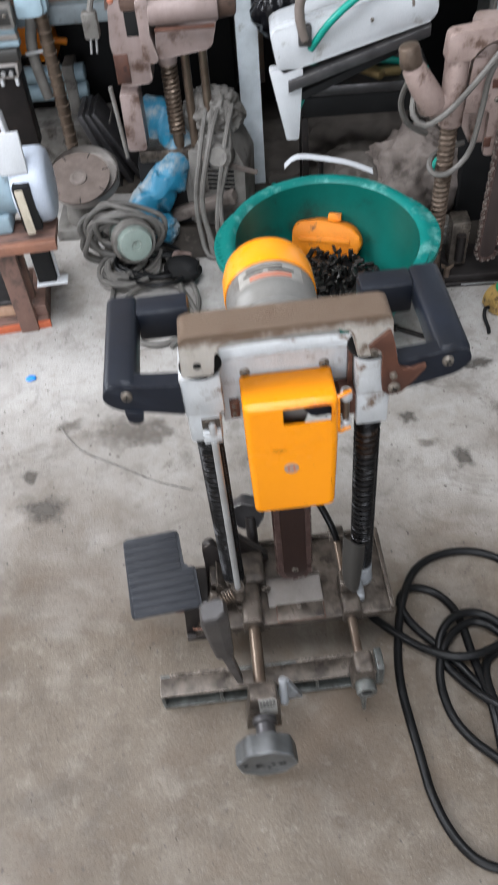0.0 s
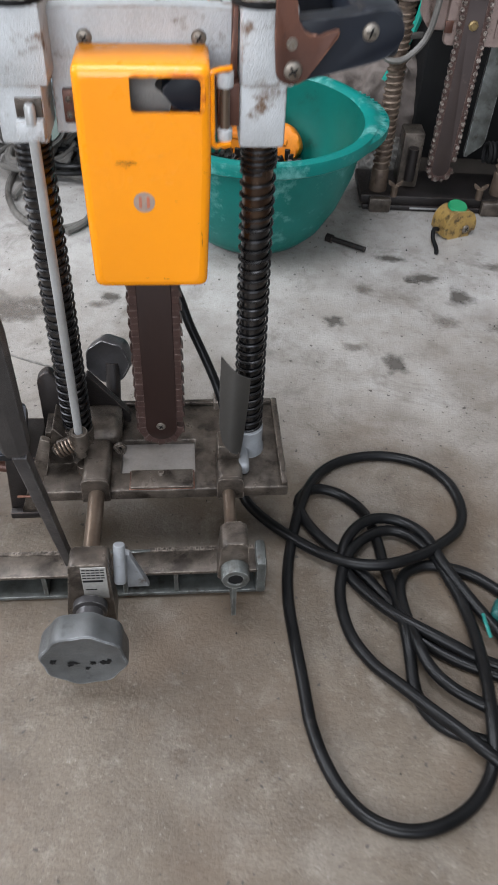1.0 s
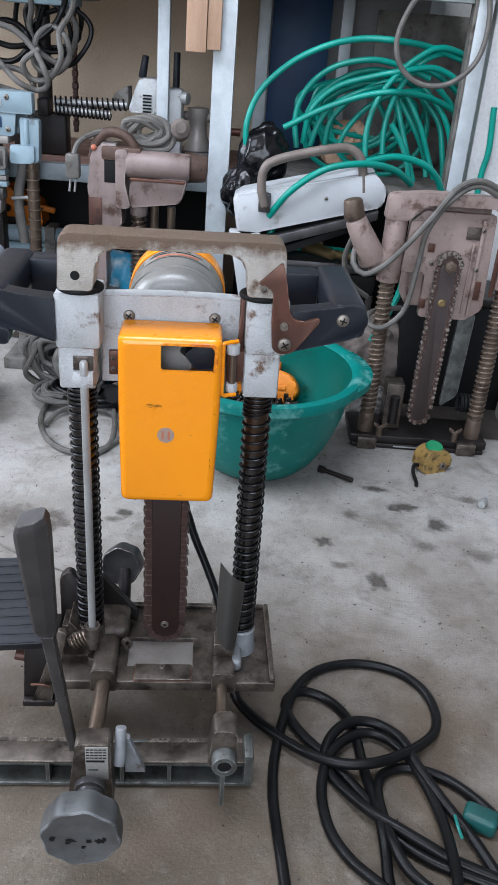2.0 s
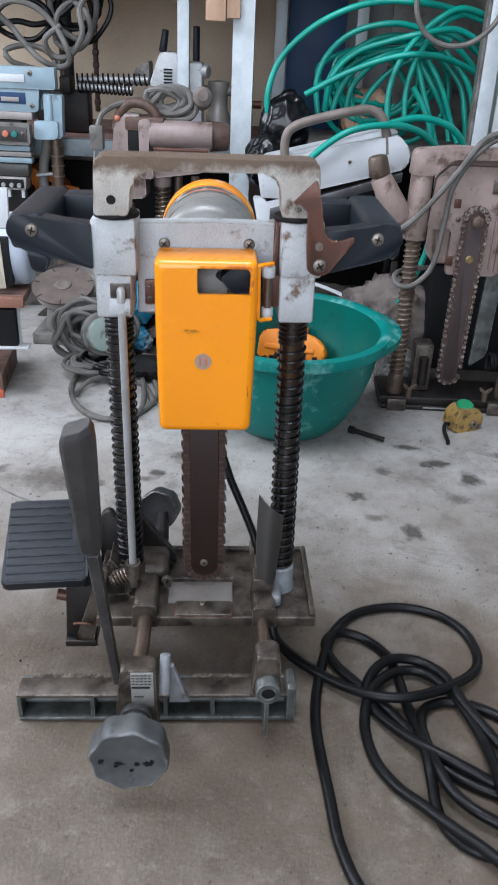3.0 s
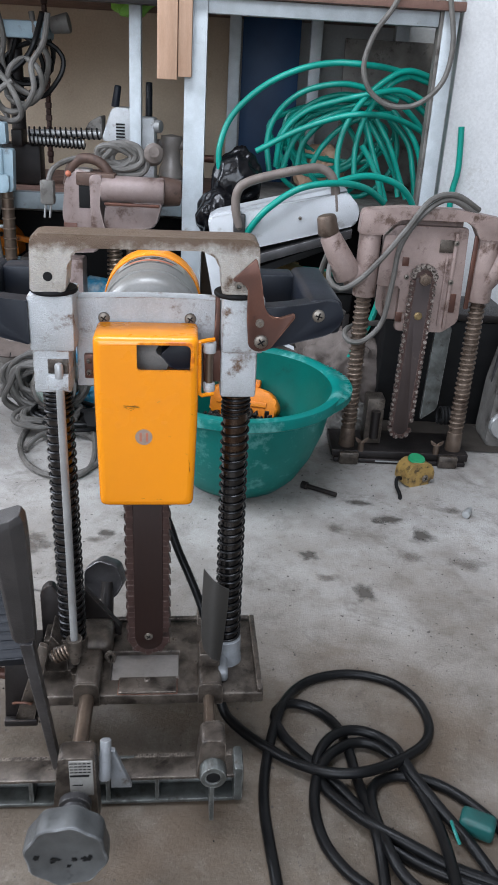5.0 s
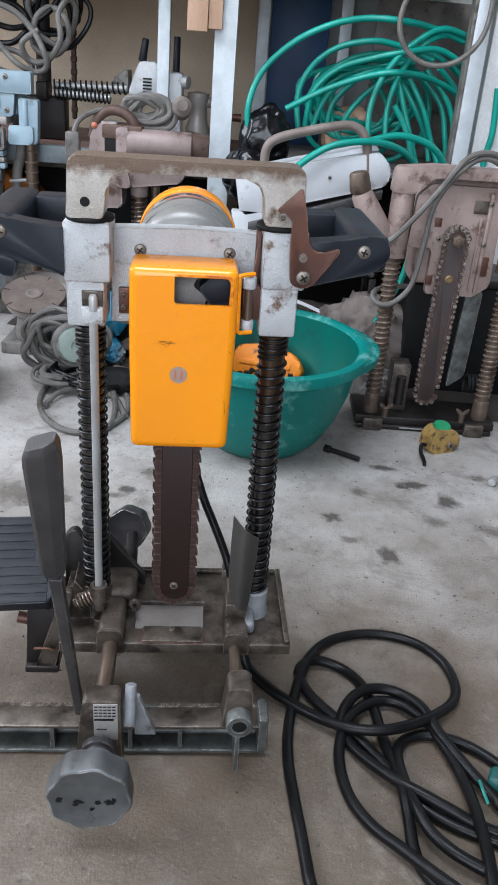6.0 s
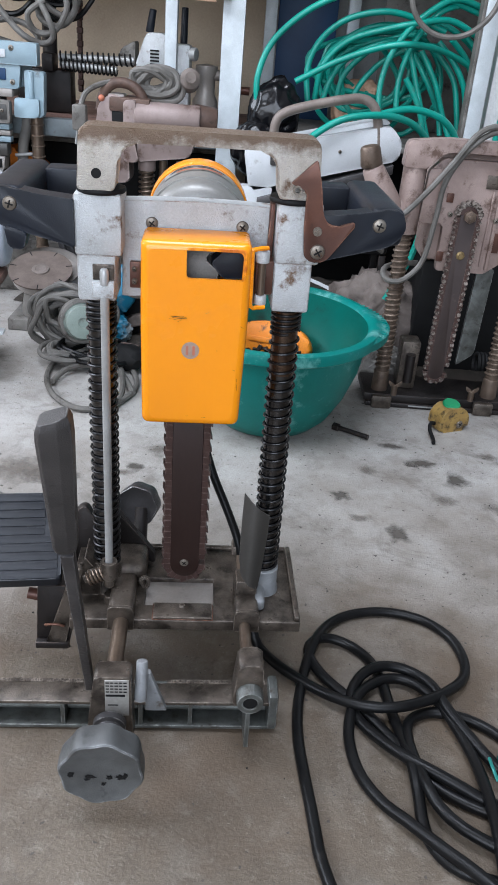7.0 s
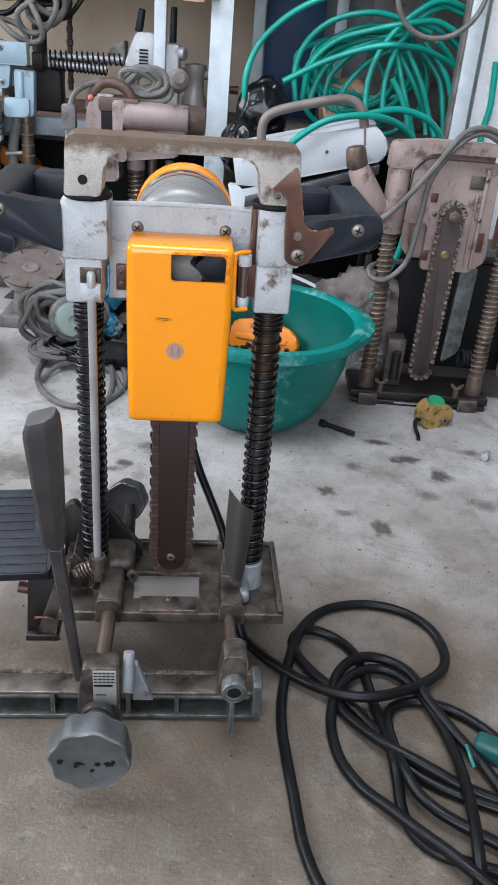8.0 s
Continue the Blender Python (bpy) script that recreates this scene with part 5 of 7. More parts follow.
# ---- green hose on the shelf ----
hose = seat("garden_hose", 0.0, 0.0, 0.0, "coiled green garden hose heaped on the rack", "hose")
HOSE_RUNS = (
    [(0.044, 1.310, 0.552), (0.039, 1.310, 0.616), (0.067, 1.320, 0.692), (0.136, 1.320, 0.759), (0.219, 1.320, 0.802), (0.305, 1.330, 0.822), (0.391, 1.330, 0.822), (0.474, 1.390, 0.814), (0.585, 1.430, 0.785)],
    [(0.130, 1.320, 0.613), (0.229, 1.320, 0.666), (0.330, 1.320, 0.703), (0.402, 1.320, 0.713), (0.489, 1.390, 0.702), (0.562, 1.430, 0.675), (0.602, 1.430, 0.644)],
    [(0.168, 1.370, 0.563), (0.159, 1.380, 0.639), (0.182, 1.380, 0.703), (0.242, 1.390, 0.754), (0.330, 1.390, 0.777), (0.407, 1.400, 0.769), (0.485, 1.400, 0.746)],
    [(0.184, 1.390, 0.573), (0.197, 1.380, 0.654), (0.252, 1.380, 0.710), (0.331, 1.370, 0.739), (0.410, 1.360, 0.759), (0.496, 1.390, 0.769), (0.589, 1.430, 0.730)],
    [(0.342, 1.340, 0.558), (0.338, 1.350, 0.614), (0.352, 1.360, 0.678), (0.389, 1.360, 0.742), (0.444, 1.370, 0.792), (0.503, 1.390, 0.816), (0.591, 1.430, 0.796)],
    [(0.386, 1.360, 0.565), (0.384, 1.370, 0.630), (0.401, 1.380, 0.700), (0.437, 1.390, 0.758), (0.477, 1.390, 0.794), (0.543, 1.430, 0.804), (0.594, 1.430, 0.773)],
    [(0.205, 1.420, 0.564), (0.223, 1.420, 0.624), (0.260, 1.430, 0.670), (0.327, 1.430, 0.705), (0.388, 1.440, 0.722)],
    [(0.408, 1.410, 0.699), (0.431, 1.400, 0.630), (0.456, 1.380, 0.559), (0.477, 1.370, 0.502)],
    [(0.397, 1.350, 0.639), (0.422, 1.350, 0.605), (0.446, 1.350, 0.562), (0.464, 1.350, 0.504)],
    [(0.439, 1.430, 0.700), (0.483, 1.420, 0.631), (0.515, 1.420, 0.558), (0.538, 1.410, 0.507)],
    [(0.480, 1.440, 0.723), (0.532, 1.430, 0.669), (0.566, 1.430, 0.606), (0.579, 1.430, 0.507)],
    [(0.503, 1.400, 0.730), (0.561, 1.430, 0.678), (0.585, 1.430, 0.607), (0.586, 1.430, 0.516)],
    [(0.467, 1.470, 0.715), (0.533, 1.460, 0.645), (0.555, 1.450, 0.573), (0.567, 1.440, 0.505)],
    [(0.425, 1.460, 0.691), (0.470, 1.450, 0.628), (0.508, 1.450, 0.562), (0.522, 1.440, 0.507)],
    [(0.282, 1.450, 0.570), (0.304, 1.450, 0.619), (0.356, 1.460, 0.673), (0.424, 1.460, 0.705), (0.487, 1.470, 0.712)],
    [(0.249, 1.500, 0.563), (0.261, 1.500, 0.628), (0.319, 1.500, 0.690), (0.386, 1.500, 0.725), (0.457, 1.500, 0.738)],
    [(0.538, 1.430, 0.742), (0.587, 1.430, 0.694), (0.590, 1.430, 0.636), (0.577, 1.430, 0.568)],
    [(0.218, 1.520, 0.562), (0.193, 1.520, 0.623), (0.225, 1.520, 0.684), (0.293, 1.520, 0.733), (0.371, 1.520, 0.752), (0.461, 1.520, 0.735)],
    [(0.450, 1.480, 0.771), (0.515, 1.480, 0.753), (0.584, 1.480, 0.706), (0.610, 1.480, 0.634)],
)
for path in HOSE_RUNS:
    part("hose_run", tube(smooth_path(path, 0.012), 0.0074, 10), M_HOSE, hose)
tangle(hose, (0.36, 1.62, 0.62), (0.17, 0.06, 0.14), 7, 0.0074, 5, M_HOSE, "hose_loop")
for path in ([(0.108, 1.100, 0.440), (0.153, 1.080, 0.504), (0.227, 1.080, 0.557), (0.317, 1.100, 0.572), (0.389, 1.140, 0.558), (0.439, 1.180, 0.524)],
             [(0.309, 1.140, 0.567), (0.389, 1.160, 0.585), (0.461, 1.180, 0.570), (0.503, 1.200, 0.537), (0.526, 1.220, 0.496)],
             [(0.640, 1.340, 0.696), (0.649, 1.345, 0.596), (0.643, 1.350, 0.532), (0.645, 1.350, 0.424)]):
    part("hose_run", tube(smooth_path(path, 0.012), 0.0078, 10), M_HOSE, hose)
tail = [(0.130, 1.150, 0.439), (0.108, 1.130, 0.369), (0.078, 1.120, 0.298), (0.059, 1.110, 0.253)]
part("hose_run", tube(smooth_path(tail, 0.012), 0.0078, 10), M_HOSE, hose)
part("hose_run", tube(smooth_path([(0.08, 1.2, 0.336), (0.15, 1.24, 0.336), (0.24, 1.27, 0.336), (0.33, 1.25, 0.336), (0.38, 1.2, 0.336)], 0.02), 0.0078, 8), M_HOSE, hose)
part("hose_run", tube(smooth_path([(0.02, 1.3, 0.012), (0.05, 1.2, 0.012), (0.1, 1.12, 0.012), (0.16, 1.1, 0.012)], 0.02), 0.0078, 8), M_HOSE, hose)
part("hose_run", tube(smooth_path([(0.373, 1.020, 0.184), (0.398, 1.030, 0.233), (0.423, 1.040, 0.292), (0.434, 1.050, 0.349), (0.434, 1.060, 0.405)], 0.012), 0.0075, 8), M_HOSE, hose)

carton = seat("carton", (0.325, 1.660, 0.563)[0], 1.66, 0.4785, "crushed brown carton behind the hose", "carton", 14)
part("shell", crumple((0, 0, 0.06), (0.075, 0.05, 0.075), 6, 0.25, 1.4), M_WOOD, carton, "", 60)
board = seat("grey_board", (0.534, 1.800, 0.706)[0], 1.8, 0.4785, "grey board leaning behind the hose", "board")
part("panel", box((-0.15, 0.0, 0.0), (0.15, 0.012, 0.42), 0.002), M_DUSTY, board)

loop = seat("hanging_cable", 0.0, 0.0, 0.0, "brown-grey cable hanging in a loop from the rack", "cable")
part("cable_loop", tube(smooth_path([(0.463, 1.280, 1.028), (0.429, 1.280, 0.948), (0.390, 1.280, 0.888), (0.372, 1.280, 0.821), (0.391, 1.280, 0.768), (0.443, 1.280, 0.736), (0.510, 1.280, 0.743), (0.563, 1.280, 0.795), (0.575, 1.280, 0.874), (0.556, 1.280, 0.966), (0.539, 1.280, 1.032)], 0.012), 0.0062, 8), M_GREYCABLE, loop)

# black bag behind the white tool
bag = seat("plastic_bag", 0.09, 1.3, 0.0, "crumpled shiny black plastic bag on the rack", "bag")
part("bag_body", crumple((-0.005, 0.03, 0.54), (0.07, 0.05, 0.075), 4, 0.34, 0.95, None, 5, 0.12), M_BAG, bag, "", 75)
part("bag_tail", crumple((-0.04, 0.0, 0.455), (0.06, 0.05, 0.065), 9, 0.34, 0.9, None, 5, 0.12), M_BAG, bag, "", 75)

# ---- white power tool with a handle ----
wt = seat("white_planer", 0.0, 0.0, 0.0, "white-cased power planer with a grey bow handle", "power tool")
A, B, C, D = (0.022, 1.100, 0.479), (0.373, 1.120, 0.552), (0.388, 1.120, 0.490), (0.039, 1.100, 0.389)
part("casing", prism(rounded([(A[0], A[2]), (B[0] - 0.03, B[2]), (B[0], C[2] + 0.03), (C[0] - 0.02, C[2] - 0.01), (D[0], D[2])], 0.012), 1.1, 1.2, 0.006), M_WHITE, wt, "white steel casing")
part("casing_top", prism(rounded([(A[0] + 0.01, A[2] + 0.002), (B[0] - 0.03, B[2] + 0.002), (B[0] - 0.04, B[2] + 0.012), (A[0] + 0.02, A[2] + 0.01)], 0.004), 1.12, 1.19, 0.003), M_WHITE, wt)
part("sole", prism([(D[0] + 0.02, D[2] - 0.012), (C[0] - 0.03, C[2] - 0.018), (C[0] - 0.03, C[2] - 0.038), (D[0] + 0.02, D[2] - 0.036)], 1.09, 1.22, 0.002), M_FLAT, wt, "dark steel sole")
part("sole_rail", prism([(D[0] + 0.05, D[2] - 0.04), (C[0] - 0.06, C[2] - 0.045), (C[0] - 0.06, C[2] - 0.06), (D[0] + 0.05, D[2] - 0.06)], 1.1, 1.2, 0.002), M_DARK, wt)
part("casing_leg", prism(rounded([(A[0] - 0.004, D[2] + 0.012), (A[0] + 0.07, D[2] + 0.012), (A[0] + 0.058, 0.24), (A[0] + 0.03, 0.24)], 0.004), 1.1, 1.125, 0.003), M_WHITE, wt, "white casing leg")
M_BOW = surface("brown_grey_handle", (0.2, 0.165, 0.145), (0.13, 0.105, 0.09), 0.5, 0.1, 20, 600, 0.2, (0.06, 0.045, 0.036), 0.6, 24)
bow = [(0.096, 1.090, 0.464), (0.086, 1.090, 0.507), (0.089, 1.090, 0.544), (0.110, 1.090, 0.564), (0.165, 1.100, 0.581), (0.227, 1.100, 0.596), (0.272, 1.110, 0.601), (0.299, 1.110, 0.588), (0.312, 1.110, 0.558), (0.320, 1.110, 0.509)]
part("bow_handle", tube(smooth_path(bow, 0.008), 0.0105, 12), M_BOW, wt, "grey bow handle")
for p in (bow[0], bow[-1]):
    part("handle_foot", box((p[0] - 0.014, p[1] - 0.006, p[2] - 0.014), (p[0] + 0.014, p[1] + 0.012, p[2] + 0.03), 0.005), M_GRIP, wt)
screw(wt, (bow[0][0], bow[0][1] - 0.006, bow[0][2]), 0.006)
screw(wt, (0.236, 1.098, 0.490), 0.004)

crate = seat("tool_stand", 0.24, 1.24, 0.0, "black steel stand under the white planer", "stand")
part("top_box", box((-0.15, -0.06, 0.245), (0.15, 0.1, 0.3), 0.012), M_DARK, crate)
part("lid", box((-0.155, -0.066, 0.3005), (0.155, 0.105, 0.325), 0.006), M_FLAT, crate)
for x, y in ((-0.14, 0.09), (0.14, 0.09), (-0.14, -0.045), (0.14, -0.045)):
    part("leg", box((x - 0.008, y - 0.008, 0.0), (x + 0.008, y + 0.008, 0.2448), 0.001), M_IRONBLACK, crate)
# Two dark boxes added to darken the space under the shelf.
under2 = seat("added_dark_box", 0.3, 1.87, 0.0, "dark box added to fill the dark space under the shelf", "chest")
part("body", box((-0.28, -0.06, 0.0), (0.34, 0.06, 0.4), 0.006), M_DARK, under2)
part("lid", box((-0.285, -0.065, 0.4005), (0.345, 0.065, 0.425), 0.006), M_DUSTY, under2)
under3 = seat("added_dark_box", -0.45, 1.78, 0.0, "dark box added to fill the dark space under the shelf", "chest")
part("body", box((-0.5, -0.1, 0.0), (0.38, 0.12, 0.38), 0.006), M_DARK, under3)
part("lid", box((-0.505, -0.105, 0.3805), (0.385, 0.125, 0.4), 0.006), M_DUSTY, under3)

# ---- green basin ----
basin = seat("plastic_basin", 0.113, 0.745, 0.0, "dusty green plastic basin standing on concrete", "basin")
basin.scale = (0.93, 1.03, 1.0)
wall = [(0, 0.002), (0.106, 0.002), (0.119, 0.007), (0.143, 0.03), (0.17, 0.075), (0.191, 0.13), (0.201, 0.18), (0.2025, 0.193), (0.2085, 0.199), (0.2225, 0.197), (0.2265, 0.2), (0.2265, 0.214), (0.2245, 0.219), (0.2165, 0.221), (0.2065, 0.2195), (0.2, 0.213)]
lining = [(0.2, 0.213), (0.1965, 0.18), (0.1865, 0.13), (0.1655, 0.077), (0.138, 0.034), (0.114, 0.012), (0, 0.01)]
part("bowl", lathe(wall, None, 64), M_BASIN, basin)
part("bowl_inside", lathe(lining, None, 64), M_BASIN_SHADE, basin, "inside of the bowl with painted shade")
for a0 in (4, 184):
    ear = bmesh.new()
    rows = []
    for i in range(13):
        a = radians(a0 - 34 + 68 * i / 12)
        w = 0.02 * max(0.0, math.sin(3.1416 * i / 12)) + 0.001
        rows.append([ear.verts.new((r * math.cos(a), r * math.sin(a), z)) for r, z in ((0.222, 0.2), (0.2255 + w, 0.199), (0.226 + w, 0.2135), (0.222, 0.2195))])
    for a, b in zip(rows, rows[1:]):
        for k in range(4):
            ear.faces.new((a[k], a[(k + 1) % 4], b[(k + 1) % 4], b[k]))
    ear_ob = part("ear", ear, M_BASIN, basin, "ribbed lifting ear")
    ribs = bmesh.new()
    for i in range(16):
        a = radians(a0 - 24 + 48 * i / 15)
        box((0.2275, -0.0013, 0.2135), (0.2275 + 0.015 * max(0.0, math.sin(3.1416 * (i + 2) / 19)), 0.0013, 0.2178), 0, ribs, Matrix.Rotation(a, 4, "Z"))
    part("ear_ribs", ribs, M_BASIN, ear_ob)

oc = seat("orange_cover", 0.117, 0.86, 0.0, "dirty orange plastic saw cover lying in the basin", "cover")
part("shell", prism(rounded([(-0.075, 0.075), (0.06, 0.07, 0.03), (0.088, 0.105, 0.03), (0.06, 0.145, 0.02), (-0.02, 0.155), (-0.075, 0.145)], 0.015), -0.028, 0.02, 0.008, None, pose(0, 0, 0, -24, 0, -14)), M_ORANGE_OLD, oc)
part("shell_rib", box((-0.06, -0.032, 0.105), (0.055, -0.026, 0.117), 0.002, None, pose(0, 0, 0, -24, 0, -14)), M_ORANGE_OLD, oc)
part("shell_tab", box((0.0, -0.01, 0.15), (0.03, 0.01, 0.168), 0.003, None, pose(0, 0, 0, -24, 0, -14)), M_ORANGE_OLD, oc)
heap = bmesh.new()
rng = random.Random(11)
for k in range(260):
    a, r = rng.uniform(0, 6.283), 0.13 * math.sqrt(rng.random())
    mt = Matrix.Translation((0.113 + r * math.cos(a), 0.745 + r * math.sin(a), 0.085 + 0.03 * (1 - r / 0.13) + rng.uniform(-0.012, 0.012))) @ pose(0, 0, 0, rng.uniform(0, 360), rng.uniform(0, 360), rng.uniform(0, 360))
    box((-0.011, -0.003, -0.005), (0.011, 0.003, 0.005), 0.001, heap, mt, 1)
tagged(part("old_chain_heap", heap, surface("black_oily_chain", (0.04, 0.038, 0.035), (0.025, 0.022, 0.02), 0.35, 0.6, 40)), "heap of oily black saw chain in the basin", "chain", "", "stuff")
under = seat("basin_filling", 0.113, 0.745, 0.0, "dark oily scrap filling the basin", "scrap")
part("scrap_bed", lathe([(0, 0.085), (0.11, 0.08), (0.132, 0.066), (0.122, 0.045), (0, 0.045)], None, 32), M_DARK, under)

# ---- beige mortiser behind on the right ----
m2 = thing("chain_mortiser", Matrix.Translation((0.477, 0.86, 0.0)) @ pose(0, 0, 0, 0, 0, 0), "old pinkish-beige chain mortiser with a worn grey chain", "power tool")
for sx, top in ((-0.114, 0.40), (0.13, 0.40)):
    part("column", rod((sx, 0, 0.03), (sx, 0, top), 0.0142, None, 20), M_BEIGE_ROD, m2)
    part("spring", spring(sx, 0, 0.08, top, 0.0152, 0.0027, 0.0115), M_BEIGE_ROD, m2, "tan coil spring")
    part("column_foot", rod((sx, 0, 0.02), (sx, 0, 0.075), 0.0185, 0.0165, 20, None, 0.002), M_BEIGE_ROD, m2)
    part("column_housing", rod((sx, 0, 0.375), (sx, 0, 0.515), 0.024, 0.0225, 24, None, 0.003), M_BEIGE, m2)
part("top_handle", prism(rounded([(-0.14, 0.505), (-0.137, 0.553, 0.01), (-0.06, 0.562, 0.01), (0.06, 0.562, 0.01), (0.15, 0.548, 0.01), (0.158, 0.505), (0.106, 0.505), (0.086, 0.54, 0.014), (-0.06, 0.538, 0.014), (-0.09, 0.515, 0.006), (-0.092, 0.505)], 0.004), -0.024, 0.012, 0.005), M_BEIGE, m2)
part("body_plate", prism(rounded([(-0.09, 0.40), (-0.085, 0.5), (-0.06, 0.525), (0.085, 0.525), (0.092, 0.33), (0.06, 0.305), (-0.04, 0.305), (-0.04, 0.40)], 0.006), -0.006, 0.012, 0.003), M_BEIGE, m2)
part("gearbox", box((-0.07, 0.0125, 0.32), (0.08, 0.11, 0.545), 0.012), M_BEIGE, m2)
part("rust_stripe", box((0.098, -0.012, 0.36), (0.107, -0.006, 0.512), 0.001), M_LEVER, m2)
part("plate_rib", box((0.046, -0.011, 0.32), (0.051, -0.006, 0.47), 0.0015), M_BEIGE, m2)
part("plate_lug", prism(rounded([(-0.092, 0.4), (-0.06, 0.4), (-0.06, 0.505), (-0.086, 0.505)], 0.006), -0.012, -0.0062, 0.002), M_BEIGE, m2)
part("plate_rib", box((0.058, -0.013, 0.315), (0.066, -0.006, 0.515), 0.002), M_BEIGE, m2)
for x, z, w, h in ((-0.036, 0.452, 0.014, 0.018), (-0.036, 0.335, 0.014, 0.02), (0.07, 0.37, 0.02, 0.04), (0.045, 0.487, 0.03, 0.026)):
    part("plate_slot", box((x - w / 2, -0.0085, z - h / 2), (x + w / 2, -0.0055, z + h / 2), 0.001), M_LEVER if w < 0.025 else M_BASE, m2)
for x, z in ((0.062, 0.495), (0.062, 0.415), (-0.03, 0.42), (0.02, 0.315)):
    screw(m2, (x, -0.0065 if x < 0.06 else -0.013, z), 0.0055)
b_top, b_tip = (0.002, 0.424), (-0.004, 0.09)
bx = Vector((b_tip[0] - b_top[0], b_tip[1] - b_top[1])).normalized()
nx = Vector((-bx.y, bx.x))
bt, bp2 = Vector(b_top), Vector(b_tip)
q = [bt + nx * 0.017, bp2 + nx * 0.017] + [bp2 + nx * 0.017 * math.cos(a) + bx * 0.017 * math.sin(a) for a in [3.1416 * i / 10 for i in range(1, 10)]] + [bp2 - nx * 0.017, bt - nx * 0.017]
bar2 = part("guide_bar", prism([(p.x, p.y) for p in q], -0.03, -0.022, 0.0006), surface("grey_brown_bar", (0.06, 0.044, 0.041), (0.042, 0.031, 0.029), 0.42, 0.4, 12, 600, 0.2, (0.11, 0.085, 0.075), 0.62, 20), m2, "grey-brown guide bar")
saw_chain(bar2, b_top, b_tip, 0.0235, -0.026, 0.0112, True, M_CHAIN, "worn rusty mortising chain", M_CHAIN_GREY)
part("sprocket", lathe([(0.0, 0.012), (0.009, 0.012), (0.0095, 0.006), (0.02, 0.005), (0.022, 0.0), (0, -0.01)], Matrix.Translation((b_top[0], -0.022, b_top[1])) @ pose(0, 0, 0, 90), 12), M_CHAIN, bar2)
part("bar_bolt", lathe([(0, 0.007), (0.005, 0.007), (0.006, 0.004), (0.0085, 0.003), (0.009, 0)], Matrix.Translation((b_top[0] - 0.002, -0.03, b_top[1] - 0.079)) @ pose(0, 0, 0, 90), 8), M_BRASS, bar2)
arcs = bmesh.new()
saw = [Vector((b_top[0] + 0.0235 * math.sin(a), -0.026, b_top[1] + 0.0235 * math.cos(a))) for a in [radians(-80 + 160 * i / 7) for i in range(8)]]
for i, p in enumerate(saw):
    rod(p + Vector((0, -0.006, 0)), p + Vector((0, 0.006, 0)), 0.0062, None, 7, arcs)
part("chain_bend", arcs, M_CHAIN_GREY, bar2)
nut2 = rod((b_top[0], -0.046, b_top[1]), (b_top[0], -0.034, b_top[1]), 0.0125, None, 6, None, 0.0015)
rod((b_top[0], -0.052, b_top[1]), (b_top[0], -0.046, b_top[1]), 0.006, None, 12, nut2, 0.001)
part("sprocket_nut", nut2, M_BEIGE_ROD, bar2, "worn hexagonal sprocket nut")
part("base_plate", box((-0.15, -0.03, 0.012), (0.16, 0.09, 0.03), 0.003), M_IRONBLACK, m2, "greasy dark base plate")
part("base_front", box((-0.145, -0.034, 0.0), (0.155, -0.02, 0.0118), 0.003), M_IRONBLACK, m2)
for sx in (-1, 1):
    part("foot_lug", box((sx * 0.112 - 0.022, -0.046, 0.0), (sx * 0.112 + 0.022, -0.0305, 0.03), 0.005), M_BASE, m2)
    nut = rod((sx * 0.085, -0.026, 0.028), (sx * 0.085, -0.026, 0.05), 0.007, None, 10)
    for d in (-1, 1):
        prism(rounded([(sx * 0.085, 0.044), (sx * 0.085 + d * 0.013, 0.052), (sx * 0.085 + d * 0.015, 0.062), (sx * 0.085 + d * 0.008, 0.058), (sx * 0.085, 0.052)], 0.003), -0.028, -0.025, 0.001, nut)
    part("wing_nut", nut, M_BEIGE_ROD, m2)
part("fence_slot", box((-0.05, -0.0355, 0.006), (0.05, -0.0342, 0.009), 0), M_ROD, m2)
part("rear_guard", prism(rounded([(0.055, 0.31), (0.09, 0.31), (0.085, 0.12), (0.05, 0.09)], 0.006), 0.02, 0.03, 0.002), M_FENCE, m2, "dusty grey guard plate")
part("hose_cuff", spring(0.0, 0.0, 0.0, 0.06, 0.018, 0.004, 0.008), M_DARK, m2).matrix_basis = Matrix.Translation((0.095, 0.03, 0.1)) @ pose(0, 0, 0, 0, 90)
part("side_block", box((-0.075, 0.01, 0.03), (-0.035, 0.06, 0.14), 0.004), M_BASE, m2)
part("side_rod", rod((-0.055, 0.0, 0.05), (-0.055, 0.0, 0.115), 0.01, None, 14), M_IRONBLACK, m2)
for p0, p1, r0, r1, mt in (((-0.2, -0.012, 0.5), (-0.15, -0.006, 0.415), 0.021, 0.03, M_BEIGE), ((-0.209, -0.012, 0.538), (-0.2, -0.012, 0.498), 0.019, 0.022, M_BEIGE_ROD), ((-0.155, -0.004, 0.42), (-0.1, 0.0, 0.415), 0.03, 0.02, M_BEIGE)):
    part("side_handle", rod(p0, p1, r0, r1, 24, None, 0.006), mt, m2, "pinkish-beige side handle" if mt is M_BEIGE else "worn handle end")
part("side_handle", rod((0.13, 0.0, 0.41), (0.19, -0.01, 0.5), 0.024, 0.022, 20, None, 0.006), M_BEIGE, m2)

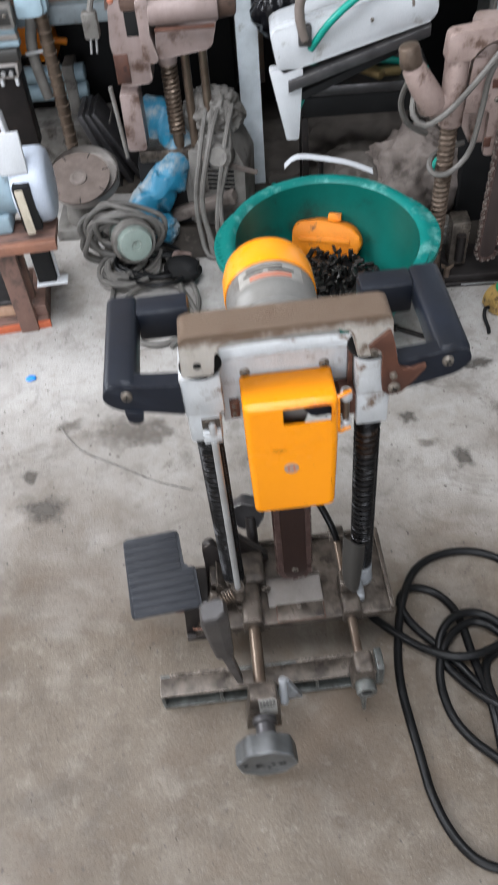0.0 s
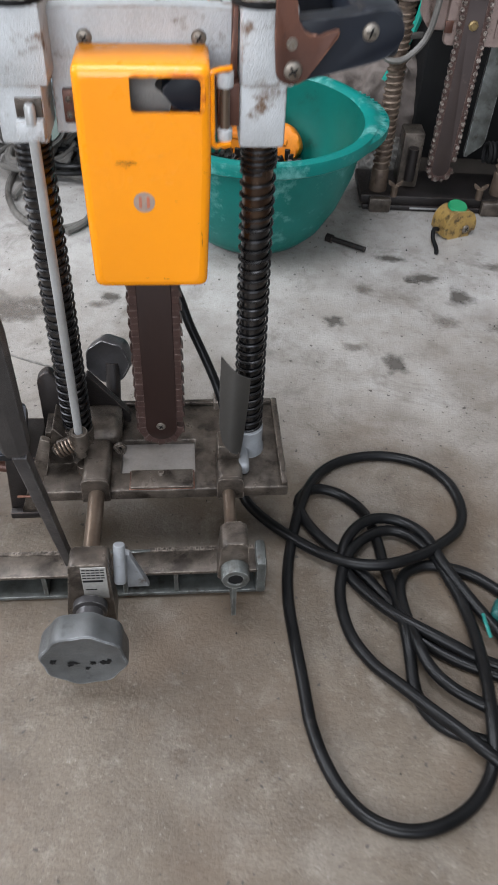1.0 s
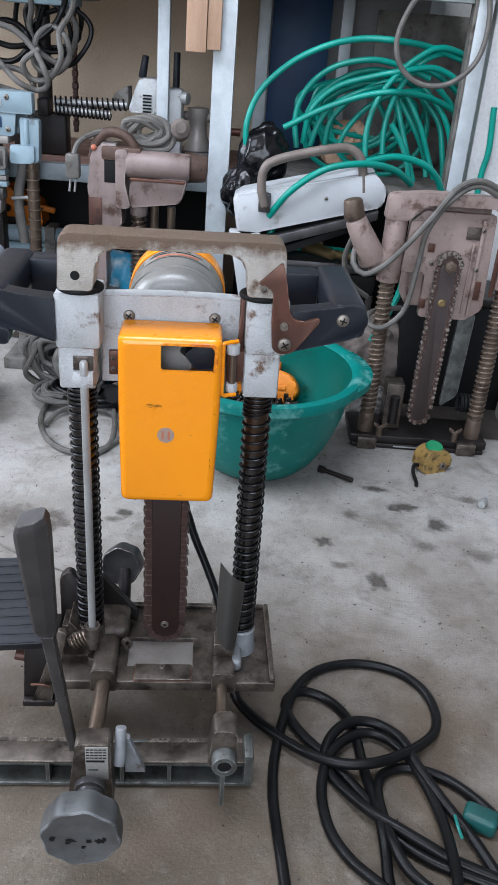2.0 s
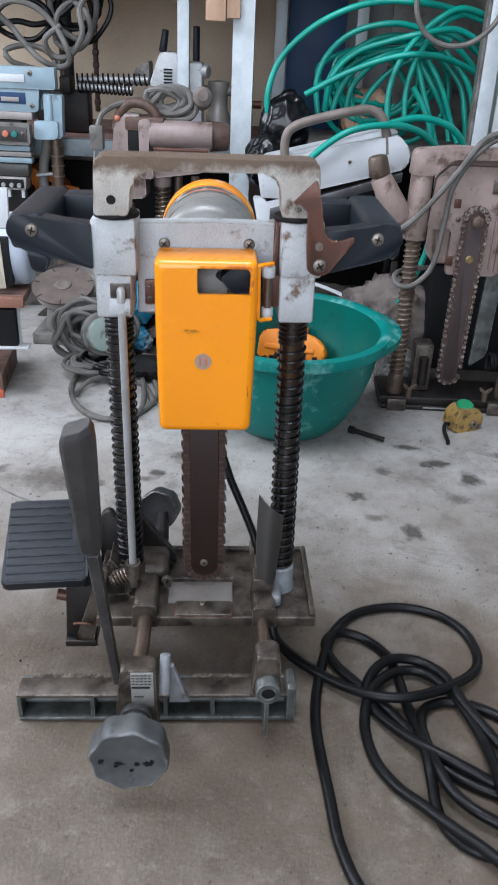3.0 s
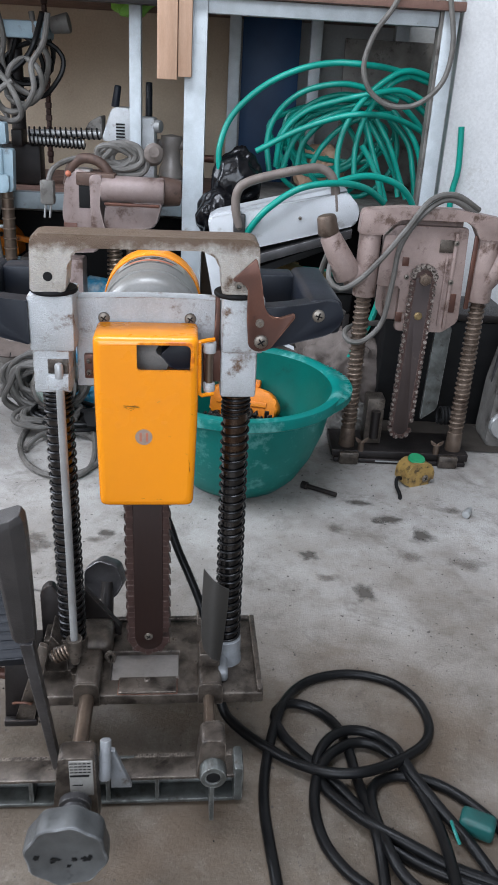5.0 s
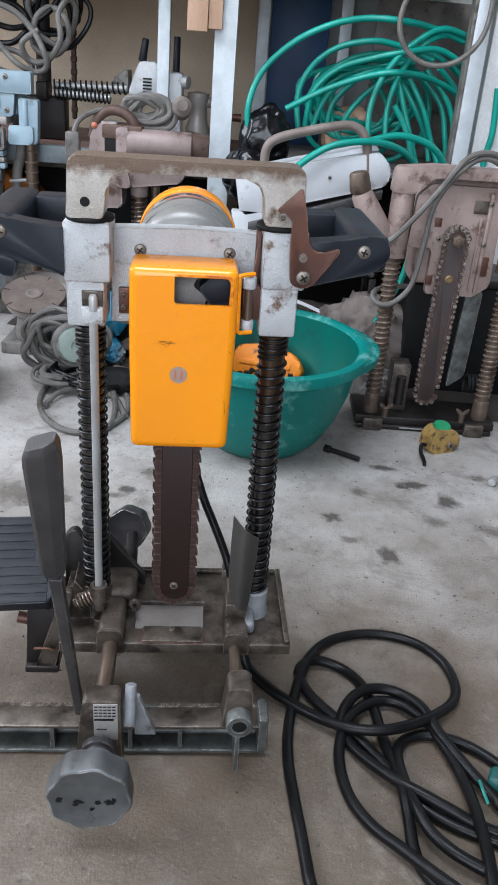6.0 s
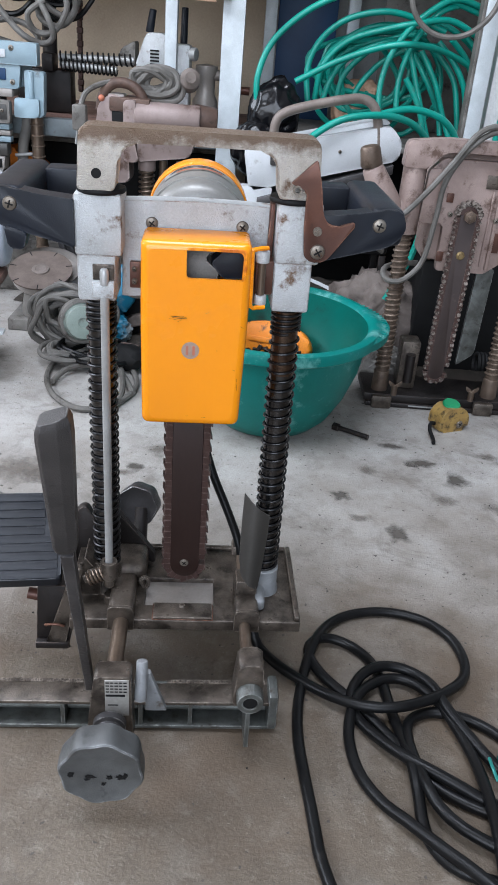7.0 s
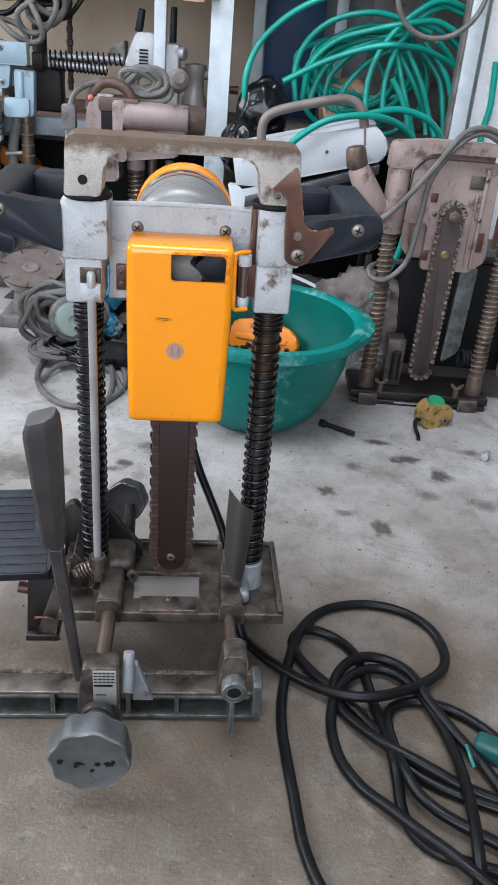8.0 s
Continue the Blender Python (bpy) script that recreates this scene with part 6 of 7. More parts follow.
# Black box added so the gap behind the beige mortiser stays dark.
hid = seat("added_black_box", 0.6, 1.16, 0.0, "black box added to darken the space behind the beige mortiser", "crate")
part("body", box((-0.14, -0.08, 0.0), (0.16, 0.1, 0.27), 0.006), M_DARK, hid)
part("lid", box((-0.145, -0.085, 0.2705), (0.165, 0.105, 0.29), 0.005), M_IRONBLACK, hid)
sb = (0.724, 0.925, -0.000)
side = seat("grey_machine", sb[0] + 0.04, sb[1] + 0.05, 0.0, "dusty pale grey machine with a round hub", "power tool")
part("casing", prism(rounded([(-0.055, 0.0), (0.08, 0.0), (0.08, 0.26), (-0.03, 0.26), (-0.05, 0.15)], 0.02), -0.03, 0.06, 0.008), M_DUSTY, side)
part("hub", lathe([(0.012, 0.012), (0.03, 0.012), (0.034, 0.006), (0.034, 0.0), (0, 0.0)], Matrix.Translation((-0.02, -0.03, 0.06)) @ pose(0, 0, 0, 90), 24), M_ROD, side)
part("upright_rod", rod((-0.045, 0.02, 0.15), (-0.03, 0.02, 0.42), 0.006, None, 12), M_FLAT, side)

mc = seat("grey_cable", 0.0, 0.0, 0.0, "doubled grey cable draped over the beige mortiser", "cable")
drape = [(0.577, 0.860, 0.561), (0.520, 0.840, 0.590), (0.470, 0.830, 0.579), (0.429, 0.820, 0.524), (0.388, 0.820, 0.466), (0.345, 0.820, 0.417), (0.307, 0.820, 0.396), (0.283, 0.830, 0.415), (0.289, 0.860, 0.449), (0.299, 0.900, 0.475)]
part("cable_strand", tube(smooth_path(drape, 0.012), 0.0058, 8), M_GREYCABLE, mc)
drape2 = [(0.576, 0.850, 0.549), (0.511, 0.840, 0.581), (0.459, 0.830, 0.552), (0.422, 0.830, 0.488), (0.416, 0.835, 0.418), (0.407, 0.840, 0.332), (0.386, 0.838, 0.297), (0.362, 0.835, 0.281), (0.339, 0.838, 0.282), (0.330, 0.850, 0.292), (0.340, 0.875, 0.300), (0.372, 0.900, 0.302), (0.412, 0.920, 0.301)]
part("cable_strand", tube(smooth_path(drape2, 0.012), 0.0058, 8), M_GREYCABLE, mc)
drape3 = [(0.284, 0.900, 0.451), (0.275, 0.920, 0.397), (0.295, 0.930, 0.346), (0.339, 0.950, 0.312)]
part("cable_strand", tube(smooth_path(drape3, 0.012), 0.006, 8), M_GREYCABLE, mc)

# ---- small things on the floor ----
tape = seat("tape_measure", 0.5, 0.745, 0.0, "dirty yellow tape measure with a green button", "tape measure", 25)
part("case", prism(rounded([(-0.038, 0.0), (0.034, 0.0), (0.036, 0.03), (0.02, 0.052), (-0.02, 0.055), (-0.037, 0.038)], 0.016, 8), -0.02, 0.022, 0.009, None, None, 4), M_YELLOW, tape, "", 70)
part("button", lathe([(0.0, 0.003), (0.017, 0.003), (0.019, 0.0), (0.019, -0.002)], Matrix.Translation((-0.002, 0.0, 0.0555)) @ pose(0, 0, 0, 12), 24), surface("green_button", (0.02, 0.3, 0.12), (0.02, 0.24, 0.1), 0.4), tape, "green round button")
screw(tape, (0.012, -0.02, 0.016), 0.008)
strap = [(-0.03, 0.0, 0.012), (-0.05, -0.005, 0.02), (-0.062, -0.02, 0.012), (-0.07, -0.045, 0.005), (-0.08, -0.06, 0.005)]
part("strap", tube(smooth_path(strap, 0.006), 0.004, 8), M_DARK, tape, "black wrist strap")

bolt = seat("hex_bolt", (0.255, 0.692, 0.009)[0], (0.255, 0.692, 0.009)[1], 0.0, "dark oily bolt lying on the concrete", "bolt", -31)
part("shank", rod((0.008, 0, 0.008), (0.075, 0, 0.008), 0.0052, 0.005, 14), M_IRONBLACK, bolt)
part("head", rod((-0.004, 0, 0.008), (0.008, 0, 0.008), 0.009, None, 6), M_IRONBLACK, bolt)
nutp = (0.578, 0.600, 0.009)
nut = seat("hose_fitting", nutp[0], nutp[1], 0.0, "small bright steel fitting lying on the concrete", "fitting", 60)
part("barrel", rod((-0.011, 0, 0.008), (0.009, 0, 0.008), 0.008, None, 10, None, 0.0015), M_ROD, nut)
part("stub", rod((0.009, 0, 0.008), (0.02, 0, 0.008), 0.0048, None, 10), M_ROD, nut)
bit = (-0.529, 0.607, 0.000)
blue = seat("plastic_chip", bit[0], bit[1], 0.0, "small bright blue plastic chip on the floor", "scrap")
part("chip", lump((0, 0, 0.003), (0.011, 0.009, 0.004), 3, 0.4, 2), surface("bright_blue_plastic", (0.02, 0.27, 0.75), (0.02, 0.2, 0.62), 0.35), blue)
wire = seat("thin_wire", 0.0, 0.0, 0.0, "thin grey wire lying curved on the concrete", "wire")
part("strand", tube(smooth_path([(-0.450, 0.466, 0.002), (-0.398, 0.394, 0.002), (-0.321, 0.348, 0.002), (-0.242, 0.303, 0.002), (-0.175, 0.278, 0.002)], 0.01), 0.0013, 6), M_DUSTY, wire)
rng = random.Random(3)
crumbs = bmesh.new()
for k in range(150):
    x, y, r = rng.uniform(-0.5, 0.62), rng.uniform(-0.4, 0.8), 0.0005 + 0.0013 * rng.random() ** 3
    tmp = bmesh.new()
    bmesh.ops.create_icosphere(tmp, subdivisions=1, radius=r)
    join(crumbs, tmp, Matrix.Translation((x, y, r * 0.6)) @ pose(0, 0, 0, rng.uniform(0, 90)))
tagged(part("floor_crumbs", crumbs, M_DARK), "dark crumbs and grit strewn on the concrete", "grit", "", "stuff")

# ---- bench grinder on its red timber box ----
gr = seat("bench_grinder", -0.474, 0.845, 0.2405, "pale blue bench grinder with an open wheel guard", "grinder", 6)
GM = Matrix.Translation((0.0, 0.0, 0.078)) @ pose(0, 0, 0, 0, 90)
part("wheel_guard", lathe([(0.0, -0.04), (0.056, -0.04), (0.067, -0.036), (0.073, -0.027), (0.075, -0.015), (0.075, 0.012), (0.073, 0.024), (0.067, 0.032), (0.056, 0.035), (0.0, 0.036)], GM, 48), M_GUARD, gr, "pale blue round wheel guard")
part("guard_slot", prism(rounded([(-0.03, 0.02), (0.006, 0.02), (0.002, 0.118), (-0.032, 0.118)], 0.003), -0.079, -0.06, 0.001), M_DARK, gr)
part("wheel", prism(rounded([(-0.026, 0.015), (-0.009, 0.015), (-0.012, 0.112), (-0.028, 0.112)], 0.002), -0.0815, -0.062, 0.002), M_WHEEL, gr, "cream grinding wheel in the slot")
part("spark_plate", box((-0.05, -0.078, 0.12), (0.004, -0.068, 0.2), 0.003, None, pose(0, 0, 0, -10)), M_WHITE, gr, "white spark plate")
part("spark_fin", box((-0.004, -0.075, 0.13), (0.004, -0.045, 0.235), 0.002, None, pose(0, 0, 0, -10, -6)), M_WHITE, gr)
part("motor", rod((-0.26, 0.01, 0.078), (-0.04, 0.01, 0.078), 0.06, 0.056, 28, None, 0.008), M_BLUEGREY, gr)
part("pedestal", box((-0.2, -0.05, 0.0), (-0.06, 0.022, 0.04), 0.008), M_BLUEGREY, gr)
tb = seat("timber_stand", -0.463, 0.845, 0.0, "red-stained timber stand with an open end", "stand", 6)
part("top_board", box((-0.36, -0.075, 0.222), (0.014, 0.012, 0.24), 0.002), M_REDWOOD, tb)
part("front_rail", box((-0.36, -0.0905, 0.217), (0.014, -0.0755, 0.239), 0.002), M_RAIL, tb, "red painted rail")
for x, y in ((-0.1, -0.06), (-0.1, 0.0), (-0.34, -0.06), (-0.34, 0.0)):
    part("leg", box((x - 0.02, y - 0.01, 0.0), (x + 0.02, y + 0.01, 0.2215), 0.002), M_REDWOOD, tb)
br = part("bracket", box((-0.055, -0.045, 0.118), (-0.005, -0.041, 0.2215), 0.001), M_WHITE, tb, "white bent bracket")
part("bracket_foot", box((-0.055, -0.07, 0.118), (0.012, -0.041, 0.123), 0.001), M_WHITE, br)
part("bracket_box", box((-0.05, -0.065, 0.1235), (-0.01, -0.0455, 0.205), 0.003), M_DARK, br)
tray = seat("timber_tray", -0.597, 0.845, 0.0, "red-edged timber tray with steel offcuts", "tray", 8)
part("tray_floor", box((-0.2, -0.07, 0.0), (0.075, 0.14, 0.02), 0.002), M_REDWOOD, tray)
part("tray_edge", box((-0.2, -0.078, 0.0), (0.078, -0.071, 0.018), 0.001), M_REDEDGE, tray, "red painted edge")
part("tray_side", box((0.045, -0.06, 0.0202), (0.075, 0.14, 0.05), 0.002), M_REDWOOD, tray)
oc2 = seat("steel_offcut", -0.642, 0.865, 0.0204, "grey steel offcut lying in the timber tray", "offcut", 5)
part("bar", box((-0.1, -0.05, 0.0), (0.05, 0.1, 0.03), 0.004), M_FLAT, oc2)
part("block", box((-0.06, -0.066, 0.0), (0.06, -0.052, 0.02), 0.002), M_WOOD, oc2)

# ---- saw with a brown disc, cable heap, blue wrap, dusty tools ----
sawt = seat("disc_saw", -0.47, 1.2, 0.0, "dusty disc saw with a brown slotted blade", "power tool")
DM = Matrix.Translation((0.008, -0.034, 0.145)) @ pose(0, 0, 0, 20, -6, 18)
blade = lathe([(0.0, 0.0), (0.078, 0.0), (0.0782, 0.002), (0.078, 0.004), (0.0, 0.004)], DM, 48)
bl = part("blade", blade, M_DISC, sawt, "brown slotted disc")
part("hub", lathe([(0.0, 0.006), (0.012, 0.006), (0.014, 0.0075), (0.021, 0.0065), (0.022, 0.003)], DM, 24), M_PALEPAPER, bl)
for k in range(7):
    part("blade_slot", box((0.062, -0.0012, 0.0035), (0.0785, 0.0012, 0.0046), 0, None, DM @ Matrix.Rotation(k * 0.8976, 4, "Z")), M_DARK, bl)
part("guard", lathe([(0.088, -0.004), (0.088, -0.026), (0.08, -0.03), (0.0, -0.03), (0.0, -0.024), (0.08, -0.022), (0.083, -0.004)], DM @ Matrix.Translation((0.016, 0.014, 0)), 40), M_SHEET, sawt, "dusty pale blade guard")
part("motor", rod((0.0, -0.03, 0.03), (0.008, -0.03, 0.115), 0.045, 0.04, 24, None, 0.006), M_DUSTY, sawt)
part("foot", box((-0.07, -0.08, 0.0), (0.08, 0.05, 0.03), 0.004), M_DUSTY, sawt)

dr = seat("electric_motor_tool", -0.33, 0.99, 0.0, "sage-green motor tool tangled in grey cable", "power tool", -20)
dr.scale = (0.96, 0.96, 0.96)
part("motor", lathe([(0, -0.07), (0.028, -0.07), (0.042, -0.06), (0.046, -0.04), (0.046, 0.02), (0.044, 0.034), (0.041, 0.036), (0.041, 0.047), (0.038, 0.053), (0.03, 0.0555), (0.012, 0.056), (0.011, 0.052), (0, 0.052)], Matrix.Translation((0.014, -0.02, 0.1)) @ pose(0, 0, 0, 78, 0, 40), 36), M_SAGE, dr)
part("end_ring", lathe([(0.0465, 0.006), (0.0525, 0.008), (0.054, 0.014), (0.054, 0.03), (0.051, 0.036), (0.0445, 0.037)], Matrix.Translation((0.014, -0.02, 0.1)) @ pose(0, 0, 0, 78, 0, 40), 36), M_DUSTY, dr, "dusty grey end ring")
part("nose", lathe([(0, -0.12), (0.03, -0.118), (0.036, -0.1), (0.036, -0.072), (0, -0.07)], Matrix.Translation((0.014, -0.02, 0.1)) @ pose(0, 0, 0, 78, 0, 40), 28), M_DUSTY, dr)
part("pink_cap", box((0.1, 0.0, 0.03), (0.15, 0.03, 0.05), 0.008), M_BEIGE, dr)
part("neck", lump((0.14, -0.02, 0.03), (0.05, 0.035, 0.03), 6, 0.3), M_DARK, dr)
rng = random.Random(21)
coil = seat("cable_heap", 0.0, 0.0, 0.0, "heap of dusty grey cable looped on the floor", "cable")
tangle(coil, (-0.357, 1.0, 0.085), (0.1, 0.06, 0.085), 12, 0.0062, 21, M_GREYCABLE)
tangle(coil, (-0.335, 0.96, 0.03), (0.085, 0.09, 0.022), 7, 0.0055, 23, M_GREYCABLE)
tangle(coil, (-0.27, 0.95, 0.03), (0.09, 0.08, 0.02), 5, 0.0055, 27, M_CABLE)
ring1 = [(-0.323, 0.980, 0.008), (-0.369, 0.938, 0.008), (-0.372, 0.836, 0.008), (-0.331, 0.734, 0.008), (-0.267, 0.684, 0.008), (-0.201, 0.719, 0.008), (-0.173, 0.826, 0.008), (-0.210, 0.952, 0.010)]
part("cable_loop", tube(smooth_path(ring1, 0.012), 0.0062, 8), M_GREYCABLE, coil)
ring2 = [(-0.351, 0.798, 0.012), (-0.332, 0.860, 0.018), (-0.287, 0.893, 0.016), (-0.219, 0.877, 0.012), (-0.173, 0.775, 0.010)]
part("cable_loop", tube(smooth_path(ring2, 0.012), 0.0062, 8), M_GREYCABLE, coil)
ring3 = [(-0.329, 1.170, 0.020), (-0.260, 1.013, 0.020), (-0.209, 0.854, 0.015), (-0.197, 0.729, 0.010), (-0.230, 0.674, 0.008)]
part("cable_loop", tube(smooth_path(ring3, 0.012), 0.0062, 8), M_GREYCABLE, coil)

wrap = seat("blue_wrap", -0.24, 1.16, 0.0, "dusty blue plastic wrap round a tool", "wrap")
bm = bmesh.new()
pth = smooth_path([(-0.075, -0.06, 0.045), (-0.055, -0.03, 0.085), (0.0, 0.0, 0.135), (0.03, 0.04, 0.19), (0.01, 0.09, 0.235), (-0.05, 0.11, 0.245)], 0.0045)
tube(pth, 0.046, 40, bm)
for v in bm.verts:
    fold = abs(noise.noise(v.co * 17)) + 0.5 * abs(noise.noise(v.co * 41))
    v.co += (0.018 - 0.055 * fold) * Vector((noise.noise(v.co * 9), noise.noise(v.co * 9 + Vector((5, 0, 0))), 0.4 + noise.noise(v.co * 9 + Vector((0, 7, 0)))))
part("sheet", bm, M_BLUECLOTH, wrap, "", 75)
part("sheet_foot", crumple((-0.06, -0.05, 0.03), (0.07, 0.06, 0.04), 12, 0.35, 2.4), M_BLUECLOTH, wrap, "", 75)

gt = seat("dusty_planer", -0.11, 1.19, 0.0, "dusty grey power tool standing on its sole", "power tool", -12)
gt.scale = (1.1, 1.0, 1.05)
part("body", prism(rounded([(-0.07, 0.0), (0.06, 0.0), (0.065, 0.16), (0.03, 0.235, 0.03), (-0.03, 0.235, 0.03), (-0.075, 0.12)], 0.012), -0.05, 0.07, 0.012), M_DUSTY, gt)
part("drum", lathe([(0, 0.0), (0.024, 0.0), (0.028, 0.006), (0.028, 0.05), (0.02, 0.06), (0, 0.06)], Matrix.Translation((0.02, -0.05, 0.19)) @ pose(0, 0, 0, 70), 28), M_DUSTY, gt)
part("sole", box((-0.09, -0.085, 0.06), (0.075, -0.052, 0.085), 0.003, None, pose(0, 0, 0, 0, -22)), M_PALEPAPER, gt, "pale metal sole")
part("handle", box((-0.06, -0.06, 0.09), (-0.03, 0.06, 0.2), 0.01), M_DUSTY, gt)
for k in range(6):
    part("vent_slot", box((-0.02, -0.0525, 0.1 + 0.011 * k), (0.04, -0.0495, 0.105 + 0.011 * k), 0.0005), M_DARK, gt)
part("strap", box((-0.07, -0.054, 0.16), (0.055, -0.0502, 0.172), 0.001, None, pose(0, 0, 0, 0, 14)), M_PALEPAPER, gt)
db = seat("dust_bag", -0.115, 1.2, 0.0, "crumpled grey dust bag on the dusty tool", "bag")
part("cloth", crumple((0.0, 0.0, 0.27), (0.066, 0.05, 0.06), 15, 0.35, 2.0), M_DUSTY, db, "", 70)
heap2 = seat("sack", 0.37, 1.17, 0.0, "heap of crumpled pale paper sacks behind the basin", "sack", 0, "sacks on the floor")
part("sheet", crumple((0.0, 0.0, 0.08), (0.12, 0.09, 0.115), 21, 0.36, 1.7, None, 5, 0.45), M_PALEPAPER, heap2, "", 70)
part("sheet", crumple((-0.11, 0.06, 0.05), (0.13, 0.1, 0.08), 23, 0.36, 1.7, None, 5, 0.45), M_PAPER, heap2, "", 70)
rag = seat("rag", 0.4, 1.0, 0.0, "grey crumpled rag beside the mortiser", "rag")
part("cloth", crumple((0.0, 0.0, 0.03), (0.06, 0.04, 0.045), 27, 0.35, 2.0), M_DUSTY, rag, "", 70)
gc = seat("grey_cable", 0.0, 0.0, 0.0, "dusty grey cable hanging over the tools", "cable")
for k in range(5):
    d = 0.015 * k
    part("cable_strand", tube(smooth_path([(-0.13 + d, 1.17, 0.3), (-0.15 + d * (1 + 0.5 * (k % 2)), 1.1, 0.23 + 0.02 * (k % 3)), (-0.17 + d * (1.3 - 0.4 * (k % 3)), 1.06, 0.13), (-0.165 + d * (0.7 + 0.5 * (k % 2)), 1.03, 0.05), (-0.15 + d, 1.0, 0.01), (-0.1 + d, 0.985, 0.008)], 0.012), 0.0062, 8), M_GREYCABLE, gc)

M_DARKSHEET = surface("dark_floor_sheet", (0.06, 0.05, 0.041), (0.028, 0.023, 0.019), 0.7, 0.0, 9, 400, 0.3, (0.17, 0.145, 0.12), 0.6, 12)
# sacking, strip and brass tap on the floor behind the basin
for k, (x, y, w, d, h, mt, rz) in enumerate(((0.1, 1.5, 0.12, 0.16, 0.03, M_PAPER, 10), (0.3, 1.52, 0.16, 0.17, 0.06, M_PAPER, -20), (0.36, 1.28, 0.13, 0.12, 0.09, M_PALEPAPER, 15), (0.2, 1.2, 0.14, 0.1, 0.035, M_PAPER, 30))):
    bm = bmesh.new()
    bmesh.ops.create_grid(bm, x_segments=22, y_segments=22, size=0.5)
    for v in bm.verts:
        v.co = Vector((v.co.x * w * 2, v.co.y * d * 2, h * (0.5 + 0.5 * noise.noise(Vector((v.co.x * 5 + k * 3, v.co.y * 5, k)))) + 0.012 * abs(noise.noise(Vector((v.co.x * 14, v.co.y * 14 + k, 1)))) + 0.004))
    geo = bmesh.ops.extrude_face_region(bm, geom=bm.faces[:])
    for v in [g for g in geo["geom"] if isinstance(g, bmesh.types.BMVert)]:
        v.co.z = 0.001 + 0.0005 * k
    sk = seat("sack", x, y, 0.0, "flattened dirty paper sack on the floor" if k != 2 else "crumpled pale paper sack on the floor", "sack", rz, "sacks on the floor")
    part("sheet", bm, mt, sk, "", 70)
# Dark sheets added over the floor to darken it under and around the rack.
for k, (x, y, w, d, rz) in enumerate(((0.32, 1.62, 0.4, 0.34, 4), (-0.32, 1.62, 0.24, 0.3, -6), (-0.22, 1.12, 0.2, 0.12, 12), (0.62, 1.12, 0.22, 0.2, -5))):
    mat_ob = seat("floor_sheet", x, y, 0.0, "dark brown sheet added over the floor at the rack", "sheet", rz, "sheets on the floor")
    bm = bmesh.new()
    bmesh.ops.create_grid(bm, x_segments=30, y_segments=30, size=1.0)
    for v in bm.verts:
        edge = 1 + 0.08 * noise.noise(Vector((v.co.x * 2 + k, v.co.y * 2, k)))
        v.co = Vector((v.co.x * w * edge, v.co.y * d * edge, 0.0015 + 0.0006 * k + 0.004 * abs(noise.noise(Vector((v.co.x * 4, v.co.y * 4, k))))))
    part("sheet", bm, M_DARKSHEET, mat_ob, "", 70)
strip = seat("plastic_strip", 0.0, 0.0, 0.0, "white plastic strip lying behind the basin", "strip")
st = [(0.041, 1.000, 0.229), (0.070, 1.020, 0.239), (0.125, 1.020, 0.232), (0.186, 1.010, 0.221), (0.237, 0.990, 0.208)]
band = bmesh.new()
line = smooth_path(st, 0.01)
rows = [[band.verts.new(p + Vector((0, d, h))) for d, h in ((-0.008, 0.0), (0.008, 0.003), (0.008, 0.0045), (-0.008, 0.0015))] for p in line]
for p, q in zip(rows, rows[1:]):
    for k in range(4):
        band.faces.new((p[k], p[(k + 1) % 4], q[(k + 1) % 4], q[k]))
part("band", band, M_WHITE, strip)
part("stand_bar", rod((st[2][0], st[2][1] + 0.012, 0.0), (st[2][0], st[2][1] + 0.012, st[2][2] + 0.001), 0.006, None, 10), M_IRONBLACK, strip)
tap = seat("brass_tap", 0.24, 1.2, 0.3255, "old brass tap lying on the crate", "tap", -50)
part("body", rod((-0.05, 0, 0.025), (0.05, 0, 0.022), 0.018, 0.012, 14, None, 0.002), M_BRASS, tap)
part("spout", rod((0.02, 0, 0.02), (0.05, 0.06, 0.012), 0.011, None, 12), M_BRASS, tap)
part("lever", box((-0.055, -0.05, 0.02), (-0.035, 0.05, 0.03), 0.003), M_BRASS, tap)

# ---- pinkish-brown mortiser in the middle of the rack ----
pk = seat("chain_mortiser", -0.2, 1.15, 0.0, "dusty pinkish-brown chain mortiser with grey cable on top", "power tool", 0)
F = [(-0.309, 1.150, 0.545), (-0.280, 1.150, 0.569), (-0.245, 1.150, 0.557), (-0.237, 1.150, 0.381), (-0.302, 1.150, 0.376), (-0.318, 1.150, 0.466)]
part("front_frame", prism(rounded([(p[0] + 0.2, p[2]) for p in F[::-1]], 0.01), -0.02, 0.05, 0.005), M_PINKDIRT, pk)
H0, H1 = (-0.278, 1.150, 0.535), (-0.245, 1.150, 0.482)
part("frame_opening", box((H0[0] + 0.2, -0.0215, H1[2]), (H1[0] + 0.2, -0.0185, H0[2]), 0.001), M_DARK, pk)
K0, K1 = (-0.315, 1.150, 0.447), (-0.284, 1.150, 0.384)
part("rust_strip", box((K0[0] + 0.2, -0.0225, K1[2]), (K1[0] + 0.2, -0.0195, K0[2]), 0.001), M_LEVER, pk)
C0, C1 = (-0.229, 1.130, 0.527), (-0.082, 1.130, 0.525)
part("motor", rod((C0[0] + 0.2, -0.01, C0[2]), (C1[0] + 0.2, 0.0, C1[2]), 0.03, 0.031, 28, None, 0.006), M_PINKDIRT, pk, "dusty pink motor barrel")
S0, S1, S2, S3 = (-0.218, 1.130, 0.492), (-0.085, 1.130, 0.505), (-0.101, 1.130, 0.445), (-0.223, 1.130, 0.428)
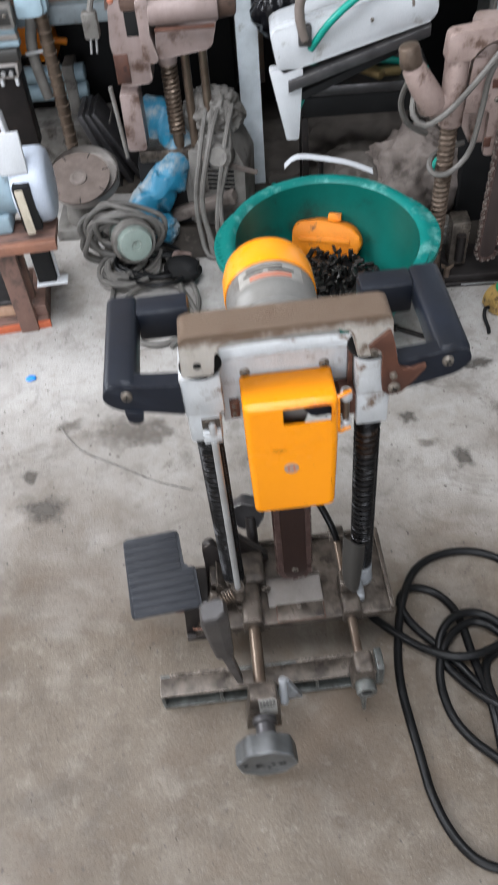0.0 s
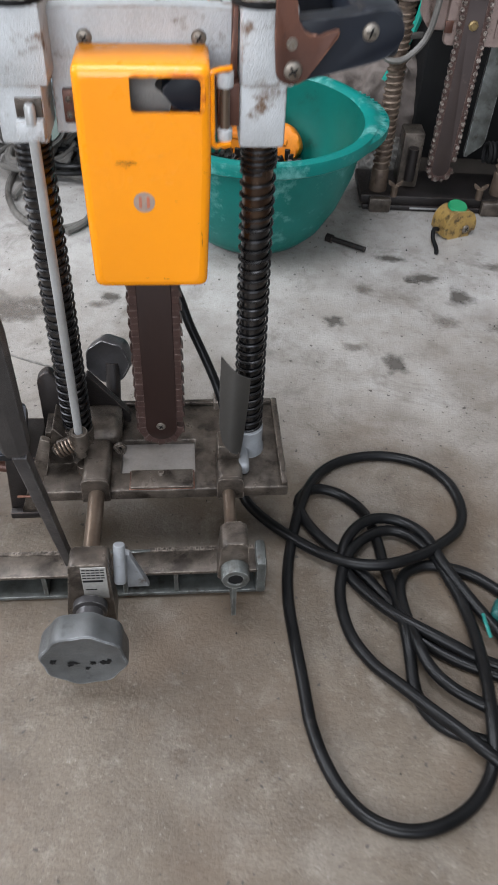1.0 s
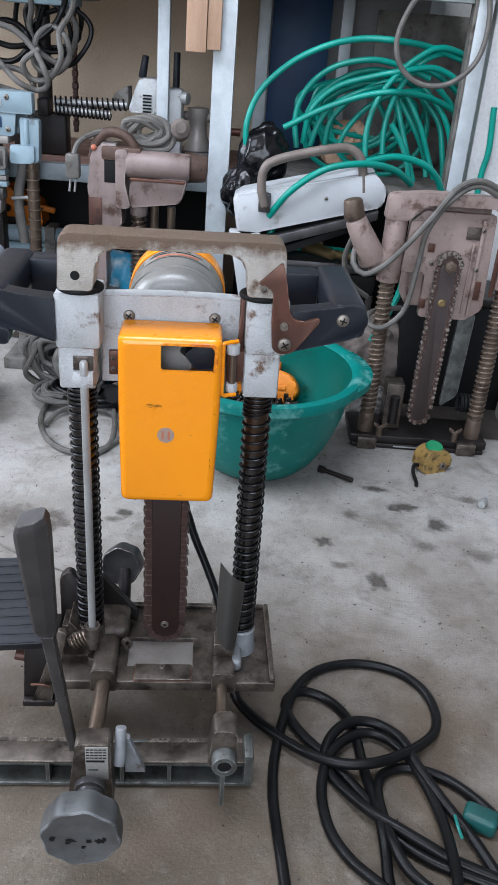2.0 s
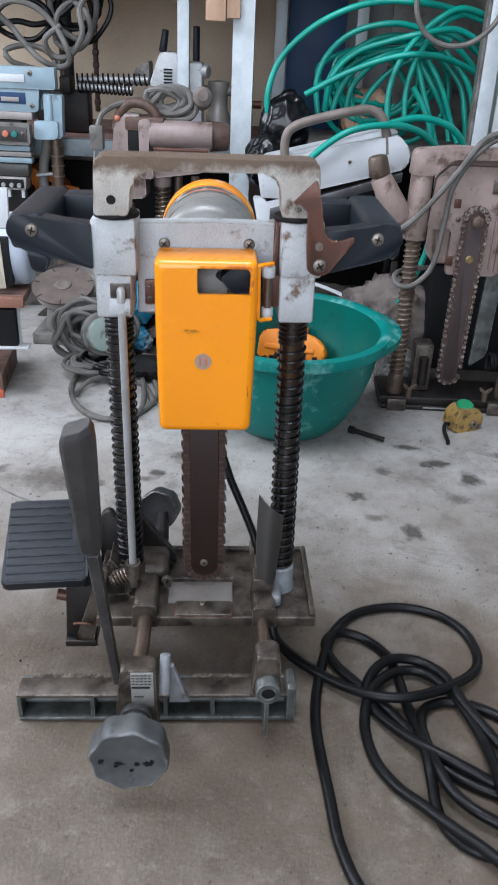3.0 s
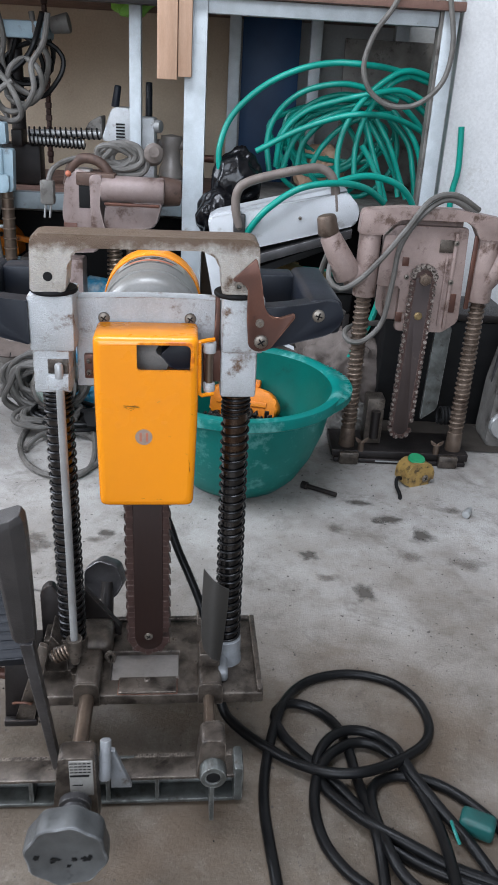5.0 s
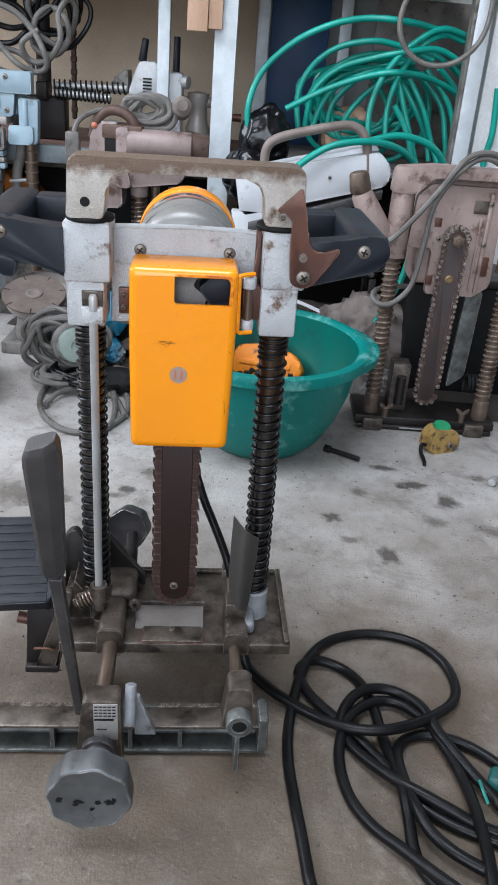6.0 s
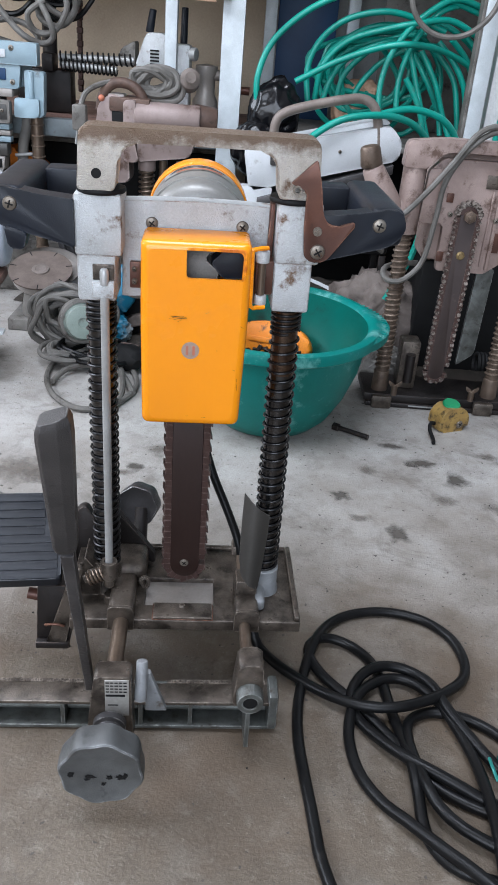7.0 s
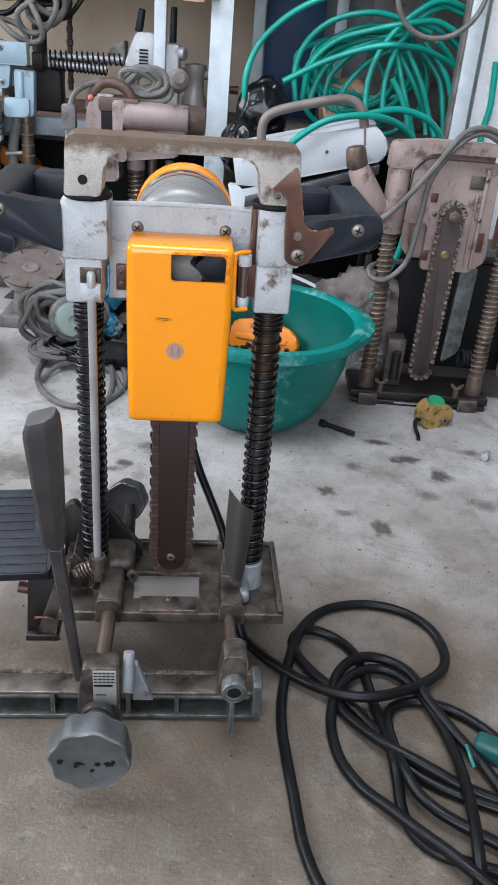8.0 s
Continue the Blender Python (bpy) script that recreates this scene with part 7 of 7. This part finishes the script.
part("skirt", prism(rounded([(S0[0] + 0.2, S0[2]), (S1[0] + 0.2, S1[2]), (S2[0] + 0.2, S2[2]), (S3[0] + 0.2, S3[2])], 0.01), -0.02, 0.06, 0.005), M_PINKDIRT, pk)
T0 = (-0.254, 1.150, 0.562)
arch = [(-0.108, 0.005, 0.53), (-0.1, 0.005, 0.566), (-0.076, 0.005, 0.588), (-0.042, 0.005, 0.587), (-0.016, 0.005, 0.567), (-0.004, 0.005, 0.532)]
part("arch_handle", tube(smooth_path(arch, 0.006), 0.0115, 14), M_BROWNIRON, pk, "broad brown arched handle")
part("arch_block", box((-0.088, -0.012, 0.54), (-0.052, 0.028, 0.567), 0.003), M_SHEET, pk, "pale block inside the arch")
part("rear_casing", rod((0.1, 0.03, 0.522), (0.155, 0.035, 0.52), 0.036, 0.03, 24, None, 0.006), M_BROWNIRON, pk)
part("casing_lip", prism(rounded([(C0[0] + 0.178, C0[2] + 0.03), (C0[0] + 0.206, C0[2] + 0.033), (C0[0] + 0.2, C0[2] - 0.04), (C0[0] + 0.214, C0[2] - 0.098), (C0[0] + 0.18, C0[2] - 0.1)], 0.008), -0.034, 0.04, 0.004), M_PINKDIRT, pk, "dented front lip of the casing")
part("casing_groove", box((C0[0] + 0.212, -0.0405, C0[2] - 0.034), (C1[0] + 0.192, -0.03, C0[2] - 0.027), 0.002), M_LEVER, pk, "dark groove under the barrel")
part("red_button", lump((T0[0] + 0.2 - 0.045, -0.03, T0[2] - 0.004), (0.007, 0.006, 0.007), 2, 0.1, 2), M_MARK, pk, "small red button")
part("top_block", box((T0[0] + 0.2 - 0.03, -0.025, T0[2] - 0.03), (T0[0] + 0.2 + 0.06, 0.06, T0[2]), 0.005), M_BROWNIRON, pk)
for x in (-0.003, 0.035, 0.075):
    part("column", rod((x, 0.02, 0.21), (x, 0.02, 0.43), 0.013 if x < 0 else 0.01, None, 16), M_BRONZE, pk)
part("collar", rod((-0.003, 0.02, 0.405), (-0.003, 0.02, 0.432), 0.021, None, 20, None, 0.002), M_PINKDIRT, pk)
part("spring", spring(-0.003, 0.02, 0.24, 0.405, 0.0165, 0.0032, 0.011), M_BRONZE, pk)
part("base", box((-0.1, 0.0, 0.181), (0.11, 0.1, 0.21), 0.004), M_BASE, pk)
part("front_leg", prism(rounded([(-0.12, 0.225), (-0.075, 0.225), (-0.075, 0.36), (-0.118, 0.36)], 0.005), -0.02, 0.04, 0.004), M_PINKDIRT, pk)
part("guide_bar", rod((-0.128, 0.0, 0.2), (-0.138, 0.0, 0.37), 0.005, None, 10), M_DUSTY, pk)
# Unseen box added to carry the pink mortiser.
stand3 = seat("added_dark_box", -0.2, 1.26, 0.0, "black box added to carry the pink mortiser", "chest")
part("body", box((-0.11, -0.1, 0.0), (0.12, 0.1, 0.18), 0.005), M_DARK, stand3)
pc = seat("grey_cable", 0.0, 0.0, 0.0, "bundled grey cable with a pale plug on the mortiser", "cable")
c = (-0.183, 1.170, 0.597)
tangle(pc, (c[0] - 0.005, c[1], c[2] - 0.004), (0.058, 0.03, 0.036), 8, 0.0068, 31, M_GREYCABLE)
c2 = (-0.111, 1.170, 0.604)
part("plug", lathe([(0, 0.03), (0.012, 0.03), (0.022, 0.02), (0.024, -0.01), (0.016, -0.03), (0, -0.03)], Matrix.Translation(c2) @ pose(0, 0, 0, 70, 30), 20), M_PALEPAPER, pc, "pale round plug")
c3 = (-0.346, 1.120, 0.507)
part("plug", box((c3[0] - 0.018, 1.11, c3[2] - 0.02), (c3[0] + 0.014, 1.135, c3[2] + 0.035), 0.006), M_DUSTY, pc, "grey two-pin plug")
for d in (-0.008, 0.004):
    part("plug_pin", rod((c3[0] + d - 0.004, 1.122, c3[2] - 0.05), (c3[0] + d, 1.122, c3[2] - 0.02), 0.0025, None, 8), M_ROD, pc)
part("cable_strand", tube(smooth_path([(c3[0], 1.122, c3[2] + 0.03), (c3[0] + 0.012, 1.13, c3[2] + 0.06), (c3[0] + 0.05, 1.15, c3[2] + 0.08), (c[0] - 0.05, 1.16, c[2])], 0.008), 0.0062, 8), M_GREYCABLE, pc)

# ---- blue-grey mortiser at the left of the rack ----
bg = seat("chain_mortiser", -0.55, 1.2, 0.0, "blue-grey painted chain mortiser with steel columns", "power tool")
part("head", prism(rounded([(-0.12, 0.6076), (0.099, 0.6076), (0.099, 0.6545), (-0.12, 0.6545)], 0.004), -0.03, -0.002, 0.004), M_BLUEGREY, bg)
plate = part("head_plate", prism(rounded([(-0.12, 0.5575), (0.054, 0.5575, 0.008), (0.06, 0.607, 0.002), (-0.12, 0.607)], 0.004), -0.026, -0.006, 0.003), M_BLUEGREY, bg)
part("head_slot", box((-0.06, -0.0285, 0.575), (0.0267, -0.0255, 0.599), 0.001), M_NAVY, plate, "dark window with a pale edge")
part("slot_block", box((-0.03, -0.0305, 0.579), (0.012, -0.0287, 0.589), 0.001), M_SHEET, plate)
part("blank_badge", box((-0.03, -0.0325, 0.621), (0.029, -0.0303, 0.638), 0.001), M_WHITE, bg, "plain white badge")
for x, y, z in ((0.0419, -0.0305, 0.6414), (0.0407, -0.0265, 0.5716)):
    screw(bg, (x, y, z), 0.0062)
cover = part("column_cover", prism(rounded([(0.0665, 0.5), (0.107, 0.5, 0.008), (0.111, 0.597, 0.006), (0.066, 0.6, 0.006)], 0.006), -0.022, 0.004, 0.009, None, None, 4), M_BLUEGREY, bg, "blue-grey column cover")
part("cover_rib", rod((0.082, -0.0225, 0.54), (0.082, -0.0225, 0.596), 0.006, 0.006, 14, None, 0.002), M_BLUEGREY, cover)
part("lower_bridge", prism(rounded([(0.042, 0.4985), (0.0662, 0.4985), (0.1, 0.5, 0.01), (0.1, 0.54), (0.0445, 0.54)], 0.005), -0.034, -0.0225, 0.003), M_BLUEGREY, bg)
part("head_body", box((-0.12, -0.0018, 0.56), (0.06, 0.08, 0.65), 0.006), M_BLUEGREY, bg)
part("oily_ledge", box((-0.12, -0.03, 0.5395), (0.04, 0.03, 0.557), 0.003), M_SHEET, bg, "dirty grey ledge under the head")
part("rear_frame", box((-0.12, -0.0118, 0.2), (0.01, 0.03, 0.556), 0.004), M_IRONBLACK, bg)
cx = 0.0855
part("column", rod((cx, 0, 0.14), (cx, 0, 0.51), 0.0145, None, 20), M_BRONZE, bg, "oily brown ringed column")
for k in range(13):
    part("column_ring", lathe([(0.0145, -0.0018), (0.0165, -0.001), (0.0165, 0.001), (0.0145, 0.0018)], Matrix.Translation((cx, 0, 0.2 + 0.0236 * k)) @ pose(0, 0, 0, 4), 18), M_BEIGE_ROD, bg)
part("column", rod((cx - 0.16, 0, 0.14), (cx - 0.16, 0, 0.51), 0.0145, None, 16), M_BRONZE, bg)
part("hose_bend", tube(smooth_path([(0.06, 0.02, 0.505), (0.055, 0.02, 0.47), (0.045, 0.02, 0.43), (0.043, 0.02, 0.38), (0.05, 0.03, 0.3)], 0.008), 0.0125, 12), M_DUSTY, bg, "bent grey hose")
part("hose_clip", rod((0.03, 0.005, 0.41), (0.072, 0.002, 0.416), 0.004, None, 10), M_ROD, bg)
panel = part("switch_panel", prism(rounded([(-0.12, 0.486), (0.0368, 0.486), (0.0372, 0.534), (-0.12, 0.534)], 0.004), -0.052, -0.03, 0.003), M_DUSTY, bg, "grey switch panel with two buttons")
part("panel_face", box((-0.11, -0.0538, 0.494), (0.031, -0.0518, 0.526), 0.001), M_FLAP, panel)
for x, mt in ((-0.018, M_MARK), (0.003, M_TEAL)):
    part("button", rod((x, -0.061, 0.5107), (x, -0.0535, 0.5107), 0.0072, 0.008, 14, None, 0.001), mt, panel, "red push button" if mt is M_MARK else "green push button")
screw(panel, (0.021, -0.0538, 0.513), 0.004)
for z0, z1, y, mt in ((0.471, 0.4835, -0.042, M_BLUEGREY), (0.4575, 0.469, -0.036, M_SHEET), (0.4425, 0.4555, -0.034, M_BLUEGREY)):
    part("stepped_band", box((-0.12, y, z0), (0.032, -0.012, z1), 0.002), mt, bg)
part("lower_block", box((-0.12, -0.045, 0.414), (0.0258, -0.012, 0.441), 0.003), M_FLAP, bg, "dark grey lower block")
gauge = part("gauge_box", prism(rounded([(-0.08, 0.383), (0.0165, 0.383), (0.02, 0.4125), (-0.08, 0.4125)], 0.003), -0.05, -0.01, 0.003), M_SHEET, bg, "grey gauge box")
part("gauge_face", box((-0.074, -0.0515, 0.388), (0.013, -0.0498, 0.408), 0.0005), M_DARK, gauge)
for x in (-0.036, -0.016, 0.002):
    part("gauge_stud", rod((x, -0.056, 0.394), (x, -0.0512, 0.394), 0.005, 0.006, 12), M_ROD, gauge)
for x in (-0.052, -0.026, 0.008):
    part("gauge_leg", box((x - 0.004, -0.046, 0.364), (x + 0.004, -0.036, 0.3828), 0.001), M_WHITE, gauge)
BACK = 1.05
bg.matrix_world = Matrix.Translation(Vector((0.0525, -0.8268, 0.746)) * (1 - BACK)) @ Matrix.Scale(BACK, 4) @ Matrix.Translation((-0.55, 1.2, 0.0))
bed = seat("machine_bed", 0.0, 0.0, 0.0, "dusty steel machine bed with two blue-grey beams", "machine")
for z in (0.252, 0.205):
    part("beam", rod((-1.0, 1.53, z), (-0.465, 1.53, z), 0.023, None, 20, None, 0.004), M_BLUEGREY, bed, "blue-grey round beam")
part("block", box((-1.0, 1.44, 0.0), (-0.41, 1.56, 0.15), 0.006), M_DUSTY, bed, "dusty steel block")
part("end_plate", box((-0.52, 1.5, 0.1502), (-0.49, 1.575, 0.28), 0.004), M_DUSTY, bed)
part("bolt_head", rod((-0.46, 1.425, 0.1), (-0.46, 1.4405, 0.1), 0.012, None, 12), M_CHAIN, bed)
part("bolt_head", rod((-0.435, 1.425, 0.105), (-0.435, 1.4405, 0.105), 0.008, None, 12), M_ROD, bed)

o0 = (-0.520, 1.600, 0.321)
om = seat("orange_machine", o0[0], 1.62, 0.0, "dirty orange machine casing under the shelf", "power tool")
part("casing", prism(rounded([(-0.26, 0.262), (-0.025, 0.262), (-0.03, 0.318, 0.004), (-0.062, 0.348, 0.01), (-0.105, 0.352, 0.006), (-0.118, 0.372, 0.006), (-0.15, 0.362, 0.006), (-0.17, 0.34), (-0.26, 0.335)], 0.008), -0.03, 0.05, 0.006), M_ORANGE_OLD, om)
part("casing_arm", box((-0.115, -0.042, 0.3), (-0.04, -0.0305, 0.317), 0.004, None, pose(0, 0, 0, 0, 10)), M_ORANGE_OLD, om)
for x, z, r in ((-0.128, 0.309, 0.011), (-0.075, 0.325, 0.007), (-0.16, 0.325, 0.006)):
    part("casing_hole", rod((x, -0.0335, z), (x, -0.0295, z), r, None, 14), M_DARK, om)
part("dark_bracket", box((-0.2, -0.037, 0.262), (-0.1, -0.0302, 0.284), 0.002), M_IRONBLACK, om)
part("stand", box((-0.24, -0.01, 0.0), (-0.03, 0.045, 0.2615), 0.005), M_IRONBLACK, om)
# Made-up plates that fill the dark gap under the shelf.
dk = seat("added_dark_plates", -0.4, 1.42, 0.0, "dark plates added to darken the space under the shelf", "plates")
for k in range(3):
    part("plate", box((-0.01, -0.06, 0.0), (0.005, 0.06, 0.22), 0.002, None, Matrix.Translation((0.03 * k, 0.02 * k, 0)) @ pose(0, 0, 0, 0, -18 - 5 * k)), M_FLAT, dk)

# ---- silver mortiser lying on the shelf ----
sv = seat("chain_mortiser", -0.27, 1.52, 0.4785, "silver-grey mortiser lying on its side on the shelf", "power tool")
a0, a1 = (-0.282, 1.520, 0.689), (-0.200, 1.520, 0.605)
part("motor", prism(rounded([(a0[0] + 0.27, a1[2] - 0.48), (a1[0] + 0.27, a1[2] - 0.48), (a1[0] + 0.27, a0[2] - 0.4785), (a0[0] + 0.3, a0[2] - 0.4785)], 0.012), -0.03, 0.06, 0.006), M_CAST, sv)
part("motor_end", prism(rounded([(a0[0] + 0.22, a1[2] - 0.478), (a0[0] + 0.2705, a1[2] - 0.478), (a0[0] + 0.2705, a0[2] - 0.5), (a0[0] + 0.235, a0[2] - 0.52)], 0.008), -0.02, 0.05, 0.004), M_DUSTY, sv)
v0, v1 = (-0.241, 1.490, 0.653), (-0.218, 1.490, 0.606)
for k in range(6):
    part("vent_slot", box((v0[0] + 0.27, -0.0335, v1[2] - 0.4785 + 0.008 * k), (v1[0] + 0.27, -0.031, v1[2] - 0.4785 + 0.008 * k + 0.004), 0), M_DARK, sv)
b0 = (-0.244, 1.530, 0.712)
part("grip", rod((b0[0] + 0.27 - 0.005, 0.01, a0[2] - 0.48), (b0[0] + 0.27 + 0.004, 0.01, b0[2] - 0.4785 + 0.03), 0.011, 0.009, 12, None, 0.003), M_BLACK, sv)
b1 = (-0.168, 1.600, 0.733)
part("grip", rod((b1[0] + 0.27, 0.09, 0.08), (b1[0] + 0.27 + 0.002, 0.09, b1[2] - 0.4785 + 0.02), 0.011, 0.009, 12, None, 0.003), M_BLACK, sv)
s0, s1 = (-0.478, 1.500, 0.614), (-0.284, 1.500, 0.620)
part("spring", rod((s0[0] + 0.27, -0.02, s0[2] - 0.4785), (s1[0] + 0.27, -0.02, s1[2] - 0.4785), 0.009, None, 14), M_ROD, sv)
s2, s3 = (-0.471, 1.480, 0.598), (-0.325, 1.480, 0.595)
part("spring", rod((s2[0] + 0.27, -0.04, s2[2] - 0.4785), (s3[0] + 0.27, -0.04, s3[2] - 0.4785), 0.009, None, 14), M_ROD, sv)
for p, q, yy in ((s0, s1, -0.02), (s2, s3, -0.04)):
    L = q[0] - p[0]
    ringb = bmesh.new()
    pts = []
    n = 14 * 16
    for i in range(n + 1):
        t = i / n
        a = 6.28318530718 * 14 * t
        pts.append(Vector((p[0] + 0.27 + L * t, yy + 0.0135 * math.cos(a), p[2] - 0.4785 + (q[2] - p[2]) * t + 0.0135 * math.sin(a))))
    part("coil", tube(pts, 0.0024, 6), M_DARK, sv)
e0 = (-0.511, 1.480, 0.609)
part("end_block", box((e0[0] + 0.27 - 0.005, -0.055, e0[2] - 0.4785 - 0.03), (e0[0] + 0.27 + 0.025, 0.0, e0[2] - 0.4785 + 0.014), 0.006), M_IRONBLACK, sv)
g0 = (-0.144, 1.550, 0.646)
part("chuck", rod((g0[0] + 0.27 - 0.03, 0.02, g0[2] - 0.4785), (g0[0] + 0.27 + 0.02, 0.0, g0[2] - 0.4785), 0.02, 0.016, 18, None, 0.003), M_ROD, sv)
part("gear_head", box((a1[0] + 0.2705, -0.01, 0.01), (a1[0] + 0.33, 0.06, a0[2] - 0.5), 0.008), M_CAST, sv)
rz = (-0.102, 1.600, 0.656)
mx = seat("grey_machine", rz[0], 1.6, 0.4785, "grey machine head with a handle on the shelf", "power tool")
part("body", lathe([(0, 0.0), (0.035, 0.0), (0.035, 0.05), (0.025, 0.07), (0.025, 0.11), (0.03, 0.12), (0.03, 0.14), (0, 0.145)], None, 20), M_SHEET, mx)
part("cross_tube", rod((-0.045, 0.0, 0.118), (0.045, 0.0, 0.118), 0.012, 0.014, 16, None, 0.002), M_SHEET, mx)
part("handle", rod((0.05, 0.0, 0.085), (0.12, 0.0, 0.085), 0.008, 0.011, 12), M_LEVER, mx)
part("foot", box((-0.06, -0.05, 0.0), (0.09, 0.05, 0.03), 0.005), M_FLAT, mx)

# ---- tangle of cables and machine hanging at the upper left ----
um = seat("wall_machine", -0.6, 1.6, 0.4785, "grey-blue machine standing on the shelf behind cables", "power tool")
u0, u1 = (-0.620, 1.600, 0.886), (-0.429, 1.600, 0.843)
part("head", box((u0[0] + 0.6, -0.03, u1[2] - 0.4785), (u1[0] + 0.6, 0.06, u0[2] - 0.4785), 0.006), M_BLUEGREY, um)
part("column", rod((u1[0] + 0.6 - 0.1, 0.02, 0.0), (u1[0] + 0.6 - 0.1, 0.02, u1[2] - 0.478), 0.02, None, 16), M_IRONBLACK, um)
part("body", box((u0[0] + 0.6, 0.0, -0.0115), (u1[0] + 0.56, 0.06, 0.1), 0.01), M_IRONBLACK, um)
uk = (-0.395, 1.600, 0.879)
part("side_knob", rod((uk[0] + 0.6 - 0.03, 0.0, uk[2] - 0.48), (uk[0] + 0.6 + 0.02, 0.0, uk[2] - 0.47), 0.02, 0.026, 14, None, 0.004), M_DUSTY, um)
NEAR = 0.958
um.matrix_world = Matrix.Translation(Vector((0.0525, -0.8268, 0.746)) * (1 - NEAR)) @ Matrix.Scale(NEAR, 4) @ Matrix.Translation((-0.6, 1.6, 0.4785))
tg = seat("cable_tangle", 0.0, 0.0, 0.0, "tangle of grey cables hanging from the rack", "cable")
cc = (-0.458, 1.420, 0.758)
for k, (line, closed) in enumerate((
    ([(-0.602, 1.39, 0.790), (-0.548, 1.40, 0.779), (-0.506, 1.41, 0.742), (-0.474, 1.39, 0.697), (-0.468, 1.40, 0.661), (-0.497, 1.41, 0.645), (-0.537, 1.39, 0.661), (-0.580, 1.40, 0.697), (-0.610, 1.41, 0.730), (-0.639, 1.39, 0.767)], True),
    ([(-0.506, 1.42, 0.734), (-0.494, 1.43, 0.773), (-0.461, 1.44, 0.793), (-0.424, 1.42, 0.770), (-0.419, 1.43, 0.724), (-0.451, 1.44, 0.689), (-0.483, 1.42, 0.689), (-0.508, 1.43, 0.706)], True),
    ([(-0.648, 1.43, 0.739), (-0.605, 1.44, 0.746), (-0.561, 1.45, 0.740), (-0.503, 1.43, 0.757), (-0.458, 1.44, 0.794), (-0.435, 1.45, 0.838), (-0.410, 1.43, 0.897)], False),
    ([(-0.642, 1.45, 0.781), (-0.580, 1.46, 0.798), (-0.539, 1.47, 0.777), (-0.524, 1.45, 0.744), (-0.571, 1.46, 0.706), (-0.635, 1.47, 0.712), (-0.668, 1.45, 0.742)], True),
    ([(-0.390, 1.40, 0.896), (-0.406, 1.41, 0.830), (-0.441, 1.42, 0.779), (-0.433, 1.40, 0.724), (-0.468, 1.41, 0.674), (-0.515, 1.42, 0.671), (-0.528, 1.40, 0.708), (-0.489, 1.41, 0.740)], False),
    ([(-0.643, 1.44, 0.678), (-0.594, 1.45, 0.692), (-0.547, 1.46, 0.683), (-0.514, 1.44, 0.653), (-0.545, 1.45, 0.634), (-0.595, 1.46, 0.641), (-0.631, 1.44, 0.654)], True),
    ([(-0.528, 1.46, 0.896), (-0.519, 1.47, 0.836), (-0.529, 1.48, 0.785), (-0.501, 1.46, 0.734), (-0.447, 1.47, 0.708), (-0.418, 1.48, 0.750), (-0.407, 1.46, 0.801), (-0.434, 1.47, 0.836), (-0.449, 1.48, 0.900)], False),
)):
    part("cable_loop", tube(smooth_path(line, 0.01, closed), 0.0074, 9, None, closed), M_CABLE if k in (2, 3) else M_GREYCABLE, tg)
tangle(tg, (cc[0] - 0.02, 1.5, cc[2] + 0.03), (0.11, 0.03, 0.1), 4, 0.0065, 19, M_CABLE, flat=0.7)
hc = seat("hanging_chain", (-0.464, 1.700, 0.655)[0], 1.7, 0.0, "rusty chain hanging in front of the wall", "chain")
for k in range(26):
    part("link", box((-0.009 if k % 2 else -0.007, -0.006, 0.518 + 0.0165 * k), (0.009 if k % 2 else 0.007, 0.006, 0.5362 + 0.0165 * k), 0.003, None, None, 1), M_CHAIN, hc)
